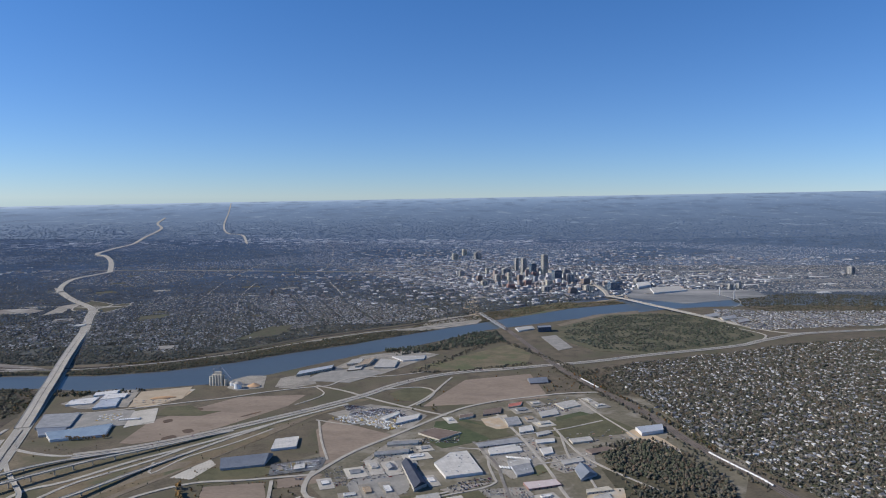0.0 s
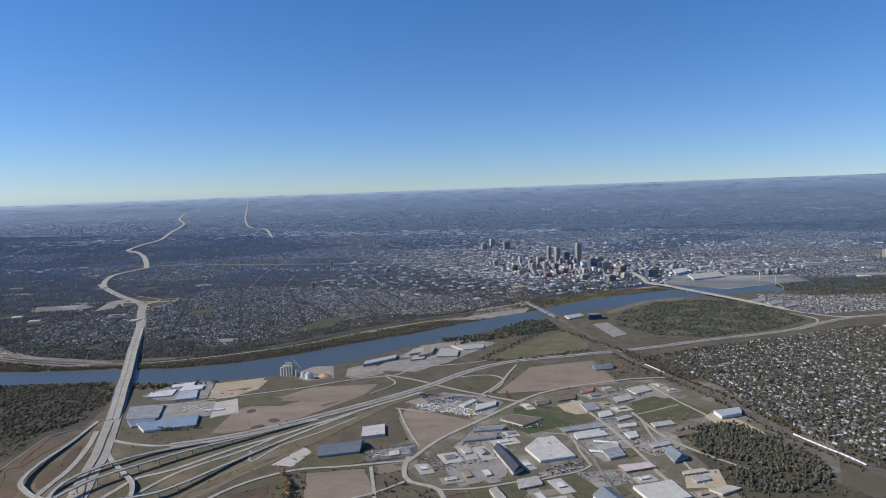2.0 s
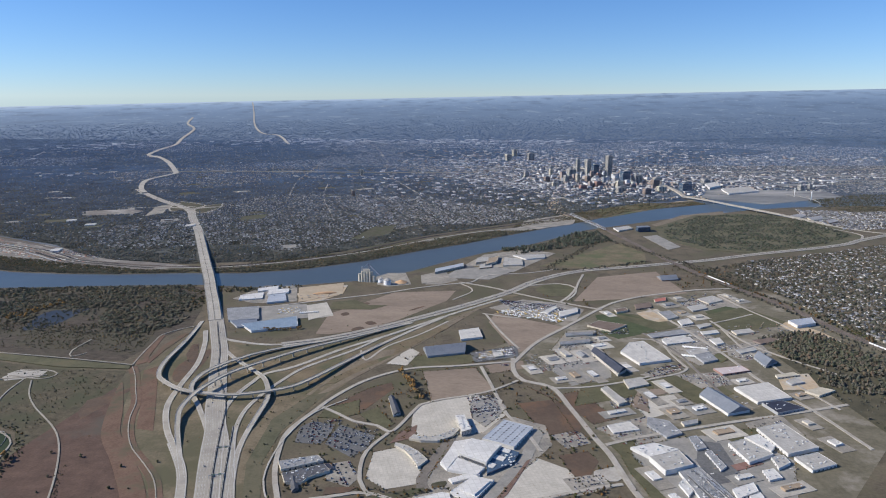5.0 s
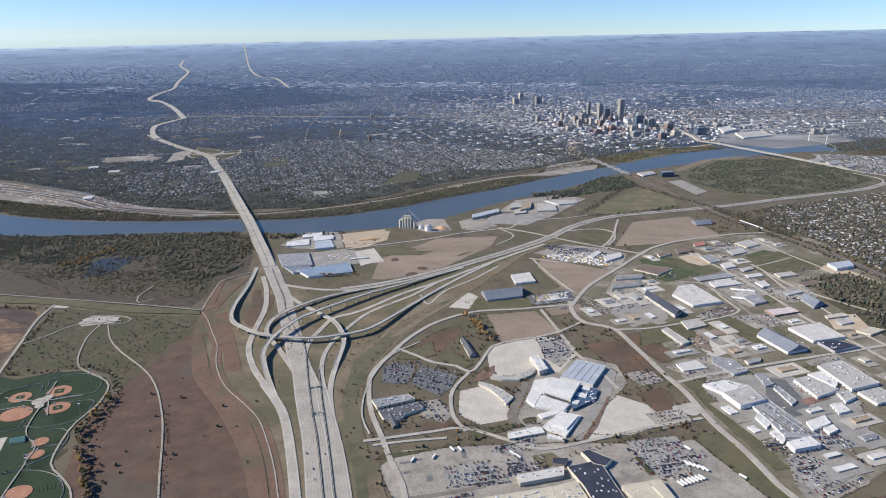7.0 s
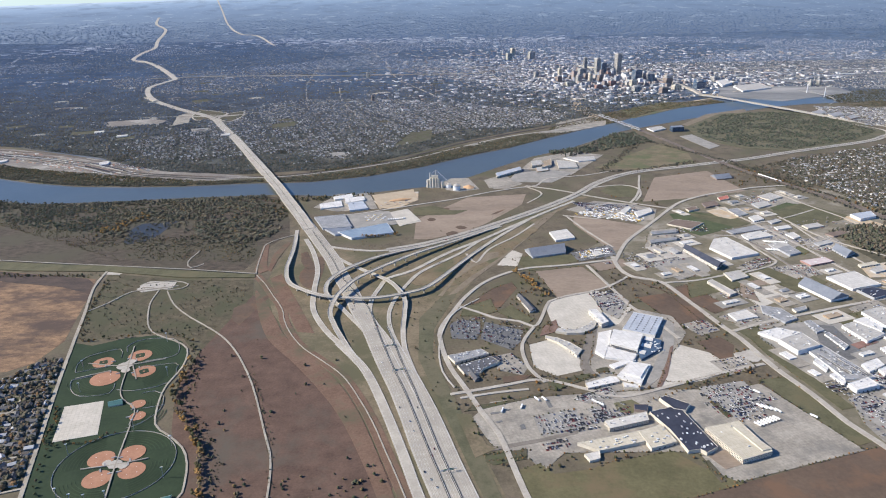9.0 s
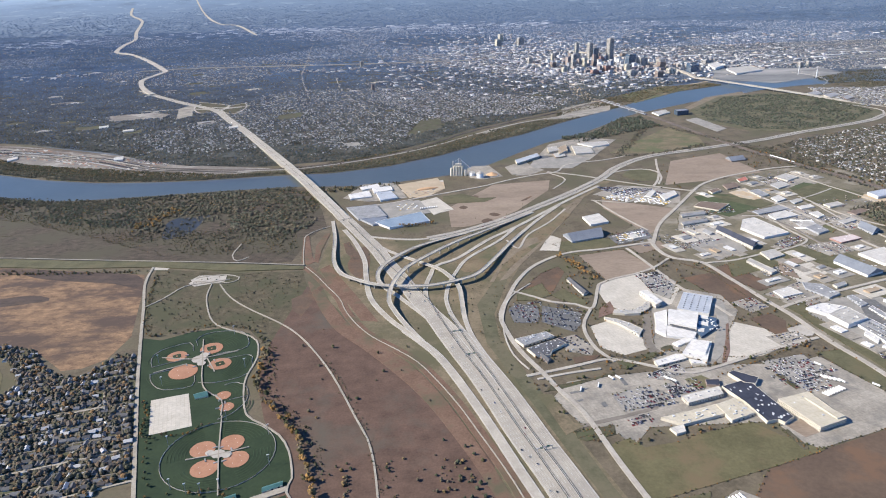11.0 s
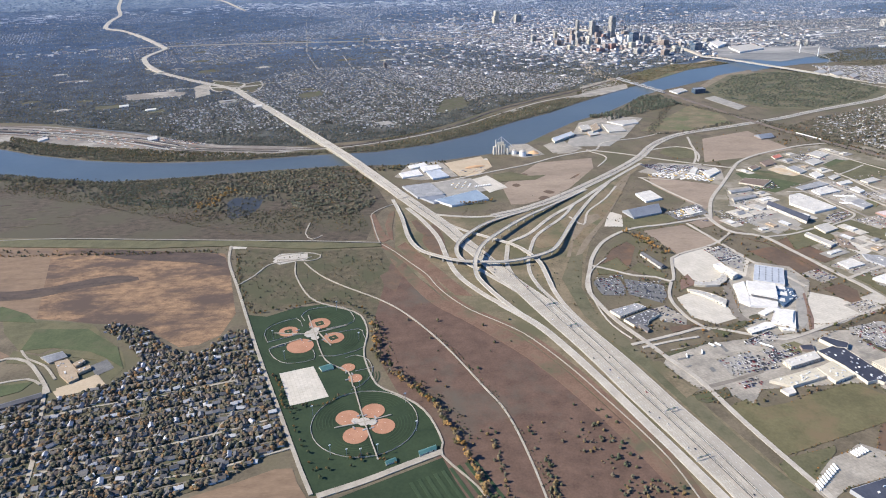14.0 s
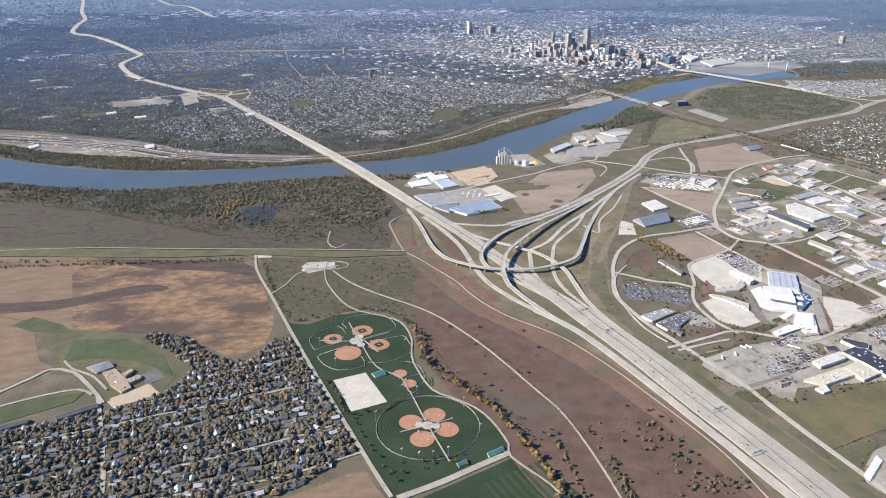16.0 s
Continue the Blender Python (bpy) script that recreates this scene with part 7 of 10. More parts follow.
building([(15.0, 252.7), (23.5, 256.4), (30.4, 243.5), (17.5, 236.6)], 10, R_PALE, W_WHITE, "pale industrial hall with a flat roof", "factory", units=16)
building([(24.5, 258.6), (32, 261.5), (34.4, 250.5), (30.8, 246.2)], 8, R_BRIGHT, W_WHITE, "white hall between larger factory halls", "factory", units=8)
building([(3.0, 217.6), (13.0, 222.4), (12.5, 216.4), (2.6, 211.1)], 7, R_BRIGHT, W_WHITE, "white industrial shed in the river district", "shed", units=5)
building([(7.6, 213.1), (12.7, 215.4), (12.8, 211.5), (7.6, 208.4)], 7, R_BRIGHT, W_WHITE, "small white block of the works", "shed", units=2)
building([(28.5, 241.4), (34.4, 243.1), (34.6, 237.1), (27.9, 232.8)], 8, R_PALE, W_WHITE, "pale factory hall in the river district", "factory", units=8)
building([(38, 241.5), (50, 245.5), (53, 236), (40.5, 231)], 8, R_PALE, W_WHITE, "pale factory hall with vents", "factory", units=10)
building([(20.5, 231.5), (25.8, 233), (26.3, 226.2), (20.2, 224.2)], 6, R_BRIGHT, W_WHITE, "small white block of the works", "shed", units=3)
patch("brick_yard", [(9.8, 236.5), (22.0, 241.4), (24.0, 238.0), (11.0, 232.3)], REDBRICK, "red brick paved yard of the works", "yard", z=0.2)
# warehouses between the motorway and the river
patch("truck_yard", [(-246, 452), (-212, 457.8), (-204.7, 426.9), (-234.7, 415.4)], ASPHALT_WORN, "worn truck yard between warehouses", "yard", z=0.14)
patch("works_yard", [(-270.9, 471.6), (-255.4, 507.8), (-229.8, 506.9), (-221, 465), (-251.3, 459.8)], PALE_LOT, "concrete yard of the riverside works", "yard", z=0.13)
patch("sand_yard", [(-227.3, 501.5), (-193.8, 516.2), (-189.8, 484.1), (-219.4, 463.3)], TANPAD, "tan sand yard by the river", "lot", z=0.15)
patch("pale_slab", [(-211.4, 454.9), (-198.1, 462.8), (-188.8, 434.9), (-203.3, 421.6)], LOT_WHITE, "pale concrete slab beside a field", "lot", z=0.15)
building([(-266.6, 444.6), (-244.8, 449.2), (-236.7, 420.6), (-256.8, 417.6)], 8.1, R_GREY, W_GREY, "grey metal-roofed warehouse beside the motorway", "warehouse", units=0)
building([(-255.9, 418), (-240.1, 425.5), (-233.9, 408.6), (-246.8, 404.7)], 7, R_SLATE, W_GREY, "slate-blue lower hall of a warehouse", "warehouse", units=0)
building([(-245.8, 409.6), (-212.2, 426.6), (-206.9, 406), (-235.1, 396.4)], 9, R_BLUE, W_WHITE, "warehouse with a wide light-blue metal roof", "warehouse", units=0)
building([(-266.9, 478.1), (-250.9, 486.2), (-248.3, 470.6), (-264.7, 466)], 6, R_BRIGHT, W_WHITE, "low white hall of the riverside works", "factory", units=5)
building([(-248.8, 492.4), (-233.8, 494.7), (-231.7, 484.8), (-246.6, 478)], 8.5, R_BRIGHT, W_WHITE, "white hall of the riverside works", "factory", units=5)
building([(-245.2, 478.1), (-233.7, 482.4), (-228.2, 463.5), (-241.7, 458.5)], 8, R_BLUEGREY, W_WHITE, "hall with a blue-grey metal roof", "factory", units=2)
building([(-258.4, 496.2), (-244.1, 503.6), (-242.2, 495.1), (-256.3, 488)], 7.5, R_BRIGHT, W_WHITE, "white hall by the river", "factory", units=4)
# casino and halls by the river
patch("riverside_ground", [(-94.9, 574.8), (-75.3, 617.1), (-33.2, 639.8), (-5.4, 624.3), (-53.3, 550.7), (-61.1, 568.8)], PALE_LOT, "pale paved ground round the riverside halls", "yard", z=0.12)
patch("casino_lot", [(-132.1, 540.5), (-111.2, 558.7), (-106.6, 523), (-130.2, 514.3)], PALE_LOT, "concrete car park beside the casino", "car park", z=0.13)
building([(-120.2, 556.7), (-95.3, 577.8), (-95.3, 567), (-120.3, 544.7)], 12, R_BLUEGREY, W_CREAM, "long riverside casino boat hall with a pale roof", "casino", units=0)
building([(-82.1, 596.4), (-71.8, 599.2), (-73.4, 583.4), (-84.1, 578.6)], 14, R_PALE, W_CREAM, "pale casino hotel block in the river district", "hotel", units=5)
building([(-71.4, 594.5), (-61.7, 604.5), (-65, 581.9), (-76, 570.6)], 14, R_TAN, W_CREAM, "tan casino block with stepped roofs", "casino", units=6)
building([(-80.9, 576.2), (-69, 583), (-70.8, 565.8), (-81.7, 561.4)], 7, R_PALE, W_TAN, "low entrance hall of the casino", "casino", units=4)
building([(-56.6, 602.2), (-40.8, 594.6), (-42.5, 572.2), (-60.5, 571)], 9, R_PALE, W_CREAM, "pale parking block beside the casino", "garage", units=3)
building([(-47.9, 611.9), (-17.3, 616.2), (-18.8, 601.8), (-37, 595.6)], 7, R_PALE, W_WHITE, "flat pale hall by the river", "hall", units=3)
patch("truck_sales_lot", [(-94.7, 362.4), (-65.7, 374.3), (-66.5, 356.1), (-92.3, 346.8)], ASPHALT, "dark asphalt lot with rows of white trucks", "lot", z=0.13)
for pts in FLAT_ROOFS:
    building(pts, 9, R_BRIGHT, W_WHITE, "long white warehouse on the flats beyond town", "warehouse")
# ---- town centre across the river ----
def tower(x, y, w, d, h, wall, label, fins=0, crown=True, angle=0.35):
    """A high-rise: shaft, pilasters between window bays, storey bands and a plant room on top."""
    ob = root("office_tower", label if len(label.split()) > 5 else label + " in the town centre", "tower", (x, y, 0), group="towers of the town centre")
    part("shaft", *turned_box(0, 0, w, d, 0, h, angle), PANE if fins else wall, ob)
    if fins:
        for s in (-1, 1):
            for k in range(fins + 1):
                u = -w / 2 + w * k / fins
                part("pilaster", *turned_box(*turned([(u, s * d / 2, 0)], 0, 0, angle)[0][:2], w / fins * 0.68, 0.35, 0, h, angle), wall, ob)
                u = -d / 2 + d * k / fins
                part("pilaster", *turned_box(*turned([(s * w / 2, u, 0)], 0, 0, angle)[0][:2], 0.35, d / fins * 0.68, 0, h, angle), wall, ob)
        part("top_band", *turned_box(0, 0, w + 0.5, d + 0.5, h - 1.2, h + 0.1, angle), wall, ob)
    else:
        for k in range(1, max(2, int(h / 2.0))):
            part("storey_band", *turned_box(0, 0, w + 0.16, d + 0.16, 2.0 * k - 0.35, 2.0 * k, angle), R_GREY if wall is W_GLASS else PANE, ob)
    if crown:
        part("plant_room", *turned_box(0, 0, w * 0.55, d * 0.55, h, h + 1.2, angle), R_GREY, ob)
    take_area([(x - w * 0.8, y - d * 0.8), (x + w * 0.8, y - d * 0.8), (x + w * 0.8, y + d * 0.8), (x - w * 0.8, y + d * 0.8)])


for row in (
    (183, 1250, 8.5, 9, 39.7, W_STONE, "tall pale stone office tower", 4), (145, 1250, 7.5, 8, 32.4, W_STONE, "tall grey stone office tower", 4),
    (140, 1326, 5, 5, 26.6, W_STONE, "slim grey tower", 2), (168, 1296, 11, 9, 18.4, W_GLASS, "dark blue glass office block", 0),
    (191, 1158, 14, 11, 20.4, W_GLASS, "blue glass office block", 0), (212, 1158, 14, 11, 14.6, W_STONE, "pale office block", 5),
    (110, 1222, 13, 9, 17.4, W_STONE, "grey office block", 5), (90, 1158, 6.5, 7, 13.6, W_STONE, "grey office block", 3),
    (110, 1158, 5, 6, 16.5, W_CREAM, "cream apartment tower", 3), (79, 1268, 4.5, 5, 13.8, W_CREAM, "slim cream apartment tower", 2),
    (161, 1230, 7, 6, 10.3, W_RED, "red brick office block", 0), (266, 1070, 17, 10, 10.8, W_GLASS, "dark glass office block", 0),
    (193, 1027, 11, 8, 8.6, W_BROWN, "brown brick block", 0), (222, 1052, 12, 8, 8.8, W_CREAM, "cream block", 4),
    (49, 1700, 9, 9, 15.6, W_CREAM, "cream hospital block", 4), (24, 1580, 11, 9, 14.5, W_CREAM, "cream hospital block", 4),
    (76, 1580, 13, 9, 17.1, W_STONE, "pale hospital block", 4), (767, 1285, 9, 9, 13.9, W_STONE, "pale tall block beside the airport road", 3),
    (450, 1072, 6, 6, 8, W_STONE, "pale riverside apartment tower", 3), (464, 1072, 5, 5, 9, W_STONE, "pale riverside apartment tower", 3),
    (129, 1166, 7, 7, 11.7, W_BROWN, "brown brick block", 0), (158, 1050, 13, 9, 8, W_STONE, "long grey block", 5),
    (232, 1120, 12, 9, 11, W_BROWN, "brown brick office block", 0), (135, 1110, 10, 8, 9.5, W_RED, "red brick warehouse block", 0), (250, 1170, 13, 9, 9, W_STONE, "pale office block", 5),
    (60, 1180, 9, 8, 9, W_BROWN, "brown brick block", 0), (285, 1120, 14, 8, 7.5, W_GLASS, "dark glass office block", 0), (30, 1240, 7, 7, 11, W_STONE, "grey apartment block", 3), (205, 1240, 9, 8, 13, W_BROWN, "brown office block", 0),
    (105, 1080, 12, 7, 7, W_RED, "red brick warehouse block", 0), (170, 1110, 9, 7, 10, W_CREAM, "cream office block", 4), (330, 1160, 12, 9, 6.5, W_STONE, "pale office block", 4), (65, 1120, 8, 6, 7.5, W_CREAM, "cream apartment block", 3), (120, 1290, 8, 7, 12, W_BROWN, "brown brick apartment block", 0), (230, 1290, 11, 8, 9, W_STONE, "grey office block", 4),
    (-255, 1000, 4, 4, 9, W_BROWN, "brick apartment tower among trees", 0), (-280, 1290, 5, 4, 10, W_CREAM, "cream apartment tower among trees", 2)):
    tower(*row)


def boxes_mesh(rows):
    """Arrays of closed boxes: x, y, w, d, h, angle."""
    rows = np.asarray(rows, float)
    n = len(rows)
    unit = np.array([(x, y, z) for z in (0, 1) for x, y in ((-.5, -.5), (.5, -.5), (.5, .5), (-.5, .5))])
    tri = np.array([(4, 5, 6), (4, 6, 7), (0, 1, 5), (0, 5, 4), (1, 2, 6), (1, 6, 5), (2, 3, 7), (2, 7, 6), (3, 0, 4), (3, 4, 7)])
    c, s = np.cos(rows[:, 5])[:, None], np.sin(rows[:, 5])[:, None]
    u, v = unit[None, :, 0] * rows[:, 2:3], unit[None, :, 1] * rows[:, 3:4]
    verts = np.stack([rows[:, 0:1] + c * u - s * v, rows[:, 1:2] + s * u + c * v, unit[None, :, 2] * rows[:, 4:5]], -1).reshape(-1, 3)
    return verts, (tri[None] + 8 * np.arange(n)[:, None, None]).reshape(-1, 3)


def city_blocks():
    """Low and middling blocks of the town, thinning out with distance from its centre."""
    p = np.concatenate([
        rng.normal((150, 1180), (120, 110), (1500, 2)), rng.normal((320, 1150), (150, 70), (600, 2)), rng.normal((60, 1500), (120, 150), (700, 2)),
        rng.uniform((-250, 900), (600, 1900), (1200, 2)), rng.uniform((420, 1010), (1100, 1300), (400, 2)),
        rng.normal((-1180, 2250), (90, 330), (420, 2)), rng.normal((-1440, 3000), (110, 400), (320, 2)), rng.normal((-840, 1290), (45, 22), (40, 2)), rng.normal((-640, 2400), (130, 60), (160, 2)), rng.normal((-290, 2840), (150, 50), (150, 2)), rng.normal((-300, 1240), (90, 22), (70, 2)), rng.normal((250, 2260), (120, 60), (90, 2)), rng.normal((700, 1600), (160, 60), (130, 2)), rng.normal((-380, 2250), (260, 60), (350, 2)), rng.normal((-200, 3000), (300, 60), (250, 2)), rng.uniform((-900, 2000), (1800, 3400), (500, 2))])
    a = 0.35
    gx, gy = p[:, 0] * math.cos(a) + p[:, 1] * math.sin(a), -p[:, 0] * math.sin(a) + p[:, 1] * math.cos(a)
    street = ((gx % 22) < 3.5) | ((gy % 26) < 3.5)
    river = p[:, 1] < 800 + 0.58 * (p[:, 0] - 60) + 75
    p = p[is_free(p[:, 0], p[:, 1]) & ~street & ~river]
    near = np.exp(-(((p - (160, 1200)) / (110, 110)) ** 2).sum(1))
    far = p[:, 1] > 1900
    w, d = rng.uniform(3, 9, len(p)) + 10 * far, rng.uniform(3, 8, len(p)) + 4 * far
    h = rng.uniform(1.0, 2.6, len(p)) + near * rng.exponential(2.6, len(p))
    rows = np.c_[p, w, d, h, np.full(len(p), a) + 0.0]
    tagged(bulk("distant_blocks", *boxes_mesh(rows[far]), FAR_WALLS), "far pale blocks, blue haze in their colour", "buildings", kind="stuff")
    rows = rows[~far]
    tagged(bulk("town_blocks", *boxes_mesh(rows), CITY_WALLS), "many low brick and concrete town blocks", "buildings", kind="stuff")
    lids = rows.copy()
    lids[:, 2:4] *= 0.93
    lids[:, 4] += 0.12
    tagged(bulk("town_roofs", *boxes_mesh(lids), CITY_ROOFS), "flat grey and white roofs of the town blocks", "roofs", kind="stuff")
    for x, y in p:
        take_area([(x - 3, y - 3), (x + 3, y - 3), (x + 3, y + 3), (x - 3, y + 3)])


CITY_ROOFS = palette("city_flat_roofs", [(0.34, 0.34, 0.345), (0.2, 0.2, 0.21), (0.46, 0.46, 0.465), (0.13, 0.13, 0.14), (0.26, 0.25, 0.245), (0.6, 0.6, 0.595), (0.2, 0.205, 0.22), (0.22, 0.21, 0.21), (0.16, 0.15, 0.15), (0.52, 0.52, 0.53)], rough=0.7)
city_blocks()

# pond by the town bridge
patch("town_lake", [(190, 960), (215, 985), (250, 1000), (262, 985), (235, 962), (205, 948)], POND, "small blue lake in the riverside park", "lake", z=0.09, rounded=True)
take_area([(190, 960), (215, 985), (250, 1000), (262, 985), (235, 962), (205, 948)])
patch("sandy_ground", [(215, 945), (262, 975), (300, 985), (380, 1010), (420, 1040), (350, 1040), (270, 1010), (225, 1000), (190, 965)], SAND, "sandy cleared ground by the river", "ground", z=0.07)


# ---- grain store by the river ----
def grain_store():
    ob = root("grain_elevator", "pale concrete grain elevator with silos and conveyor", "grain elevator", (-176, 522, 0))
    for x, y, h in ((-5.4, -1.2, 7), (-3.2, -1.6, 8.5), (-1.0, -2.0, 8.5), (1.2, -2.2, 8.5), (3.4, -2.4, 8.5), (-2.6, 0.8, 8.5), (-0.4, 0.5, 8.5), (1.8, 0.2, 8.5), (4.0, -0.2, 8.5), (6.4, -2.8, 5.5), (6.8, -0.6, 5.5)):
        part("silo", *cylinder(x, y, 1.15, 0, h), W_CREAM, ob)
    part("head_house", *turned_box(0.5, -0.8, 5.5, 2.2, 8.5, 10.6, -0.1), W_CREAM, ob)
    part("leg_tower", *turned_box(1.8, 0.4, 1.5, 1.4, 0, 14.5, 0.2), W_GREY, ob)
    part("leg_tower", *turned_box(-3.4, 0.2, 1.1, 1.1, 0, 12.5, 0.2), W_GREY, ob)
    part("conveyor", *beam((1.8, 0.4, 14.5), (11, -3.5, 6.5), 0.45), W_GREY, ob)
    part("conveyor", *beam((-2.0, 0.6, 12.0), (1.8, 0.4, 15.0), 0.4), W_GREY, ob)
    for x, y, r in ((-164, 519, 2.2), (-158, 512, 2.9)):
        bin_ = root("grain_bin", "round white steel grain bin with a conical roof", "grain bin", (x, y, 0), group="grain bins")
        part("shell", *cylinder(0, 0, r, 0, r * 1.35, top=0.0), WHITE, bin_)
        part("roof", *cylinder(0, 0, r * 1.02, r * 1.35, r * 1.4, top=r * 0.55), R_PALE, bin_)
    heap = root("grain_heap", "orange cone of stored grain inside a low ring wall", "heap", (-147, 517, 0))
    part("cone", *cylinder(0, 0, 5.0, 0, 0.7, 32, top=2.2), GRAIN, heap)
    part("ring_wall", *cylinder(0, 0, 5.4, 0, 0.55, 32, top=0.02), R_PALE, heap)
    take_area([(-185, 505), (-138, 505), (-138, 532), (-185, 532)])


def hump(a, b, h, n=28, rings=5):
    """A smooth oval mound."""
    v = [(a * math.cos(2 * math.pi * k / n) * math.cos(r / rings * 1.5), b * math.sin(2 * math.pi * k / n) * math.cos(r / rings * 1.5), h * math.sin(r / rings * 1.5)) for r in range(rings + 1) for k in range(n)]
    f = [(r * n + k, r * n + (k + 1) % n, (r + 1) * n + (k + 1) % n, (r + 1) * n + k) for r in range(rings) for k in range(n)]
    return v, f + [tuple(range(rings * n, rings * n + n))]


GRAIN = material("stored_grain", (0.46, 0.28, 0.15), (0.56, 0.37, 0.22), 0.3)
grain_store()
ridge = root("sand_ridge", "long ridge of orange sand in a tan yard", "heap", (-204, 486, 0))
part("ridge", *hump(9.5, 2.6, 1.5), GRAIN, ridge)
ridge.rotation_euler[2] = 0.25


# ---- ball park ----
def disc(x, y, r, z, n=40, r2=None, a0=0.0, a1=2 * math.pi, inner=0.0):
    if inner:
        v = [(x + q * math.cos(a0 + (a1 - a0) * k / n), y + q * math.sin(a0 + (a1 - a0) * k / n), z) for q in (inner, r) for k in range(n + 1)]
        return v, [(k, n + 1 + k, n + 2 + k, k + 1) for k in range(n)]
    v = [(x + r * math.cos(2 * math.pi * k / n), y + (r2 or r) * math.sin(2 * math.pi * k / n), z) for k in range(n)]
    return v, [tuple(range(n))]


def ball_field(x, y, r, ang, infield, group):
    """ang: the way from home plate out to centre field."""
    ob = root("ball_field", "orange clay softball diamond on green turf", "ball field", (x, y, 0), group=group)
    part("clay_infield", *disc(0, 0, r, 0.26), CLAY, ob)
    if infield:
        part("grass_square", *turned_box(0, 0, r * 0.78, r * 0.78, 0.1, 0.29, ang + math.pi / 4), PARK_GRASS, ob)
    hx, hy = -math.cos(ang) * r * 0.8, -math.sin(ang) * r * 0.8
    part("pitcher_mound", *disc(0, 0, 0.5, 0.32, 12), CLAY, ob)
    for k in range(4):
        a = ang + math.pi / 2 * k + math.pi
        part("base", *turned_box(math.cos(a) * r * 0.5, math.sin(a) * r * 0.5, 0.16, 0.16, 0.1, 0.33, ang), WHITE, ob)
    for s in (-1, 1):
        part("dugout", *turned_box(hx + math.cos(ang + s * 1.6) * 2.2, hy + math.sin(ang + s * 1.6) * 2.2, 0.5, 1.8, 0, 0.5, ang + s * 0.8), R_GREY, ob)
    for k in range(6):
        part("mown_ring", *disc(hx, hy, r * 2.05 + 1.25 * k, 0.21 + 0.002 * k, 24, a0=ang - 0.72, a1=ang + 0.72, inner=r * 2.05 + 1.25 * k - 0.35), MOWN, ob)


MOWN = material("pale_mown_turf", (0.026, 0.047, 0.022), (0.042, 0.066, 0.033), 0.1, fine=10)
for x, y, r, ang, infield in ((-306, 171.5, 4.7, 2.75, 0), (-296, 174.5, 4.6, 1.2, 0), (-292.5, 164.5, 4.6, -0.4, 0), (-303, 160.5, 4.8, -1.95, 0)):
    ball_field(x, y, r, ang, infield, "diamonds of the large clover")
for x, y, r, ang, infield in ((-334.5, 241.5, 4.6, 2.7, 1), (-320, 247, 5.2, 1.1, 1), (-313, 232.5, 5.0, -0.3, 1), (-328, 227.5, 6.2, -2.0, 0)):
    ball_field(x, y, r, ang, infield, "diamonds of the small clover")
for x, y, r, ang in ((-306, 206.5, 3.1, 0.6), (-303, 198, 3.1, -0.5)):
    ball_field(x, y, r, ang, 0, "pair of small diamonds")


def fence(pts, closed=False):
    line = smooth_line(pts, 3.0, closed)
    if closed:
        line = np.concatenate([line, line[:1]])
    ob = root("ball_park_fence", "pale warning track and low fence round a ball field", "fence")
    part("track", *strip(line, 0.26, 0.3, 0.2), TRAIL, ob)
    part("rail", *strip(line, 0.06, 0.4, 0.06), STEEL, ob)
    for q in line[::2]:
        part("post", *turned_box(q[0], q[1], 0.08, 0.08, 0, 0.42, 0), STEEL, ob)


circle = [(-299.5 + 20.5 * math.cos(a), 168 + 20.0 * math.sin(a)) for a in np.linspace(0, 2 * math.pi, 13)[:-1]]
fence(circle, True)
fence([(-343.3, 233.1), (-345.7, 240.8), (-343.5, 247.9), (-331.7, 253.8), (-328.2, 245.8)])
fence([(-343.3, 233.1), (-328.5, 238.8)])
fence([(-329.4, 255.7), (-326.3, 261.6), (-315.7, 263.5), (-307.2, 260.2), (-303.5, 246.6), (-316.6, 241.1)])
fence([(-329.4, 255.7), (-327.4, 250.7)])
fence([(-315.1, 236), (-301.1, 238.9), (-299, 233.7), (-297.9, 225.2), (-302.3, 219.9), (-312.1, 216.8), (-319.2, 218)])
fence([(-342.1, 226.9), (-334.7, 229.6)])
fence([(-342.1, 226.9), (-339.6, 220.2), (-332.7, 213.8), (-321.2, 215.5), (-322, 223.4)])
fence([(-307.2, 214.5), (-302.3, 216), (-297.2, 211.4), (-295.6, 201.9), (-299.9, 193.1), (-304.7, 189.8)])
fence([(-303, 203.2), (-295, 205.4)])
for pts in ([(-303.5, 192), (-299.5, 168), (-295, 146)], [(-326, 256), (-322, 238), (-316, 214), (-306, 203), (-304, 192)], [(-341, 241), (-325, 238), (-307, 243)], [(-320, 238), (-314, 226)], [(-311, 166), (-299.5, 168), (-289, 171)], [(-341, 228), (-328, 234)]):
    _, line = way("paved_walk", pts, 0.5, TRAIL, "pale paved walk between ball fields", "path", z=0.2, step=3)
for x, y, r in ((-299.7, 168, 2.6), (-323.5, 237.5, 3.4), (-322, 241, 2.2), (-321.5, 233.5, 2.0), (-303, 169, 1.6), (-296.5, 167, 1.7)):
    tagged(link("plaza", *disc(x, y, r, 0.44 + 0.004 * r, 9), GRAVEL), "pale paved plaza between the diamonds", "plaza", kind="structure")
take_area([(-345, 262), (-300, 262), (-272, 170), (-280, 146), (-312, 146), (-322, 172), (-336, 205), (-348, 240)])


def lamp_pole(x, y, h=4.5):
    ob = root("floodlight_pole", "tall grey floodlight pole of the ball park", "light pole", (x, y, 0), group="floodlight poles")
    part("pole", *beam((0, 0, 0), (0, 0, h), 0.16), STEEL, ob)
    part("lamp_bar", *turned_box(0, 0, 0.9, 0.2, h, h + 0.35, 0.4), WHITE, ob)


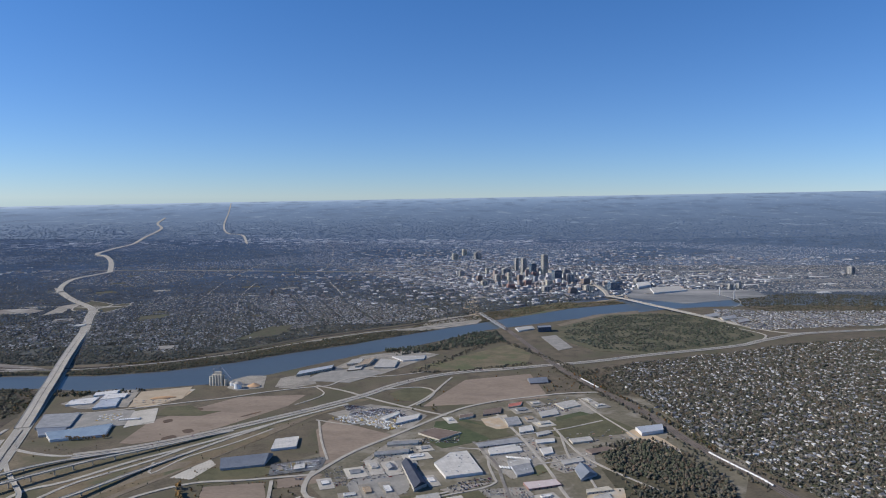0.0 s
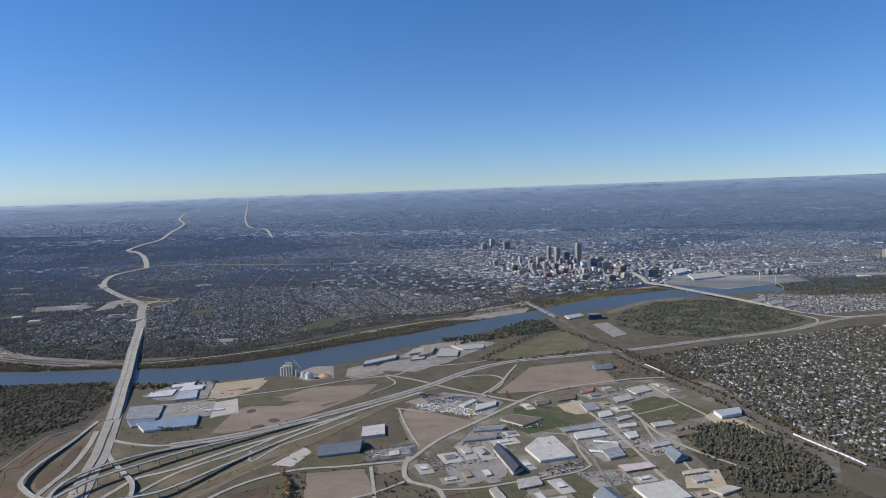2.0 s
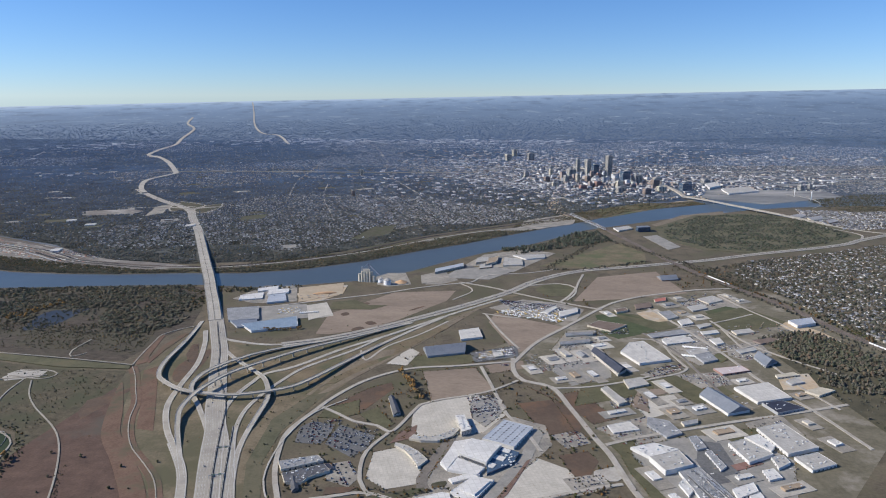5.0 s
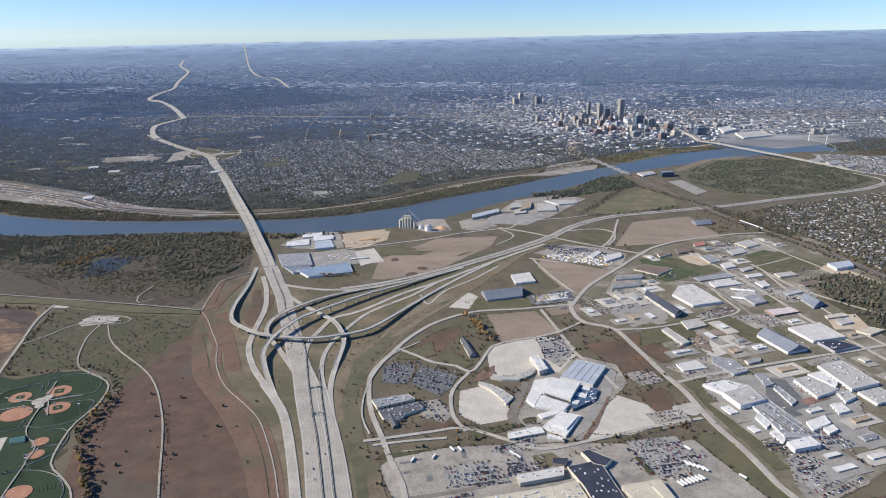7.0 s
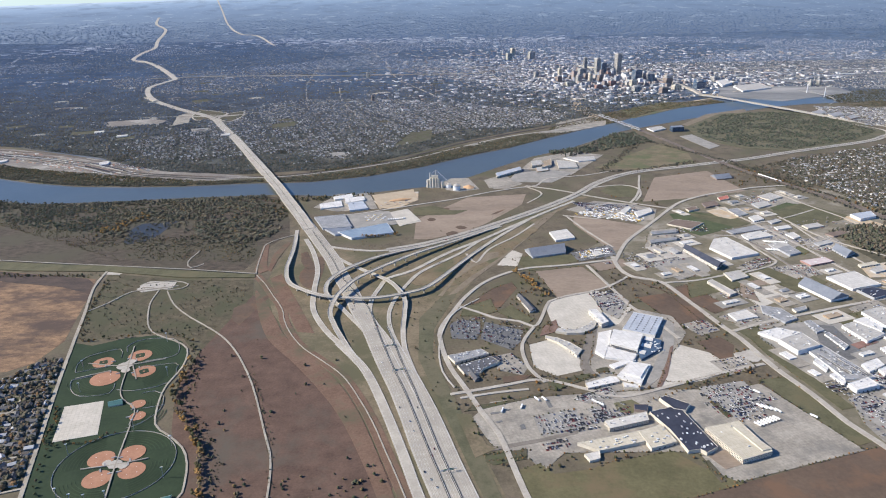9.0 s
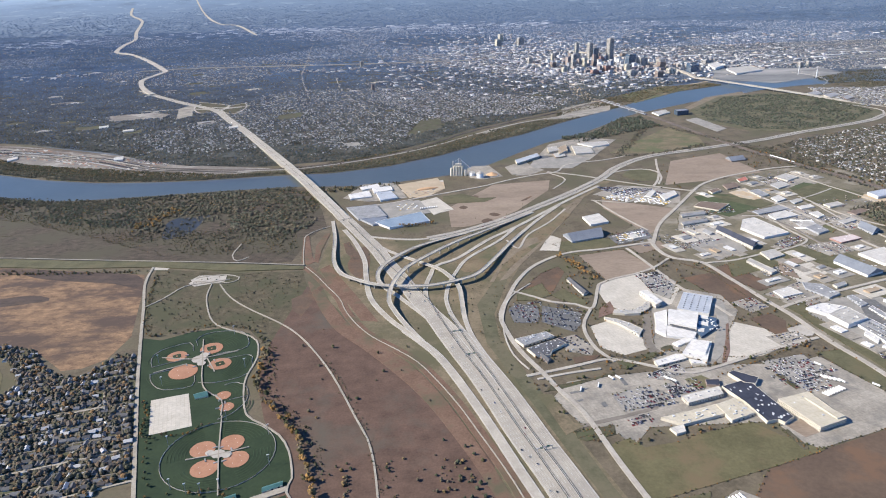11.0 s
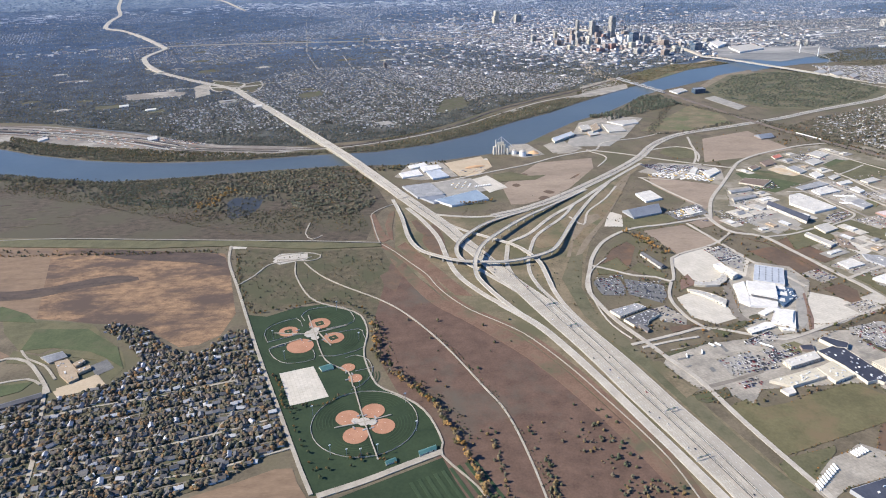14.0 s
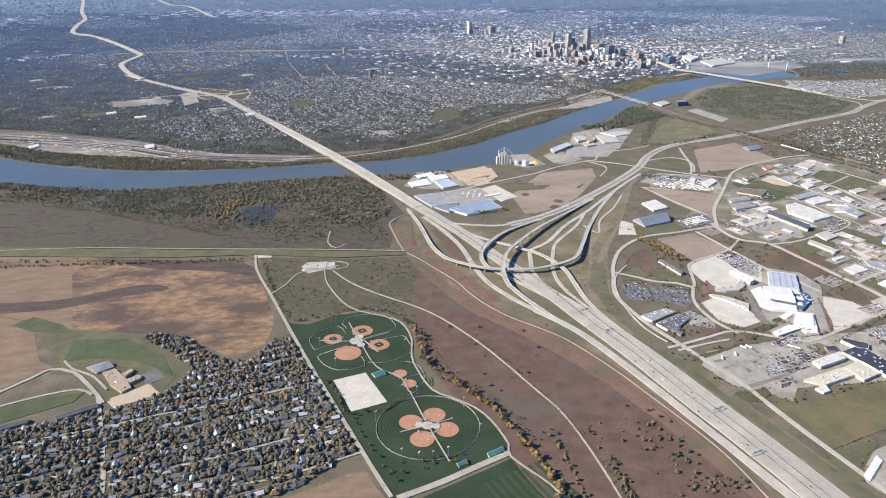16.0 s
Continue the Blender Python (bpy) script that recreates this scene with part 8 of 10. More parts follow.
for x, y in ((-312, 151), (-306, 148), (-301, 147.5), (-295, 149), (-319.5, 175), (-301, 189), (-283, 178), (-280, 160), (-341, 236), (-312, 260), (-301, 228), (-334, 217)):
    lamp_pole(x, y)
# striped practice field
for k in range(9):
    x0, y0 = -285 + 2.9 * k, 133 + 1.0 * k
    tagged(link("mown_stripe", *prism([(x0, y0), (x0 + 1.2, y0 + 0.4), (x0 + 9, y0 - 22), (x0 + 7.8, y0 - 22.4)], 0, 0.24), MOWN), "pale mown stripe in the practice field", "lawn", kind="structure")


# ---- gantry signs over the motorway ----
def gantry(x, y, angle, span=6.0):
    ob = root("sign_gantry", "steel gantry with green road signs over the motorway", "sign gantry", (x, y, 0), group="sign gantries")
    for s in (-1, 1):
        part("post", *turned_box(s * span / 2 * math.cos(angle), s * span / 2 * math.sin(angle), 0.22, 0.22, 0, 1.7, angle), STEEL, ob)
    part("truss", *turned_box(0, 0, span, 0.25, 1.5, 1.8, angle), STEEL, ob)
    for s in (-0.22, 0.2):
        part("sign_panel", *turned_box(s * span * math.cos(angle), s * span * math.sin(angle), 1.3, 0.1, 1.2, 2.0, angle), SIGN, ob)


SIGN = material("green_sign", (0.02, 0.11, 0.06), (0.03, 0.14, 0.08), 1.0, rough=0.5)
for x, y in ((-181, 157), (-204, 247), (-199.5, 225), (-181, 130)):
    gantry(x, y, 0.25)
# ---- trees and houses ----
def clump_template(n, seed):
    """A lumpy crown of few triangles."""
    r = np.random.default_rng(seed)
    rings = ((0.12, 0.55), (0.5, 1.0), (0.82, 0.62)) if n > 4 else ((0.3, 1.0), (0.75, 0.7)) if n == 4 else ((0.4, 1.0),)
    verts = [(0, 0, 0.0)]
    for z, q in rings:
        turn = r.uniform(0, 6)
        for k in range(n):
            f = q * r.uniform(0.7, 1.15)
            a = turn + 2 * math.pi * k / n
            verts.append((f * math.cos(a), f * math.sin(a), z + r.uniform(-0.08, 0.08)))
    verts.append((r.uniform(-0.2, 0.2), r.uniform(-0.2, 0.2), 1.0))
    tri = [(0, 1 + (k + 1) % n, 1 + k) for k in range(n)]
    for i in range(len(rings) - 1):
        a, b = 1 + i * n, 1 + (i + 1) * n
        for k in range(n):
            tri += [(a + k, a + (k + 1) % n, b + (k + 1) % n), (a + k, b + (k + 1) % n, b + k)]
    a, top = 1 + (len(rings) - 1) * n, len(verts) - 1
    tri += [(a + k, a + (k + 1) % n, top) for k in range(n)]
    return np.array(verts), np.array(tri)


def trees_mesh(p, lo, hi, n=5, tall=1.25):
    """Crowns at many places, each turned, sized and bent by chance."""
    kinds = [clump_template(n, s) for s in range(8)]
    verts, tris, count = [], [], 0
    pick = rng.integers(0, 8, len(p))
    for s in range(8):
        q = p[pick == s]
        if not len(q):
            continue
        tv, tt = kinds[s]
        size = rng.uniform(lo, hi, len(q))
        a = rng.uniform(0, 6.28, len(q))
        c, d = np.cos(a)[:, None], np.sin(a)[:, None]
        jit = rng.uniform(0.8, 1.2, (len(q), len(tv)))
        u, v = tv[None, :, 0] * jit * size[:, None], tv[None, :, 1] * jit * size[:, None]
        z = tv[None, :, 2] * (size * tall * rng.uniform(0.8, 1.25, len(q)))[:, None] * 1.5 + land_height(q[:, 0], q[:, 1])[:, None]
        verts.append(np.stack([q[:, :1] + c * u - d * v, q[:, 1:2] + d * u + c * v, z], -1).reshape(-1, 3))
        tris.append((tt[None] + len(tv) * np.arange(len(q))[:, None, None]).reshape(-1, 3) + count)
        count += len(tv) * len(q)
    return np.concatenate(verts), np.concatenate(tris)


def wood(name, p, lo, hi, mat, label, n=5, tall=1.25):
    ob = bulk(name, *trees_mesh(p, lo, hi, n, tall), mat)
    if n == 3:
        ob.data.shade_smooth()
    return tagged(ob, label, "trees", kind="stuff")


def along(pts, gap, spread):
    line = smooth_line(pts, gap)
    return line + rng.normal(0, spread, line.shape)


def house_meshes(rows):
    """Walls and gable roofs for many houses: x, y, w, d, h, angle."""
    rows = np.asarray(rows, float)
    wv, wt = boxes_mesh(rows)
    unit = np.array([(-.56, -.56, 0), (.56, -.56, 0), (.56, .56, 0), (-.56, .56, 0), (-.56, 0, 1), (.56, 0, 1)])
    tri = np.array([(0, 1, 5), (0, 5, 4), (2, 3, 4), (2, 4, 5), (1, 2, 5), (3, 0, 4)])
    c, s = np.cos(rows[:, 5])[:, None], np.sin(rows[:, 5])[:, None]
    u, v = unit[None, :, 0] * rows[:, 2:3], unit[None, :, 1] * rows[:, 3:4]
    z = rows[:, 4:5] - 0.03 + unit[None, :, 2] * rows[:, 3:4] * 0.32
    rv = np.stack([rows[:, 0:1] + c * u - s * v, rows[:, 1:2] + s * u + c * v, z], -1).reshape(-1, 3)
    return (wv, wt), (rv, (tri[None] + 6 * np.arange(len(rows))[:, None, None]).reshape(-1, 3))


def settled(x, y):
    """True in the built-up parts of the far side, false in its wooded hollows."""
    w = np.sin(x / 95 + 1.3 * np.sin(y / 170)) + np.sin(y / 105 + 1.1 * np.sin(x / 140) + 1)
    bank = np.interp(x, [-700, -460, -350, -276, -142, 15, 250], [740, 620, 580, 590, 690, 790, 900])
    return (w + ((x + 330) / 250).clip(-0.5, 0.8) > 0.0) & (y > bank + 55 + 25 * np.sin(x / 31))


def suburb(area, angle, block, row, pitch, keep=1.0, streets=True, lane=0.5, wild=False):
    """Places of houses along a grid of streets inside an area; the streets are laid as strips."""
    a = np.array(area, float)
    c = a.mean(0)
    reach = np.linalg.norm(a.max(0) - a.min(0)) / 2
    ca, sa = math.cos(angle), math.sin(angle)
    rows, lanes = [], []
    for v in np.arange(-reach, reach, row):
        lanes.append(((-reach, v), (reach, v)))
        for side in (-1, 1):
            for u in np.arange(-reach, reach, pitch):
                if (u % block) < 2.2 or rng.random() > keep:
                    continue
                w, d = rng.uniform(2.0, 3.0), rng.uniform(1.5, 2.1)
                rows.append((u + rng.normal(0, 0.5), v + side * (2.5 + rng.normal(0, 0.45)), w, d, rng.uniform(0.6, 1.0), angle + (math.pi / 2 if rng.random() < 0.4 else 0) + rng.normal(0, 0.08)))
                if rng.random() < 0.4:
                    rows.append((u + rng.normal(0, 0.5), v + side * (5.0 + rng.normal(0, 0.3)), rng.uniform(1.0, 1.5), rng.uniform(0.9, 1.3), 0.5, angle))
    for u in np.arange(-reach, reach, block):
        lanes.append(((u + 1, -reach), (u + 1, reach)))
    r = np.array(rows)
    x, y = c[0] + ca * r[:, 0] - sa * r[:, 1], c[1] + sa * r[:, 0] + ca * r[:, 1]
    r[:, 0], r[:, 1] = x + rng.normal(0, 0.45, len(x)), y + rng.normal(0, 0.45, len(y))
    r[:, 5] += rng.normal(0, 0.14, len(x))
    r = r[inside(x, y, [tuple(q) for q in area]) & is_free(x, y) & in_sight(x, y) & (settled(x, y) | (rng.random(len(x)) < 0.1) if wild else True)]
    verts, faces = [], []
    for (u0, v0), (u1, v1) in lanes if streets else ():
        zz = 0.26 if u0 == u1 else 0.27
        n = max(2, int(math.hypot(u1 - u0, v1 - v0) / 4))
        uu, vv = np.linspace(u0, u1, n), np.linspace(v0, v1, n)
        q = np.c_[c[0] + ca * uu - sa * vv, c[1] + sa * uu + ca * vv]
        ok = inside(q[:, 0], q[:, 1], [tuple(e) for e in area]) & in_sight(q[:, 0], q[:, 1])
        for i in range(n - 1):
            if ok[i] and ok[i + 1]:
                d = (q[i + 1] - q[i]) / np.linalg.norm(q[i + 1] - q[i])
                nrm = np.array((-d[1], d[0])) * lane
                m = len(verts)
                verts += [(*(q[i] - nrm), zz), (*(q[i + 1] - nrm), zz), (*(q[i + 1] + nrm), zz), (*(q[i] + nrm), zz)]
                faces.append((m, m + 1, m + 2, m + 3))
                take_line(np.array([q[i], q[i + 1]]), 0.6)
    if verts:
        tagged(link("suburb_streets", verts, faces, LANE_TAN), "narrow pale streets between houses", "streets", kind="structure")
    return r


def house(mesh_walls, mesh_roof, x, y, angle):
    ob = root("house", "small detached house with pale siding and a shingle roof", "house", (x, y, 0), group="houses of the near suburb")
    ob.rotation_euler[2] = angle
    for name, me in (("wall", mesh_walls), ("roof", mesh_roof)):
        new(name, me).parent = ob
    return ob


NEAR_TOWN = [(-500, 172), (-464, 192), (-429, 200), (-406, 208), (-398, 226), (-412, 246), (-426, 258), (-422, 262), (-404, 254), (-389, 234), (-373, 228), (-362, 246), (-353, 243), (-337, 190), (-329, 158), (-343, 147), (-359, 139), (-420, 125), (-500, 120)]
NORTH_TOWN = [(133, 549), (164, 590), (271, 632), (342, 667), (453, 700), (800, 700), (800, 340), (500, 250), (242, 280), (190, 300), (168, 360), (152, 415), (146, 470), (138, 510)]
WEST_BANK = [(-1000, 840), (-640, 725), (-569, 690), (-513, 660), (-459, 615), (-421, 595), (-350, 580), (-287, 590), (-244, 606), (-201, 642), (-148, 698), (-85, 747), (-30, 787), (37, 842), (100, 900), (160, 935), (200, 960), (150, 1100), (60, 1400), (-100, 1450), (-1100, 1450)]

patch("bluff_ground", WEST_BANK, BLUFF_GROUND, "dark ground under far-bank trees, shade put in its colour", "ground", z=0.02)
patch("suburb_ground", NEAR_TOWN, SUBURB, "brown-green gardens between houses", "gardens", z=0.05)
patch("suburb_ground", NORTH_TOWN, SUBURB, "brown-green gardens between houses", "gardens", z=0.05)
rows = suburb(NEAR_TOWN, 0.2, 30, 11.5, 3.0, lane=0.27)
order = np.argsort(np.hypot(rows[:, 0] + 350, rows[:, 1] - 160))
near, rest = rows[order[:280]], rows[order[280:]]
shapes = []
for k in range(6):
    w, d, h = 2.1 + 0.18 * k, 1.6 + 0.09 * k, (0.65, 0.85, 0.7, 1.0, 0.75, 0.9)[k]
    wm, rm = house_meshes([(0, 0, w, d, h, 0)])
    pair = []
    for name, (v, t), mat in (("wall", wm, THING_WALLS), ("roof", rm, THING_ROOFS)):
        me = bpy.data.meshes.new(name)
        me.from_pydata([tuple(q) for q in v], [], [tuple(int(i) for i in f) for f in t])
        me.materials.append(mat)
        pair.append(me)
    shapes.append(pair)
for x, y, w, d, h, a in near:
    house(*shapes[rng.integers(0, 6)], x, y, a)
# clearings, school grounds and large roofs among the trees of the far bank
for k in range(120):
    x, y = rng.uniform(-900, 500), rng.uniform(680, 1420)
    if y < 700 + 0.55 * max(0, x + 200) + 60:
        continue
    w, d, a = rng.uniform(9, 32), rng.uniform(8, 22), 0.35 + rng.normal(0, 0.15)
    pts = [tuple(q[:2]) for q in turned([(-w / 2, -d / 2, 0), (w / 2, -d / 2, 0), (w / 2, d / 2, 0), (-w / 2, d / 2, 0)], x, y, a)]
    if not is_free(np.array([x]), np.array([y]))[0]:
        continue
    patch("clearing", pts, (MEADOW, PALE_LOT, SUBURB, ASPHALT_WORN)[k % 4], "open ground between the wooded streets", "clearing", z=0.1)
    take_area(pts)
    if k % 2:
        building([tuple(q[:2]) for q in turned([(-w / 4, -d / 4, 0), (w / 4, -d / 4, 0), (w / 4, d / 5, 0), (-w / 4, d / 5, 0)], x, y, a)], 7, (R_WHITE, R_PALE, R_GREY)[k % 3], (W_WHITE, W_CREAM, W_BROWN)[k % 3], "large flat-roofed building among wooded streets", "building")
far_rows = [rest, suburb(NORTH_TOWN, -1.30, 34, 11.0, 3.1, keep=0.7, lane=0.4)]
far_rows.append(suburb([(-150, 705), (-30, 800), (100, 915), (60, 1450), (-320, 1450), (-250, 900)], 0.35, 34, 11.5, 3.3, keep=0.9, lane=0.35, wild=True))
far_rows.append(suburb([(-1100, 900), (-640, 745), (-459, 630), (-350, 595), (-201, 655), (-160, 700), (-250, 900), (-320, 1450), (-1100, 1450)], 0.3, 34, 12.0, 3.6, keep=0.7, streets=False, wild=True))
far_rows.append(suburb([(-1200, 1450), (1100, 1450), (1300, 2300), (-1400, 2300)], 0.35, 40, 15.0, 6.0, keep=0.7, streets=False, wild=True))
far_rows.append(suburb([(300, 1030), (1000, 1050), (1100, 1500), (100, 1500), (150, 1250)], 0.35, 34, 15.0, 4.4, keep=0.55, streets=False))
far_rows.append(suburb([(340, 735), (400, 750), (700, 800), (700, 870), (420, 860), (350, 880), (330, 820)], 0.05, 34, 12.0, 3.4))
every = np.concatenate(far_rows)
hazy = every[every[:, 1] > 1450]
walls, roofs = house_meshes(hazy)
tagged(bulk("distant_houses", *walls, FAR_WALLS), "far pale houses, blue haze in their colour", "houses", kind="stuff")
tagged(bulk("distant_roofs", *roofs, FAR_ROOFS), "far grey roofs, blue haze in their colour", "roofs", kind="stuff")
walls, roofs = house_meshes(every[every[:, 1] <= 1450])
tagged(bulk("suburb_houses", *walls, HOUSE_WALLS), "many small houses with pale siding", "houses", kind="stuff")
tagged(bulk("suburb_roofs", *roofs, HOUSE_ROOFS), "grey and brown shingle roofs of many houses", "roofs", kind="stuff")
for rr in (near, *far_rows):
    for x, y in rr[:, :2]:
        i, j = int((x - GX) / GC), int((y - GY) / GC)
        if 0 <= i < GN - 1 and 0 <= j < GM - 1:
            taken[i, j] = True

def parcels(area, count, angle):
    """Small workshops on concrete plots that fill the free ground of the industrial district."""
    a = np.array(area, float)
    green = [lot for lot in PAVED if lot not in PARKING]
    made = tries = 0
    while made < count and tries < 4000:
        tries += 1
        x, y = rng.uniform(a.min(0), a.max(0))
        w, d = rng.uniform(5.0, 11.0), rng.uniform(3.5, 6.5)
        if rng.random() < 0.4:
            w, d = d, w
        pad = np.array([q[:2] for q in turned([(-w * 0.85, -d, 0), (w * 0.85, -d, 0), (w * 0.85, d, 0), (-w * 0.85, d, 0)], x, y, angle)])
        probe = np.concatenate([pad, (pad + np.roll(pad, 1, 0)) / 2, [(x, y)], (pad + (x, y)) / 2])
        if not (inside(probe[:, 0], probe[:, 1], area).all() and is_free(probe[:, 0], probe[:, 1]).all()):
            continue
        if any(inside(np.array([x]), np.array([y]), lot)[0] for lot in green[1:] if len(lot) and np.ptp([q[0] for q in lot]) < 150):
            continue
        made += 1
        patch("workshop_plot", [tuple(q) for q in pad], (PALE_LOT, GRAVEL, LOT_WHITE, ASPHALT_WORN, PALE_LOT)[made % 5], "concrete plot round a workshop", "plot", z=0.15)
        PARKING.append([tuple(q) for q in pad])
        foot = [tuple(q[:2]) for q in turned([(-w * 0.45, -d * 0.25, 0), (w * 0.45, -d * 0.25, 0), (w * 0.45, d * 0.45, 0), (-w * 0.45, d * 0.45, 0)], x, y, angle)]
        kind = made % 6
        building(foot, rng.uniform(4.5, 6.5), (R_BRIGHT, R_PALE, R_GREY, R_WHITE, R_TAN, R_BRIGHT)[kind], (W_WHITE, W_CREAM, W_GREY, W_WHITE, W_TAN, W_GREY)[kind],
                 "small %s-roofed workshop on a concrete plot" % ("white", "pale", "grey", "white", "tan", "white")[kind], "workshop", units=int(rng.integers(0, 4)), gable=kind == 2)
        take_area([tuple(q) for q in pad])


parcels([(-30, 195), (-45, 250), (-60, 310), (-68, 345), (-40, 395), (5, 450), (70, 485), (118, 492), (114, 425), (84, 398), (84, 300), (66, 240), (30, 195), (0, 175)], 58, 0.33)


patch("grove_ground", [(130, 760), (200, 836), (288, 852), (335, 795), (335, 700), (280, 658), (192, 622), (142, 640), (116, 694)], GREEN_VERGE, "rough grass under an open grove", "grass", z=0.12)
patch("car_park", [(100.3, 703.5), (117.5, 712.4), (123.9, 652.4), (107.9, 639.7)], ASPHALT_WORN, "grey asphalt car park of a riverside hotel", "car park", z=0.14)
# woods and street trees
wood("suburb_trees", points_in(NEAR_TOWN, 1.75), 0.45, 1.3, NEAR_LEAVES, "olive and brown garden trees in late autumn", n=6, tall=1.05)
wood("suburb_trees", points_in(NORTH_TOWN, 2.1), 0.55, 1.45, DULL_LEAVES, "olive and brown garden trees in late autumn", n=4, tall=0.85)
near_bluff = points_in(WEST_BANK, 3.6, 0.3)
near_bluff = near_bluff[~settled(near_bluff[:, 0], near_bluff[:, 1]) | (rng.random(len(near_bluff)) < 0.75)]
# bluer leaves with depth stand in for haze
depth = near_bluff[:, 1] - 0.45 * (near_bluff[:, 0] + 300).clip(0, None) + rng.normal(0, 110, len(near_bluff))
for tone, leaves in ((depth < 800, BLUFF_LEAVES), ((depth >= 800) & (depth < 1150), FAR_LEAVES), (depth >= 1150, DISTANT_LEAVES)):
    wood("bluff_trees", near_bluff[tone], 0.6, 1.55, leaves, "dense dull-green far-bank trees, haze painted bluer with depth", n=3, tall=0.8)
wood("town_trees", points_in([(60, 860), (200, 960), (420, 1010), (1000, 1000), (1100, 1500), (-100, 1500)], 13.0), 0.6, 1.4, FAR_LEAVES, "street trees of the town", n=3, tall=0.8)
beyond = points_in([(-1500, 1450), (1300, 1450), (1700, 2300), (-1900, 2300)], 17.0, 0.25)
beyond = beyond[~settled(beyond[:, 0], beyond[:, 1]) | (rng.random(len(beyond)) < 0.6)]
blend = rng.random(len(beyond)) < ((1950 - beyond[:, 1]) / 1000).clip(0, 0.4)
wood("far_trees", beyond[~blend], 1.1, 2.8, DISTANT_LEAVES, "far wooded suburbs tinted with painted haze", n=3, tall=0.55)
wood("far_trees", beyond[blend], 1.1, 2.6, FAR_LEAVES, "far wooded suburbs tinted with painted haze", n=3, tall=0.55)
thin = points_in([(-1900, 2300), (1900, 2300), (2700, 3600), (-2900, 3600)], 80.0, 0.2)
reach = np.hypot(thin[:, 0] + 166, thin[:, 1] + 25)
wood("far_trees", thin[rng.random(len(thin)) > (reach - 2250) / 1250], 2.2, 5.0, HAZE_LEAVES, "far wooded suburbs tinted with painted haze", n=3, tall=0.3)
for edge in ([(-340, 549), (-285, 549), (-235, 564), (-186, 594), (-138, 636), (-93, 668), (-54, 705), (-10, 742), (-40, 744), (-91, 714), (-146, 669), (-193, 625), (-238, 593), (-279, 573), (-330, 561)],
             [(-640, 629), (-591, 596), (-537, 569), (-487, 552), (-440, 546), (-393, 544), (-340, 549), (-330, 556), (-417, 556), (-489, 566), (-569, 604), (-640, 650)],
             [(-640, 549), (-594, 537), (-545, 515), (-498, 497), (-434, 499), (-368, 505), (-311, 508), (-312, 498), (-368, 494), (-434, 488), (-498, 484), (-594, 522)]):
    wood("bank_trees", points_in(edge, 2.3, 0.2), 0.6, 1.5, BANK_LEAVES, "grey-olive trees along the river edge", n=4, tall=0.75)
wood("bank_trees", points_in([(-635, 647), (-569, 597), (-489, 557), (-417, 550), (-340, 555), (-290, 552), (-234, 574), (-175, 612), (-80, 700), (-38, 742), (-80, 720), (-150, 672), (-201, 626), (-233, 612), (-308, 572), (-369, 556), (-453, 580), (-578, 624), (-643, 670)], 2.2), 0.6, 1.4, BARE_LEAVES, "brown riverside trees", n=4, tall=0.7)
wood("bank_trees", points_in([(-38, 742), (-3, 748), (52, 792), (133, 871), (198, 903), (249, 927), (240, 945), (160, 930), (100, 895), (37, 836), (-30, 780)], 4.0, 0.4), 0.5, 1.1, BARE_LEAVES, "brown riverside trees", tall=0.7)
wood("flood_plain_trees", points_in([(-640, 552), (-592, 534), (-495, 489), (-474, 485), (-403, 494), (-340, 505), (-303, 500), (-286, 454), (-300, 412), (-341, 418), (-352, 450), (-399, 452), (-414, 420), (-485, 455), (-578, 496), (-640, 520)], 6.0, 0.45), 0.5, 1.35, BARE_LEAVES, "brown and olive riverside trees", n=4, tall=0.65)
wood("pond_wood", points_in([(-423, 464), (-413, 477), (-389, 488), (-362, 505), (-324, 499), (-303, 478), (-287, 429), (-290, 408), (-305, 396), (-329, 397), (-346, 418), (-354, 448), (-380, 448), (-397, 443), (-394, 412), (-411, 424)], 3.0, 0.35), 0.5, 1.6, BANK_LEAVES, "dense brown and olive wood beside the pond", n=5, tall=0.65)
wood("green_wood", points_in([(-522, 490), (-477, 489), (-429, 487), (-410, 424), (-437, 430), (-465, 440), (-493, 452)], 4.0, 0.35), 0.5, 1.2, GREEN_LEAVES, "dark green willow thicket", n=4, tall=0.8)
for sx in range(5):
    wood("orange_thicket", rng.normal((-412 + 4 * sx, 428 + 7 * sx), (3, 5), (14, 2)), 0.7, 1.5, ORANGE_THICKET, "orange-brown trees beside the pond", n=5, tall=0.95)
wood("plain_trees", points_in([(-620, 515), (-500, 470), (-420, 440), (-410, 400), (-300, 385), (-296, 410), (-340, 425), (-350, 450), (-430, 490), (-600, 530)], 9.0, 0.6), 0.4, 1.2, BANK_LEAVES, "scattered grey-olive trees of the flood plain", n=4, tall=0.7)
wood("plain_shrubs", points_in([(-600, 500), (-485, 440), (-380, 370), (-292, 360), (-300, 410), (-414, 420), (-485, 455), (-600, 520)], 2.6, 0.4), 0.15, 0.6, BARE_LEAVES, "low brown shrubs on the flood plain", n=3)
wood("east_wood", points_in([(134, 755), (202, 828), (284, 844), (325, 790), (325, 708), (275, 667), (192, 632), (148, 647), (124, 694)], 4.6, 0.62), 0.5, 1.7, GREEN_LEAVES, "green woodland beside the river", n=4, tall=0.7)
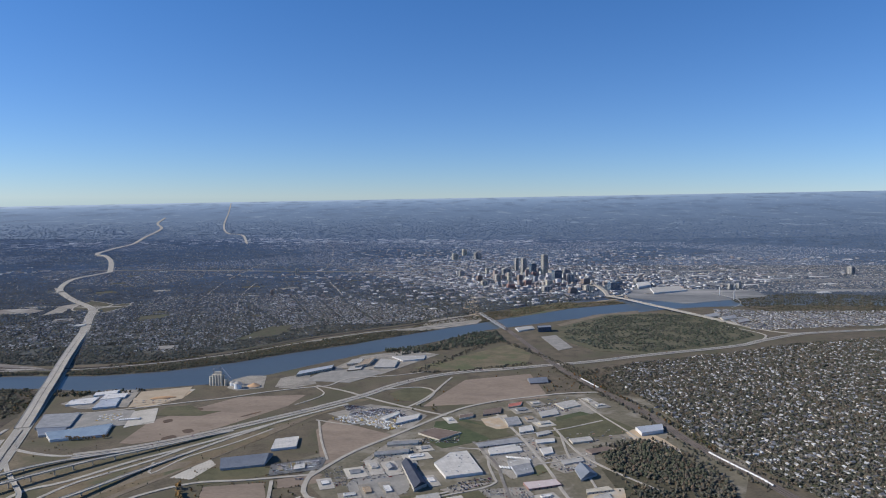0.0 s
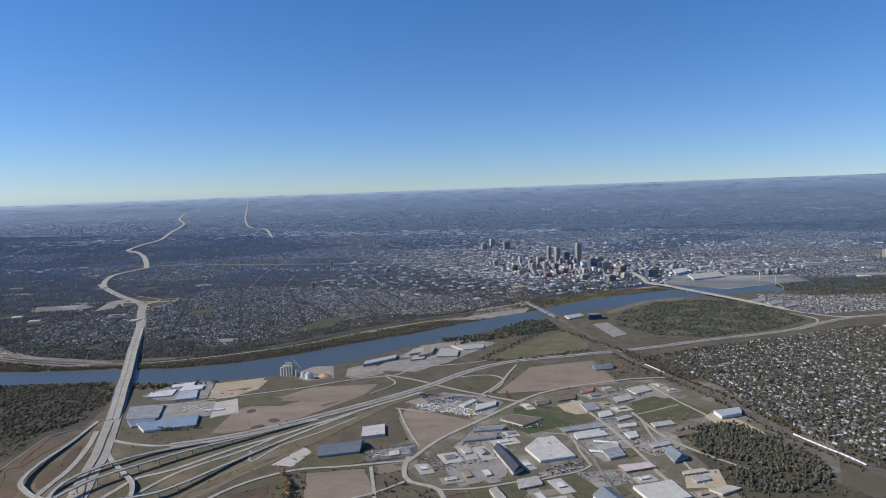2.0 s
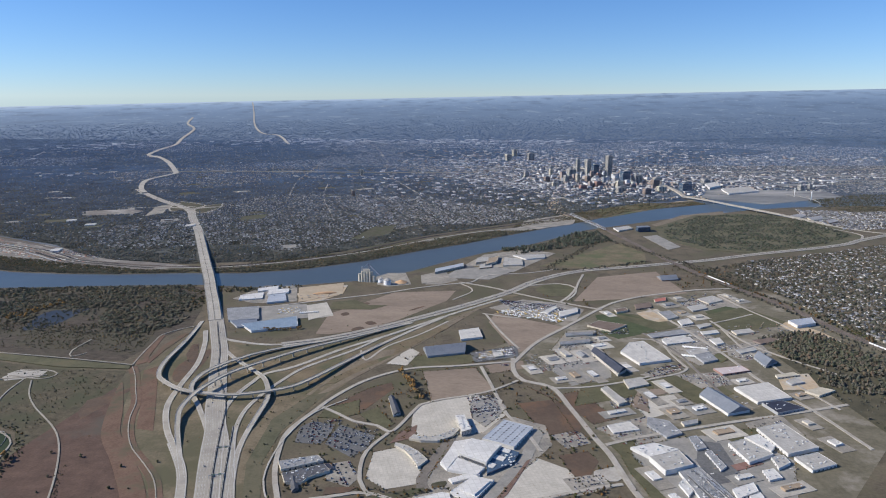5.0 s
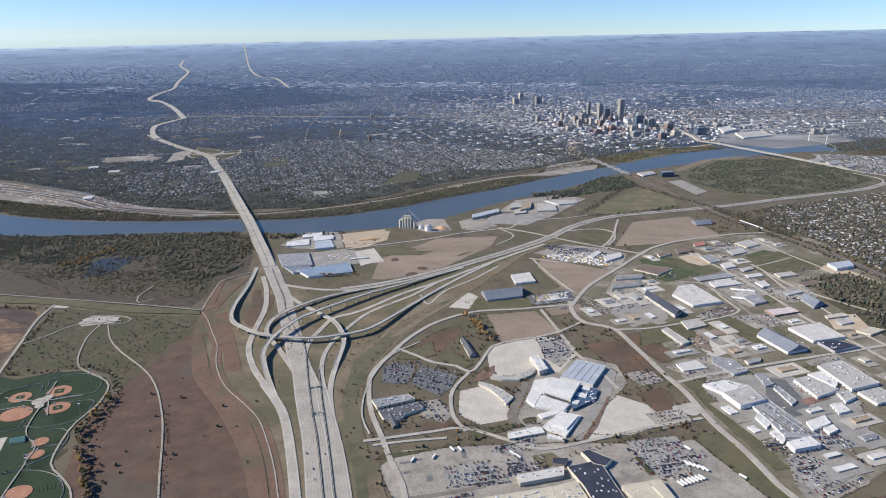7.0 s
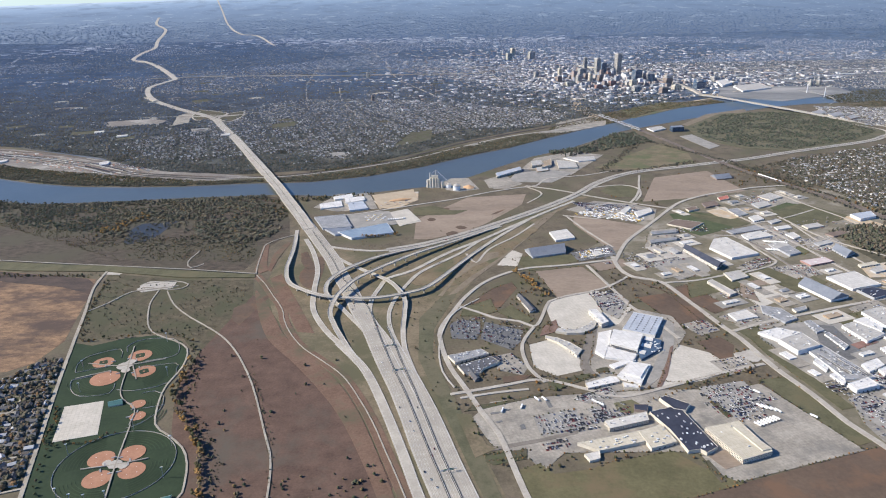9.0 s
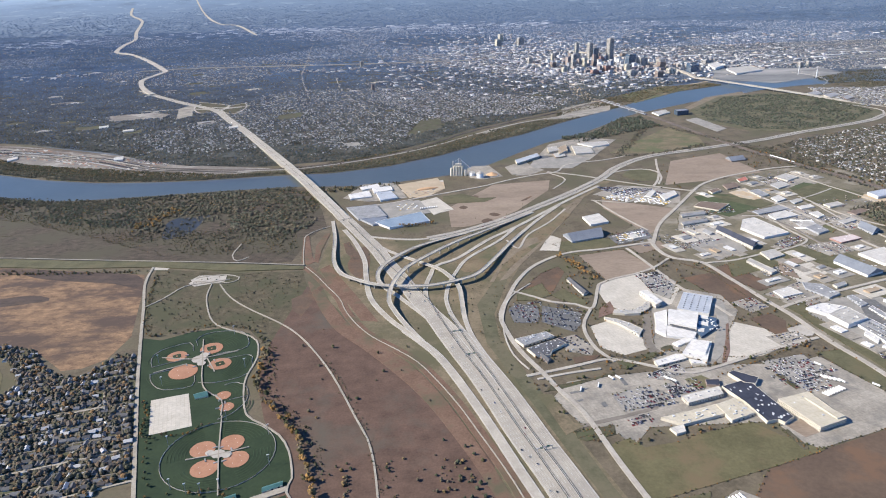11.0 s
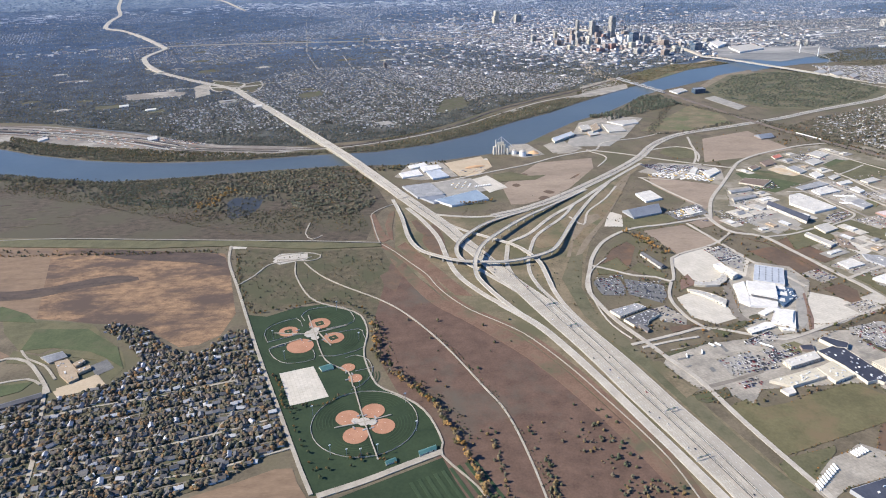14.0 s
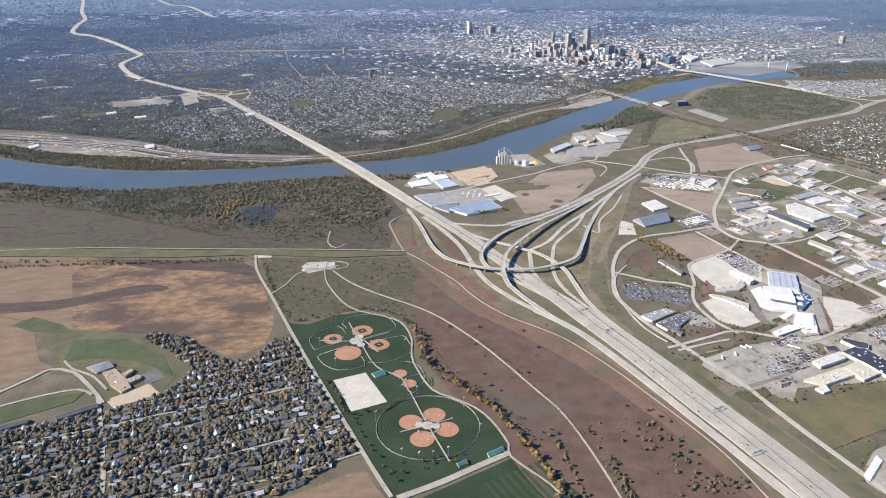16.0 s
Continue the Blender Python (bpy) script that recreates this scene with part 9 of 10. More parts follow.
wood("field_edge_trees", np.concatenate([along([(57.1, 689.5), (78.6, 640.2), (97.7, 599.2), (113.2, 568.7)], 0.8, 2.2), along([(-26.9, 558.6), (13.1, 564.0), (75.6, 590.6)], 0.9, 1.8), along([(-22.6, 562.5), (7.6, 614.4), (42.6, 672.7)], 0.8, 2.4)]), 0.5, 1.3, DULL_LEAVES, "dark olive trees along field edges near the railway", n=4, tall=0.8)
wood("field_edge_trees", points_in([(107.9, 560.6), (164.1, 589.2), (136.8, 496.8), (112.8, 486.0)], 4.0, 0.3), 0.5, 1.3, DULL_LEAVES, "dark olive trees round houses beside the railway", n=4, tall=0.8)
wood("east_wood", points_in([(410, 985), (522, 1023), (800, 976), (800, 870), (539, 840), (423, 840), (396, 891)], 7.0, 0.3), 0.6, 1.5, BANK_LEAVES, "bare brown woodland beside the river", n=4, tall=0.6)
wood("bank_trees", points_in([(-58, 640), (-15, 664), (32, 724), (56, 730), (62, 680), (29, 660), (-14, 635), (-45, 618)], 5.0, 0.15), 0.7, 1.5, GREEN_LEAVES, "green and yellow riverside trees")
wood("railway_trees", points_in([(90.1, 381.7), (105.4, 392.3), (122.6, 397.5), (133.3, 378.3), (138.3, 348.2), (124.8, 329), (105.8, 343.9), (88.6, 354.5)], 1.7, 0.15), 0.5, 1.3, RUSTY_LEAVES, "olive and rusty trees of a small wood")
wood("railway_trees", points_in([(84, 356.2), (106.8, 346.2), (124.1, 331.1), (138.9, 318.6), (150.5, 294.3), (119, 243.6), (91.6, 260.8), (87.8, 307.5)], 14.0, 0.4), 0.3, 0.8, DULL_LEAVES, "scattered shrubs of the rough scrub", n=4)
wood("railway_trees", points_in([(86, 390), (125, 402), (137, 380), (146, 358), (146, 330), (131, 305), (96, 305), (90, 350)], 3.0, 0.2), 0.5, 1.2, DULL_LEAVES, "olive and rusty trees of a small wood")
wood("railway_trees", points_in([(102, 573), (116, 530), (128, 492), (142, 450), (150, 415), (158, 382), (152, 380), (138, 440), (120, 490), (100, 560)], 4.0, 0.2), 0.6, 1.2, LEAVES, "trees along the railway")
for side in (-5.5, 5.5):
    beside = offset_line(rail_line, side)
    beside = np.repeat(beside[(beside[:, 1] < 575) & (beside[:, 1] > 330)][:, :2], 4, 0)
    wood("railway_trees", beside + rng.normal(0, 1.3, beside.shape), 0.4, 1.0, DULL_LEAVES, "trees along the railway", n=4)
wood("river_edge_trees", points_in([(-300, 505), (-260, 500), (-234, 510), (-225, 505), (-250, 492), (-290, 485)], 5.0, 0.2), 0.5, 1.1, BARE_LEAVES, "bushes along the river edge")
wood("meadow_shrubs", points_in([(-379, 345), (-330, 335), (-290, 335), (-285, 300), (-296, 262), (-306, 265), (-330, 268), (-356, 266), (-368, 300)], 9.0, 0.5), 0.15, 0.5, BARE_LEAVES, "low shrubs of a dry meadow", n=4)
wood("levee_shrubs", points_in([(-540, 372), (-430, 352), (-380, 350), (-378, 344), (-420, 343), (-540, 366)], 9.0, 0.5), 0.3, 0.8, BARE_LEAVES, "shrubs at the foot of the levee")
wood("yard_trees", points_in([(-180, 200), (-125, 335), (30, 470), (130, 500), (130, 300), (-20, 160), (-150, 130)], 22.0, 0.3, off_paved=True), 0.35, 0.85, LEAVES, "small planted trees in the industrial district")
wood("verge_shrubs", points_in([(-280, 420), (-255, 330), (-240, 270), (-195, 180), (-165, 250), (-175, 310), (-130, 350), (-60, 440), (-100, 470), (-200, 390)], 60.0, 0.4), 0.2, 0.5, BARE_LEAVES, "small shrubs on the motorway verges")
wood("field_trees", points_in([(-60, 440), (-30, 500), (60, 560), (130, 580), (130, 500), (60, 470), (0, 440)], 50.0, 0.4, off_paved=True), 0.4, 0.9, LEAVES, "scattered trees at field edges")
wood("levee_trees", along([(-372, 338), (-366, 300), (-356, 268), (-350, 262)], 1.1, 0.8), 0.25, 0.7, LEAVES, "small trees along the levee road", n=5)
wood("field_edge_trees", along([(-560, 362), (-500, 356), (-440, 350), (-385, 344)], 1.4, 0.9), 0.3, 0.8, LEAVES, "small brown trees at the foot of the levee", n=5)
wood("park_edge_shrubs", along([(-295, 252), (-290, 230), (-288, 212), (-281, 196), (-272, 184), (-265, 168), (-261, 150)], 0.5, 1.6), 0.15, 0.55, BARE_LEAVES, "brown shrubs between park and marsh", n=4)
wood("path_shrubs", along([(-266, 232), (-253, 196), (-245, 168), (-240, 138), (-238, 110)], 0.6, 1.1), 0.12, 0.4, BARE_LEAVES, "low shrubs along the marsh path", n=4)
# trees and hedges round the car parks
ring = []
for lot in PAVED:
    a = np.array(lot)
    if a[:, 1].max() < 420 and a[:, 0].min() > -190 and a[:, 0].max() < 70:
        for e, f in zip(a, np.roll(a, -1, 0)):
            n = int(np.linalg.norm(f - e) / 1.7)
            if n > 2 and rng.random() < 0.75:
                ring.append(e + (f - e) * np.linspace(0.03, 0.97, n)[:, None] + rng.normal(0, 0.25, (n, 2)))
ring = np.concatenate(ring)
ring = ring[is_free(ring[:, 0], ring[:, 1]) & (rng.random(len(ring)) < 0.75)]
wood("lot_trees", ring, 0.22, 0.5, LEAVES, "small planted trees round the car parks", tall=1.1)
hedge = []
for pts, gap, wide in (([(-168, 166), (-151, 168)], 0.35, 0.5), ([(-167, 163), (-153, 164)], 0.4, 0.4), ([(-73, 194), (-70, 184)], 0.4, 0.4), ([(-91, 158), (-88, 148)], 0.4, 0.4), ([(-172, 195), (-164, 197), (-152, 200), (-141, 204)], 0.7, 0.7), ([(-144, 219), (-127, 210)], 0.9, 0.25), ([(-142, 217), (-126, 208)], 0.9, 0.25), ([(-88, 211), (-79, 210), (-68, 213), (-54, 216)], 1.0, 0.3), ([(-139, 207), (-124, 213), (-113, 217)], 0.6, 0.8), ([(-105, 259), (-109, 244), (-115, 226)], 0.9, 0.4), ([(-133, 260), (-128, 264), (-125, 268), (-128, 256)], 0.5, 0.8)):
    hedge.append(along(pts, gap, wide))
hedge = np.concatenate(hedge)
wood("hedge_shrubs", hedge, 0.22, 0.5, LEAVES, "dark planted shrubs along car park edges", n=4, tall=0.9)
marsh_at = np.concatenate([rng.normal((-217, 143), (7, 5), (26, 2)), rng.normal((-204, 118), (6, 2.5), (50, 2)), rng.normal((-211, 152), (6, 7), (22, 2)), rng.normal((-210, 132), (4, 4), (18, 2)), rng.normal((-237, 128), (1.0, 9), (40, 2)), rng.uniform((-285, 120), (-215, 260), (26, 2)), rng.normal((-252, 136), (0.8, 11), (40, 2)), rng.normal((-236, 128), (0.8, 9), (30, 2))])
wood("marsh_shrubs", marsh_at[is_free(marsh_at[:, 0], marsh_at[:, 1])], 0.3, 0.9, BARE_LEAVES, "dark shrubs standing in the marsh")


def crown_mesh(seed):
    """A crown of several lumpy masses with gaps between them."""
    r = np.random.default_rng(seed)
    verts, faces, count = [], [], 0
    for k in range(9):
        tv, tt = clump_template(6, seed * 20 + k)
        s = r.uniform(0.32, 0.6)
        off = r.normal(0, 0.33, 3) * (1, 1, 0.5) + (0, 0, 0.75 + 0.08 * k)
        verts.append(tv * s * (1, 1, 1.3) + off)
        faces += [tuple(int(i) + count for i in f) for f in tt]
        count += len(tv)
    v = np.concatenate(verts)
    me = bpy.data.meshes.new("crown")
    me.from_pydata([tuple(q) for q in v], [], faces)
    return me


def trunk_mesh():
    n, verts = 6, []
    for z, q in ((-0.1, 0.1), (0.6, 0.075), (1.3, 0.04)):
        verts += [(q * math.cos(2 * math.pi * k / n), q * math.sin(2 * math.pi * k / n), z) for k in range(n)]
    faces = [(i * n + k, i * n + (k + 1) % n, (i + 1) * n + (k + 1) % n, (i + 1) * n + k) for i in range(2) for k in range(n)]
    for a in (0.4, 2.5, 4.6):
        b, f = beam((0, 0, 0.7), (0.4 * math.cos(a), 0.4 * math.sin(a), 1.3), 0.05)
        m = len(verts)
        verts += b
        faces += [tuple(m + i for i in q) for q in f]
    me = bpy.data.meshes.new("trunk")
    me.from_pydata([tuple(q) for q in verts], [], faces)
    me.materials.append(BARK)
    return me


TRUNK = trunk_mesh()
CROWNS = {}
for mat in (TREE_LEAVES, ORANGE_LEAVES):
    CROWNS[mat] = [crown_mesh(s) for s in range(5)]
    for me in CROWNS[mat]:
        me.materials.append(mat)


def tree(x, y, size, mat, label, group):
    ob = root("tree", label, "tree", (x, y, 0), group=group)
    ob.rotation_euler[2] = rng.uniform(0, 6.28)
    ob.scale = (size, size, size * rng.uniform(0.9, 1.2))
    new("trunk", TRUNK).parent = ob
    new("crown", CROWNS[mat][rng.integers(0, 5)]).parent = ob


for x, y in along([(-294, 240), (-293, 214), (-286, 197), (-277, 184), (-271, 172), (-266, 155), (-262, 138), (-260, 122), (-256, 105)], 1.5, 0.9):
    tree(x, y, rng.uniform(0.7, 1.6), ORANGE_LEAVES if rng.random() < 0.65 else TREE_LEAVES, "orange autumn tree beside the park path", "trees along the park")
for x, y in along([(-134, 333), (-129, 321), (-125, 309), (-120, 299)], 1.5, 0.6):
    tree(x, y, rng.uniform(1.0, 1.6), ORANGE_LEAVES, "tan autumn tree beside the motel", "trees beside the motel")
for x, y in along([(-321, 140), (-328, 160), (-333, 178)], 4, 0.6):
    tree(x + 5, y, rng.uniform(0.5, 0.9), TREE_LEAVES, "dark small tree in the park", "park trees")
for x, y in rng.uniform((-318, 143), (-284, 150), (16, 2)):
    tree(x, y, rng.uniform(0.4, 0.8), TREE_LEAVES, "dark small tree in the park", "park trees")
for x, y in along([(-338, 206), (-334, 195), (-331, 181), (-322, 180.5), (-313, 183), (-308, 187)], 1.6, 0.5):
    tree(x, y, rng.uniform(0.5, 0.9), TREE_LEAVES, "dark small tree beside the park lot", "park trees")
for x, y in along([(-350, 262), (-335, 265), (-320, 270), (-304, 263), (-296, 250)], 2.6, 0.8):
    tree(x, y, rng.uniform(0.5, 1.0), TREE_LEAVES, "brown tree at the park edge", "park trees")
for x, y in along([(-230, 402), (-222, 400), (-212, 401), (-204, 404)], 1.5, 0.9):
    tree(x, y, rng.uniform(0.7, 1.1), ORANGE_LEAVES, "tan shrub beside the blue-roofed warehouse", "trees beside the warehouse")
for x, y in along([(-138, 218), (-120, 214), (-108, 219), (-98, 203)], 2.4, 0.5):
    tree(x, y, rng.uniform(0.4, 0.7), TREE_LEAVES, "small planted tree beside a car park", "car park trees")
for x, y in along([(-98, 196), (-80, 204), (-60, 212), (-44, 219)], 2.2, 0.4):
    tree(x, y, rng.uniform(0.35, 0.6), TREE_LEAVES, "small planted tree beside a car park", "car park trees")


def yard_goods():
    """Stacked goods, tanks and small sheds standing in rows in the paved yards."""
    rows = []
    for pts in (((20, 400), (55, 405), (62, 380), (30, 378)), ((60, 482), (100, 490), (95, 462), (65, 460)), ((70, 410), (112, 420), (118, 398), (80, 392)), ((20, 300), (50, 310), (58, 292), (30, 284)), ((-5, 250), (45, 262), (40, 225), (0, 215)), ((-225, 478), (-200, 488), (-196, 478), (-222, 470))):
        a = np.array(pts, float)
        p = rng.uniform(a.min(0), a.max(0), (70, 2))
        p = np.round(p / (2.4, 3.6)) * (2.4, 3.6) + rng.normal(0, 0.25, p.shape)
        p = p[inside(p[:, 0], p[:, 1], pts) & is_free(p[:, 0], p[:, 1])]
        rows.append(np.c_[p, rng.uniform(0.5, 2.0, len(p)), rng.uniform(0.3, 0.7, len(p)), rng.uniform(0.2, 0.6, len(p)), np.full(len(p), 0.3)])
    tagged(bulk("yard_goods", *boxes_mesh(np.concatenate(rows)), YARD_STUFF), "stacked goods, tanks and small sheds in yards", "goods", kind="stuff")


def van_rows(area, count, angle, step):
    """Rows of white vans and lorries for sale."""
    a = np.array(area, float)
    p = rng.uniform(a.min(0), a.max(0), (count, 2))
    c, d = math.cos(angle), math.sin(angle)
    u, v = p @ (c, d), p @ (-d, c)
    u, v = np.round(u / step[0]) * step[0], np.round(v / step[1]) * step[1]
    p = np.unique(np.round(np.c_[c * u - d * v, d * u + c * v], 2), axis=0)
    p = p[inside(p[:, 0], p[:, 1], area) & is_free(p[:, 0], p[:, 1])]
    rows = np.c_[p, rng.uniform(0.9, 1.5, len(p)), rng.uniform(0.4, 0.5, len(p)), rng.uniform(0.45, 0.7, len(p)), np.full(len(p), angle + math.pi / 2)]
    tagged(bulk("sales_vans", *boxes_mesh(rows), VAN_PAINT), "rows of white vans and lorries for sale", "vans", kind="stuff")


VAN_PAINT = palette("van_paint", [(0.8, 0.8, 0.79), (0.72, 0.72, 0.7), (0.78, 0.77, 0.74), (0.6, 0.42, 0.1), (0.76, 0.76, 0.76), (0.35, 0.36, 0.38)], rough=0.4)
van_rows([(-75, 440), (-53, 457), (-20, 441), (-32, 417), (-68, 433)], 900, 0.45, (0.8, 2.6))
van_rows([(-91, 362), (-69, 370), (-69, 358), (-89, 351)], 260, 0.3, (1.0, 2.6))
van_rows([(-230, 448), (-215, 451), (-213, 437), (-227, 432)], 120, 1.2, (1.3, 4.4))
van_rows([(-585, 862), (-540, 878), (-520, 866), (-522, 850), (-570, 838)], 700, 0.2, (2.0, 6.0))
YARD_STUFF = palette("yard_goods_paint", [(0.42, 0.41, 0.39), (0.2, 0.2, 0.2), (0.3, 0.24, 0.18), (0.55, 0.54, 0.52), (0.15, 0.17, 0.2), (0.35, 0.2, 0.15)])
yard_goods()


RAIL_YARD = [(-697, 726), (-627, 711), (-509, 650), (-422, 596), (-400, 575), (-427, 557), (-495, 586), (-579, 629), (-669, 661)]


def yard_wagons():
    """Strings of wagons and containers on the many tracks of the far rail yard."""
    a = smooth_line([(-630, 690), (-560, 655), (-505, 628), (-440, 592)], 3.0)
    rows = []
    for k in range(9):
        q = offset_line(a, -14 + 4.2 * k)
        on = rng.random() < 0.5
        for i in range(len(q) - 1):
            if rng.random() < 0.12:
                on = not on
            if on:
                d = q[i + 1] - q[i]
                rows.append((*q[i], 2.6, 0.7, rng.uniform(0.5, 0.9), math.atan2(d[1], d[0])))
    rows = np.array(rows)
    rows = rows[inside(rows[:, 0], rows[:, 1], RAIL_YARD)]
    tagged(bulk("rail_wagons", *boxes_mesh(rows), YARD_STUFF), "strings of freight wagons standing in the rail yard", "wagons", kind="stuff")


yard_wagons()


# ---- vehicles ----
def car_pieces(rows):
    rows = np.asarray(rows, float)
    body = rows.copy()
    body[:, 4] = rows[:, 4] * 0.6
    bv, bt = boxes_mesh(body)
    bv[:, 2] += 0.2
    cab = rows.copy()
    cab[:, 2] *= 0.55
    cab[:, 3] *= 0.88
    cab[:, 4] = rows[:, 4] * 0.45
    cv, ct = boxes_mesh(cab)
    cv[:, 2] += 0.2 + np.repeat(rows[:, 4] * 0.6, 8)
    return (bv, bt), (cv, ct)


def lot_rows(pts, angle, fill, row=3.2, pitch=0.62):
    a = np.array(pts, float)
    c = a.mean(0)
    reach = np.linalg.norm(a.max(0) - a.min(0)) / 2
    ca, sa = math.cos(angle), math.sin(angle)
    out = []
    for v in np.arange(-reach, reach, row):
        lively = rng.uniform(0.2, 1.6)
        for off in (-0.55, 0.55):
            for u in np.arange(-reach, reach, pitch):
                if rng.random() < fill * lively:
                    out.append((c[0] + ca * u - sa * (v + off), c[1] + sa * u + ca * (v + off), 0.92, 0.38, 0.3 * rng.uniform(0.9, 1.3), angle + math.pi / 2))
    out = np.array(out).reshape(-1, 6)
    return out[inside(out[:, 0], out[:, 1], [tuple(q) for q in pts])]


LOTS = (
    ([(-172, 275), (-153, 276), (-154, 262), (-170, 258)], 0.25, 0.35), ([(-150, 275), (-136, 266), (-142, 254), (-152, 262)], 0.25, 0.2),
    ([(-140, 188), (-122, 190), (-116, 180), (-137, 176)], 0.2, 0.5), ([(-120, 196), (-106, 197), (-108, 186), (-120, 184)], 0.2, 0.4),
    ([(-76, 202), (-52, 206), (-45, 196), (-60, 178), (-76, 188)], 0.2, 0.4), ([(-98, 300), (-84, 304), (-80, 284), (-96, 278)], 0.25, 0.6),
    ([(-22, 204), (10, 212), (20, 190), (-15, 180)], 0.2, 0.6), ([(-102, 556), (-73, 571), (-53, 557), (-76, 530), (-110, 536)], 0.6, 0.6),
    ([(-66, 355), (-30, 378), (-18, 350), (-56, 332)], 0.3, 0.25), ([(-84, 352), (-74, 353), (-72, 342), (-86, 344)], 0.3, 0.6),
    ([(-72, 470), (-30, 458), (-22, 440), (-60, 440)], 0.5, 0.75), ([(15, 345), (28, 345), (10, 328), (0, 332)], 0.3, 0.4),
    ([(60, 470), (95, 480), (85, 455), (62, 455)], 0.3, 0.4), ([(35, 400), (62, 390), (62, 365), (40, 375)], 0.3, 0.2),
    ([(-30, 300), (-10, 305), (-5, 290), (-25, 286)], 0.3, 0.25), ([(-10, 410), (10, 412), (8, 395), (-15, 395)], 0.3, 0.35), ([(-146, 188), (-129, 192), (-126, 181), (-145, 176)], 0.2, 0.3), ([(-124, 192), (-117, 195), (-114, 186), (-122, 184)], 0.2, 0.6), ([(-74, 205), (-53, 209), (-52, 191), (-67, 180), (-73, 192)], 0.2, 0.15), ([(-124, 203), (-111, 208), (-109, 201), (-122, 196), (-128, 199)], 0.4, 0.4), ([(-147, 171), (-136, 174), (-135, 168), (-144, 166)], 0.2, 0.4), ([(-490, 640), (-420, 605), (-400, 596), (-480, 612)], -0.5, 0.2),
)
rest_lots = []
for lot in PARKING:
    a = np.array(lot)
    sides = np.roll(a, -1, 0) - a
    far = sides[np.argmax(np.hypot(*sides.T))]
    if a[:, 1].max() < 520 and a[:, 0].min() > -240 and a[:, 1].min() > 130 and np.ptp(a[:, 0]) * np.ptp(a[:, 1]) < 1500:
        rest_lots.append(([tuple(q) for q in (a - a.mean(0)) * 0.9 + a.mean(0)], math.atan2(far[1], far[0]), rng.uniform(0.1, 0.4)))
cars = np.concatenate([q for q in (lot_rows(*row) for row in (*LOTS, *rest_lots)) if len(q)])
ok = is_free(cars[:, 0], cars[:, 1])
cars = cars[ok]
lane = []
for line, w in ((main_line, 9.6), (ne_line, 6.0)):
    for k in range(0, len(line) - 1):
        if rng.random() < 0.5 and line[k][1] < 980:
            d = line[k + 1] - line[k]
            s = rng.choice((-3.4, -2.3, -1.5, 1.5, 2.3, 3.4)) * w / 9.6
            q = offset_line(line, s)[k] + d * rng.random()
            lane.append((q[0], q[1], 0.95, 0.4, 0.32, math.atan2(d[1], d[0])))
order = np.argsort(np.hypot(cars[:, 0] + 130, cars[:, 1] - 190))
near_cars, more = np.concatenate([np.array(lane), cars[order[:110]]]), cars[order[110:]]
(b, c) = car_pieces([(0, 0, 0.95, 0.4, 0.32, 0)])
CAR = []
for name, (v, t), mat in (("body", b, CAR_THING), ("cabin", c, GLASS_DARK)):
    me = bpy.data.meshes.new(name)
    v = v.copy()
    if name == "cabin":
        v[4:8, :2] *= 0.8
    me.from_pydata([tuple(q) for q in v], [], [tuple(int(i) for i in f) for f in t])
    me.materials.append(mat)
    CAR.append((name, me))
tyre = bpy.data.meshes.new("wheel")
tyre.from_pydata([(0.085 * math.cos(k * math.pi / 4), y, 0.085 + 0.085 * math.sin(k * math.pi / 4)) for y in (-0.03, 0.03) for k in range(8)], [],
                 [tuple(range(8)), tuple(range(15, 7, -1)), *((k, 8 + k, 8 + (k + 1) % 8, (k + 1) % 8) for k in range(8))])
tyre.materials.append(R_BLACK)


def on_what(x, y):
    for line in (main_line, ne_line):
        if np.min(np.hypot(line[:, 0] - x, line[:, 1] - y)) < 7:
            return 0.44
    return 0.27


for k, (x, y, w, d, h, a) in enumerate(near_cars):
    ob = root("car", "small road car driving on the motorway" if k < len(lane) else "car parked in a concrete car park", "car", (x, y, on_what(x, y) - 0.17), group="cars on the motorway" if k < len(lane) else "parked cars")
    ob.rotation_euler[2] = a
    for name, me in CAR:
        new(name, me).parent = ob
    for wx in (-0.28, 0.28):
        for wy in (-0.18, 0.18):
            wheel = new("wheel", tyre)
            wheel.parent, wheel.location = ob, (wx, wy, 0.1)
(bv, bt), (cv, ct) = car_pieces(more)
tagged(bulk("parked_cars", bv, bt, CAR_PAINT), "many parked cars of all colours", "cars", kind="stuff")
tagged(bulk("parked_car_cabins", cv, ct, GLASS_DARK), "dark glass cabins of many parked cars", "cars", kind="stuff")


def trailer(x, y, a, length=2.9, cab=False, group="parked trailers"):
    ob = root("truck" if cab else "semi_trailer", "white articulated truck on the motorway" if cab else "white box trailer parked in a yard", "truck" if cab else "trailer", (x, y, 0.42 if cab else 0.22), group=group)
    ob.rotation_euler[2] = a
    part("box", *box(-length / 2, length / 2, -0.26, 0.26, 0.22, 0.8), WHITE, ob)
    part("bogie", *box(-length / 2 + 0.1, -length / 2 + 0.6, -0.22, 0.22, 0.0, 0.22), R_BLACK, ob)
    part("landing_gear", *box(length / 2 - 0.7, length / 2 - 0.55, -0.2, 0.2, 0.0, 0.22), R_DARK, ob)
    if cab:
        part("cab", *box(length / 2 + 0.1, length / 2 + 0.6, -0.25, 0.25, 0.05, 0.65), CAR_THING, ob)


for k in range(5):
    trailer(-55.5 + 1.4 * k, 190 - 0.9 * k, 2.0)
for k in range(7):
    trailer(-62 + 1.5 * k, 178 + 0.6 * k, 2.2)
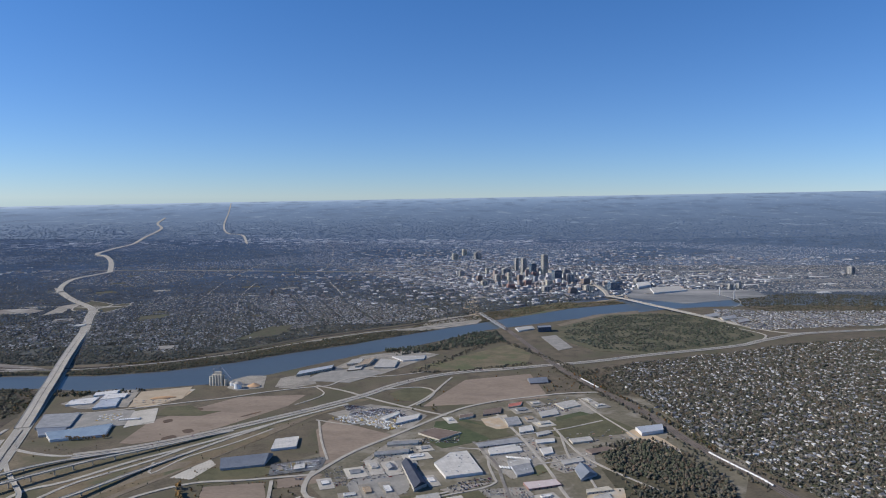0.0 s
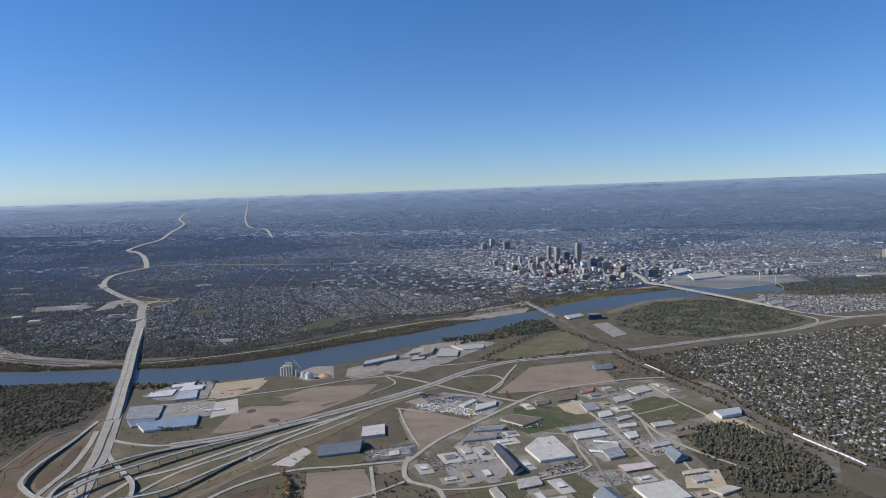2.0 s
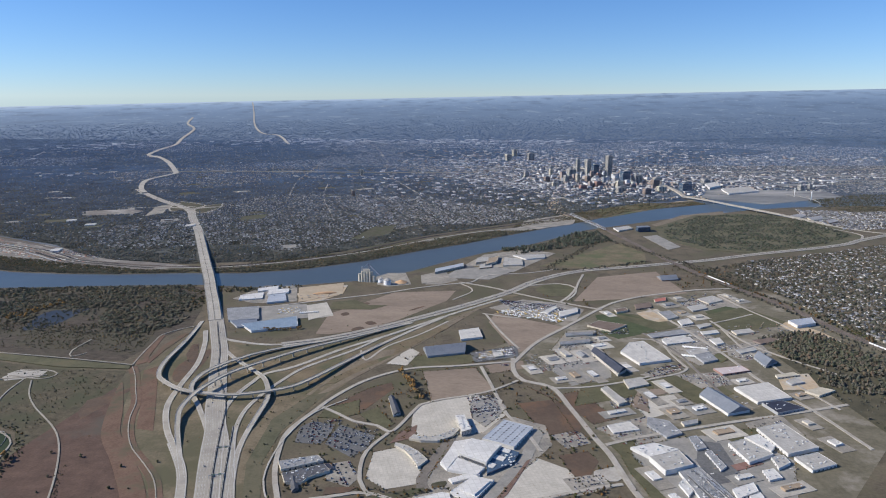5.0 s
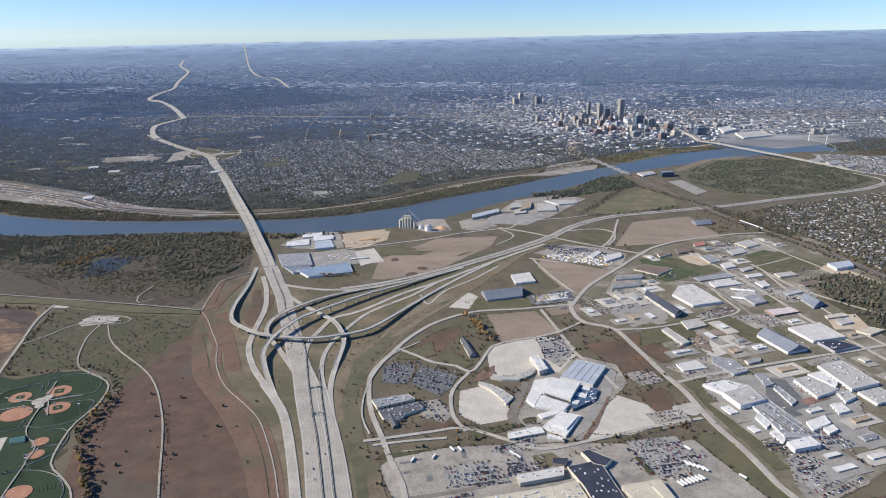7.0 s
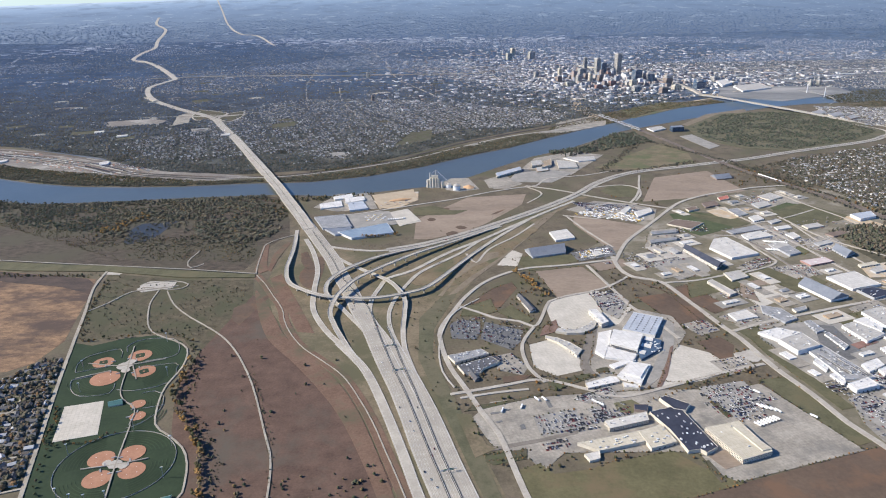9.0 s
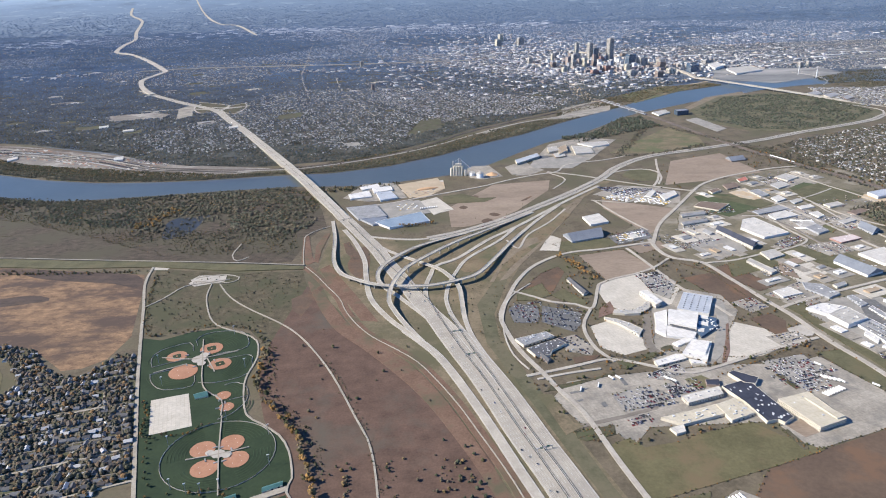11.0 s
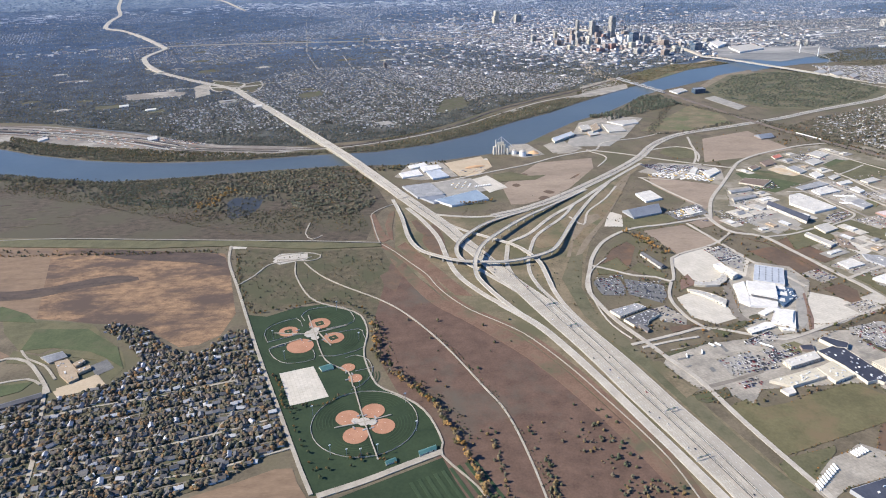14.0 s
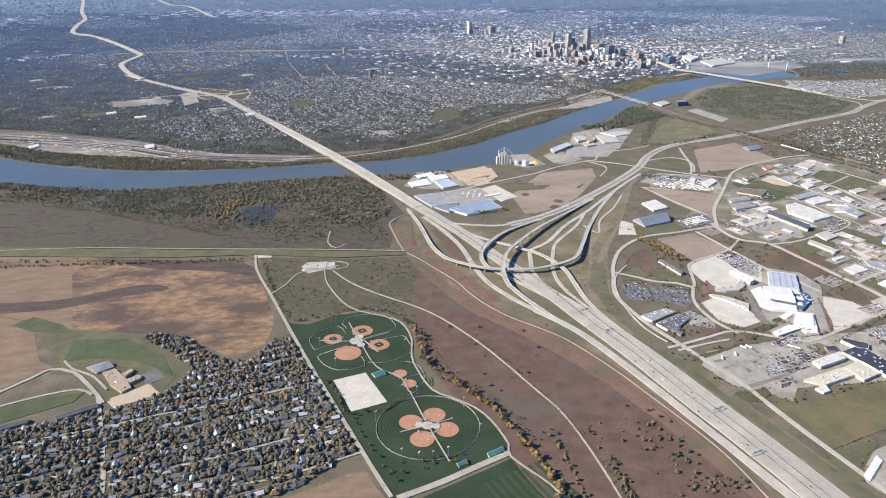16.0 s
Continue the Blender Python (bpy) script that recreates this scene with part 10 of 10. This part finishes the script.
for x, y, a in ((-143, 200, 2.1), (-140, 200, 2.1), (-120, 197, 2.2), (-118, 195, 2.2), (-150, 195, 1.2), (-158, 193, 1.2), (-38, 182, 2.2), (-52, 200, 2.2)):
    trailer(x, y, a)
for k in range(9):
    trailer(-150 + 1.45 * k, 111.5 + 1.0 * k, 1.5)
for k in range(5):
    trailer(-128 + 1.4 * k, 124.5 + 0.5 * k, 1.9)
for k in range(9):
    trailer(35 + 1.5 * k, 372 - 0.4 * k, 1.9)
    trailer(30 + 1.5 * k, 358 - 0.4 * k, 1.9)
for k in range(10):
    trailer(-212 + 1.3 * k, 436 + 0.3 * k, 1.5)
for i, s in ((70, 2.3), (84, -2.3), (100, 2.3), (112, 3.2), (60, -3.0)):
    i = min(i, len(main_line) - 2)
    d = main_line[i + 1] - main_line[i]
    q = offset_line(main_line, s)[i]
    trailer(q[0], q[1], math.atan2(d[1], d[0]), 2.8, True, "trucks on the motorway")


# ---- trains ----
def train(line, i0, i1, off, mat, label):
    q = offset_line(line, off)
    seg = np.linalg.norm(np.diff(q, axis=0), axis=1)
    dist = np.concatenate([[0], np.cumsum(seg)])
    ob = root("goods_train", label, "train")
    s = dist[i0]
    while s < dist[i1]:
        x, y = np.interp(s, dist, q[:, 0]), np.interp(s, dist, q[:, 1])
        x2, y2 = np.interp(s + 1, dist, q[:, 0]), np.interp(s + 1, dist, q[:, 1])
        part("wagon", *turned_box(x, y, 3.0, 0.7, 0.7, 1.4, math.atan2(y2 - y, x2 - x)), mat, ob)
        part("bogie", *turned_box(x, y, 2.4, 0.4, 0.45, 0.72, math.atan2(y2 - y, x2 - x)), R_BLACK, ob)
        s += 3.4


n = len(rail_line)
train(rail_line, int(n * 0.52), int(n * 0.56), -0.9, WHITE, "goods train of pale wagons on the railway")
train(rail_line, int(n * 0.78), int(n * 0.86), 0.9, WHITE, "goods train of pale wagons on the railway")
YARD_TRACK = smooth_line([(-700, 712), (-640, 690), (-569, 662), (-513, 632), (-459, 594), (-421, 580), (-370, 566), (-330, 562)], 4)
for k in range(9):
    q = offset_line(YARD_TRACK, 2.6 * k - 6)
    a, b = int(len(q) * rng.uniform(0.0, 0.15)), int(len(q) * rng.uniform(0.6, 0.98))
    ob, _ = way("yard_track", [tuple(e) for e in q[a:b:3]], 1.3, DARK_STRIP if k % 2 else RAILBED, "rail yard track on dark ballast", "railway", z=0.17)
    for start in (0.05, 0.45) if k % 3 else (0.2,):
        i0 = int(len(q) * (start + rng.uniform(0, 0.1)))
        train(q, i0, min(len(q) - 2, i0 + int(rng.uniform(8, 20))), 0, (W_BROWN, R_BLACK, R_PALE, W_GREY)[k % 4], "row of freight wagons in the rail yard")
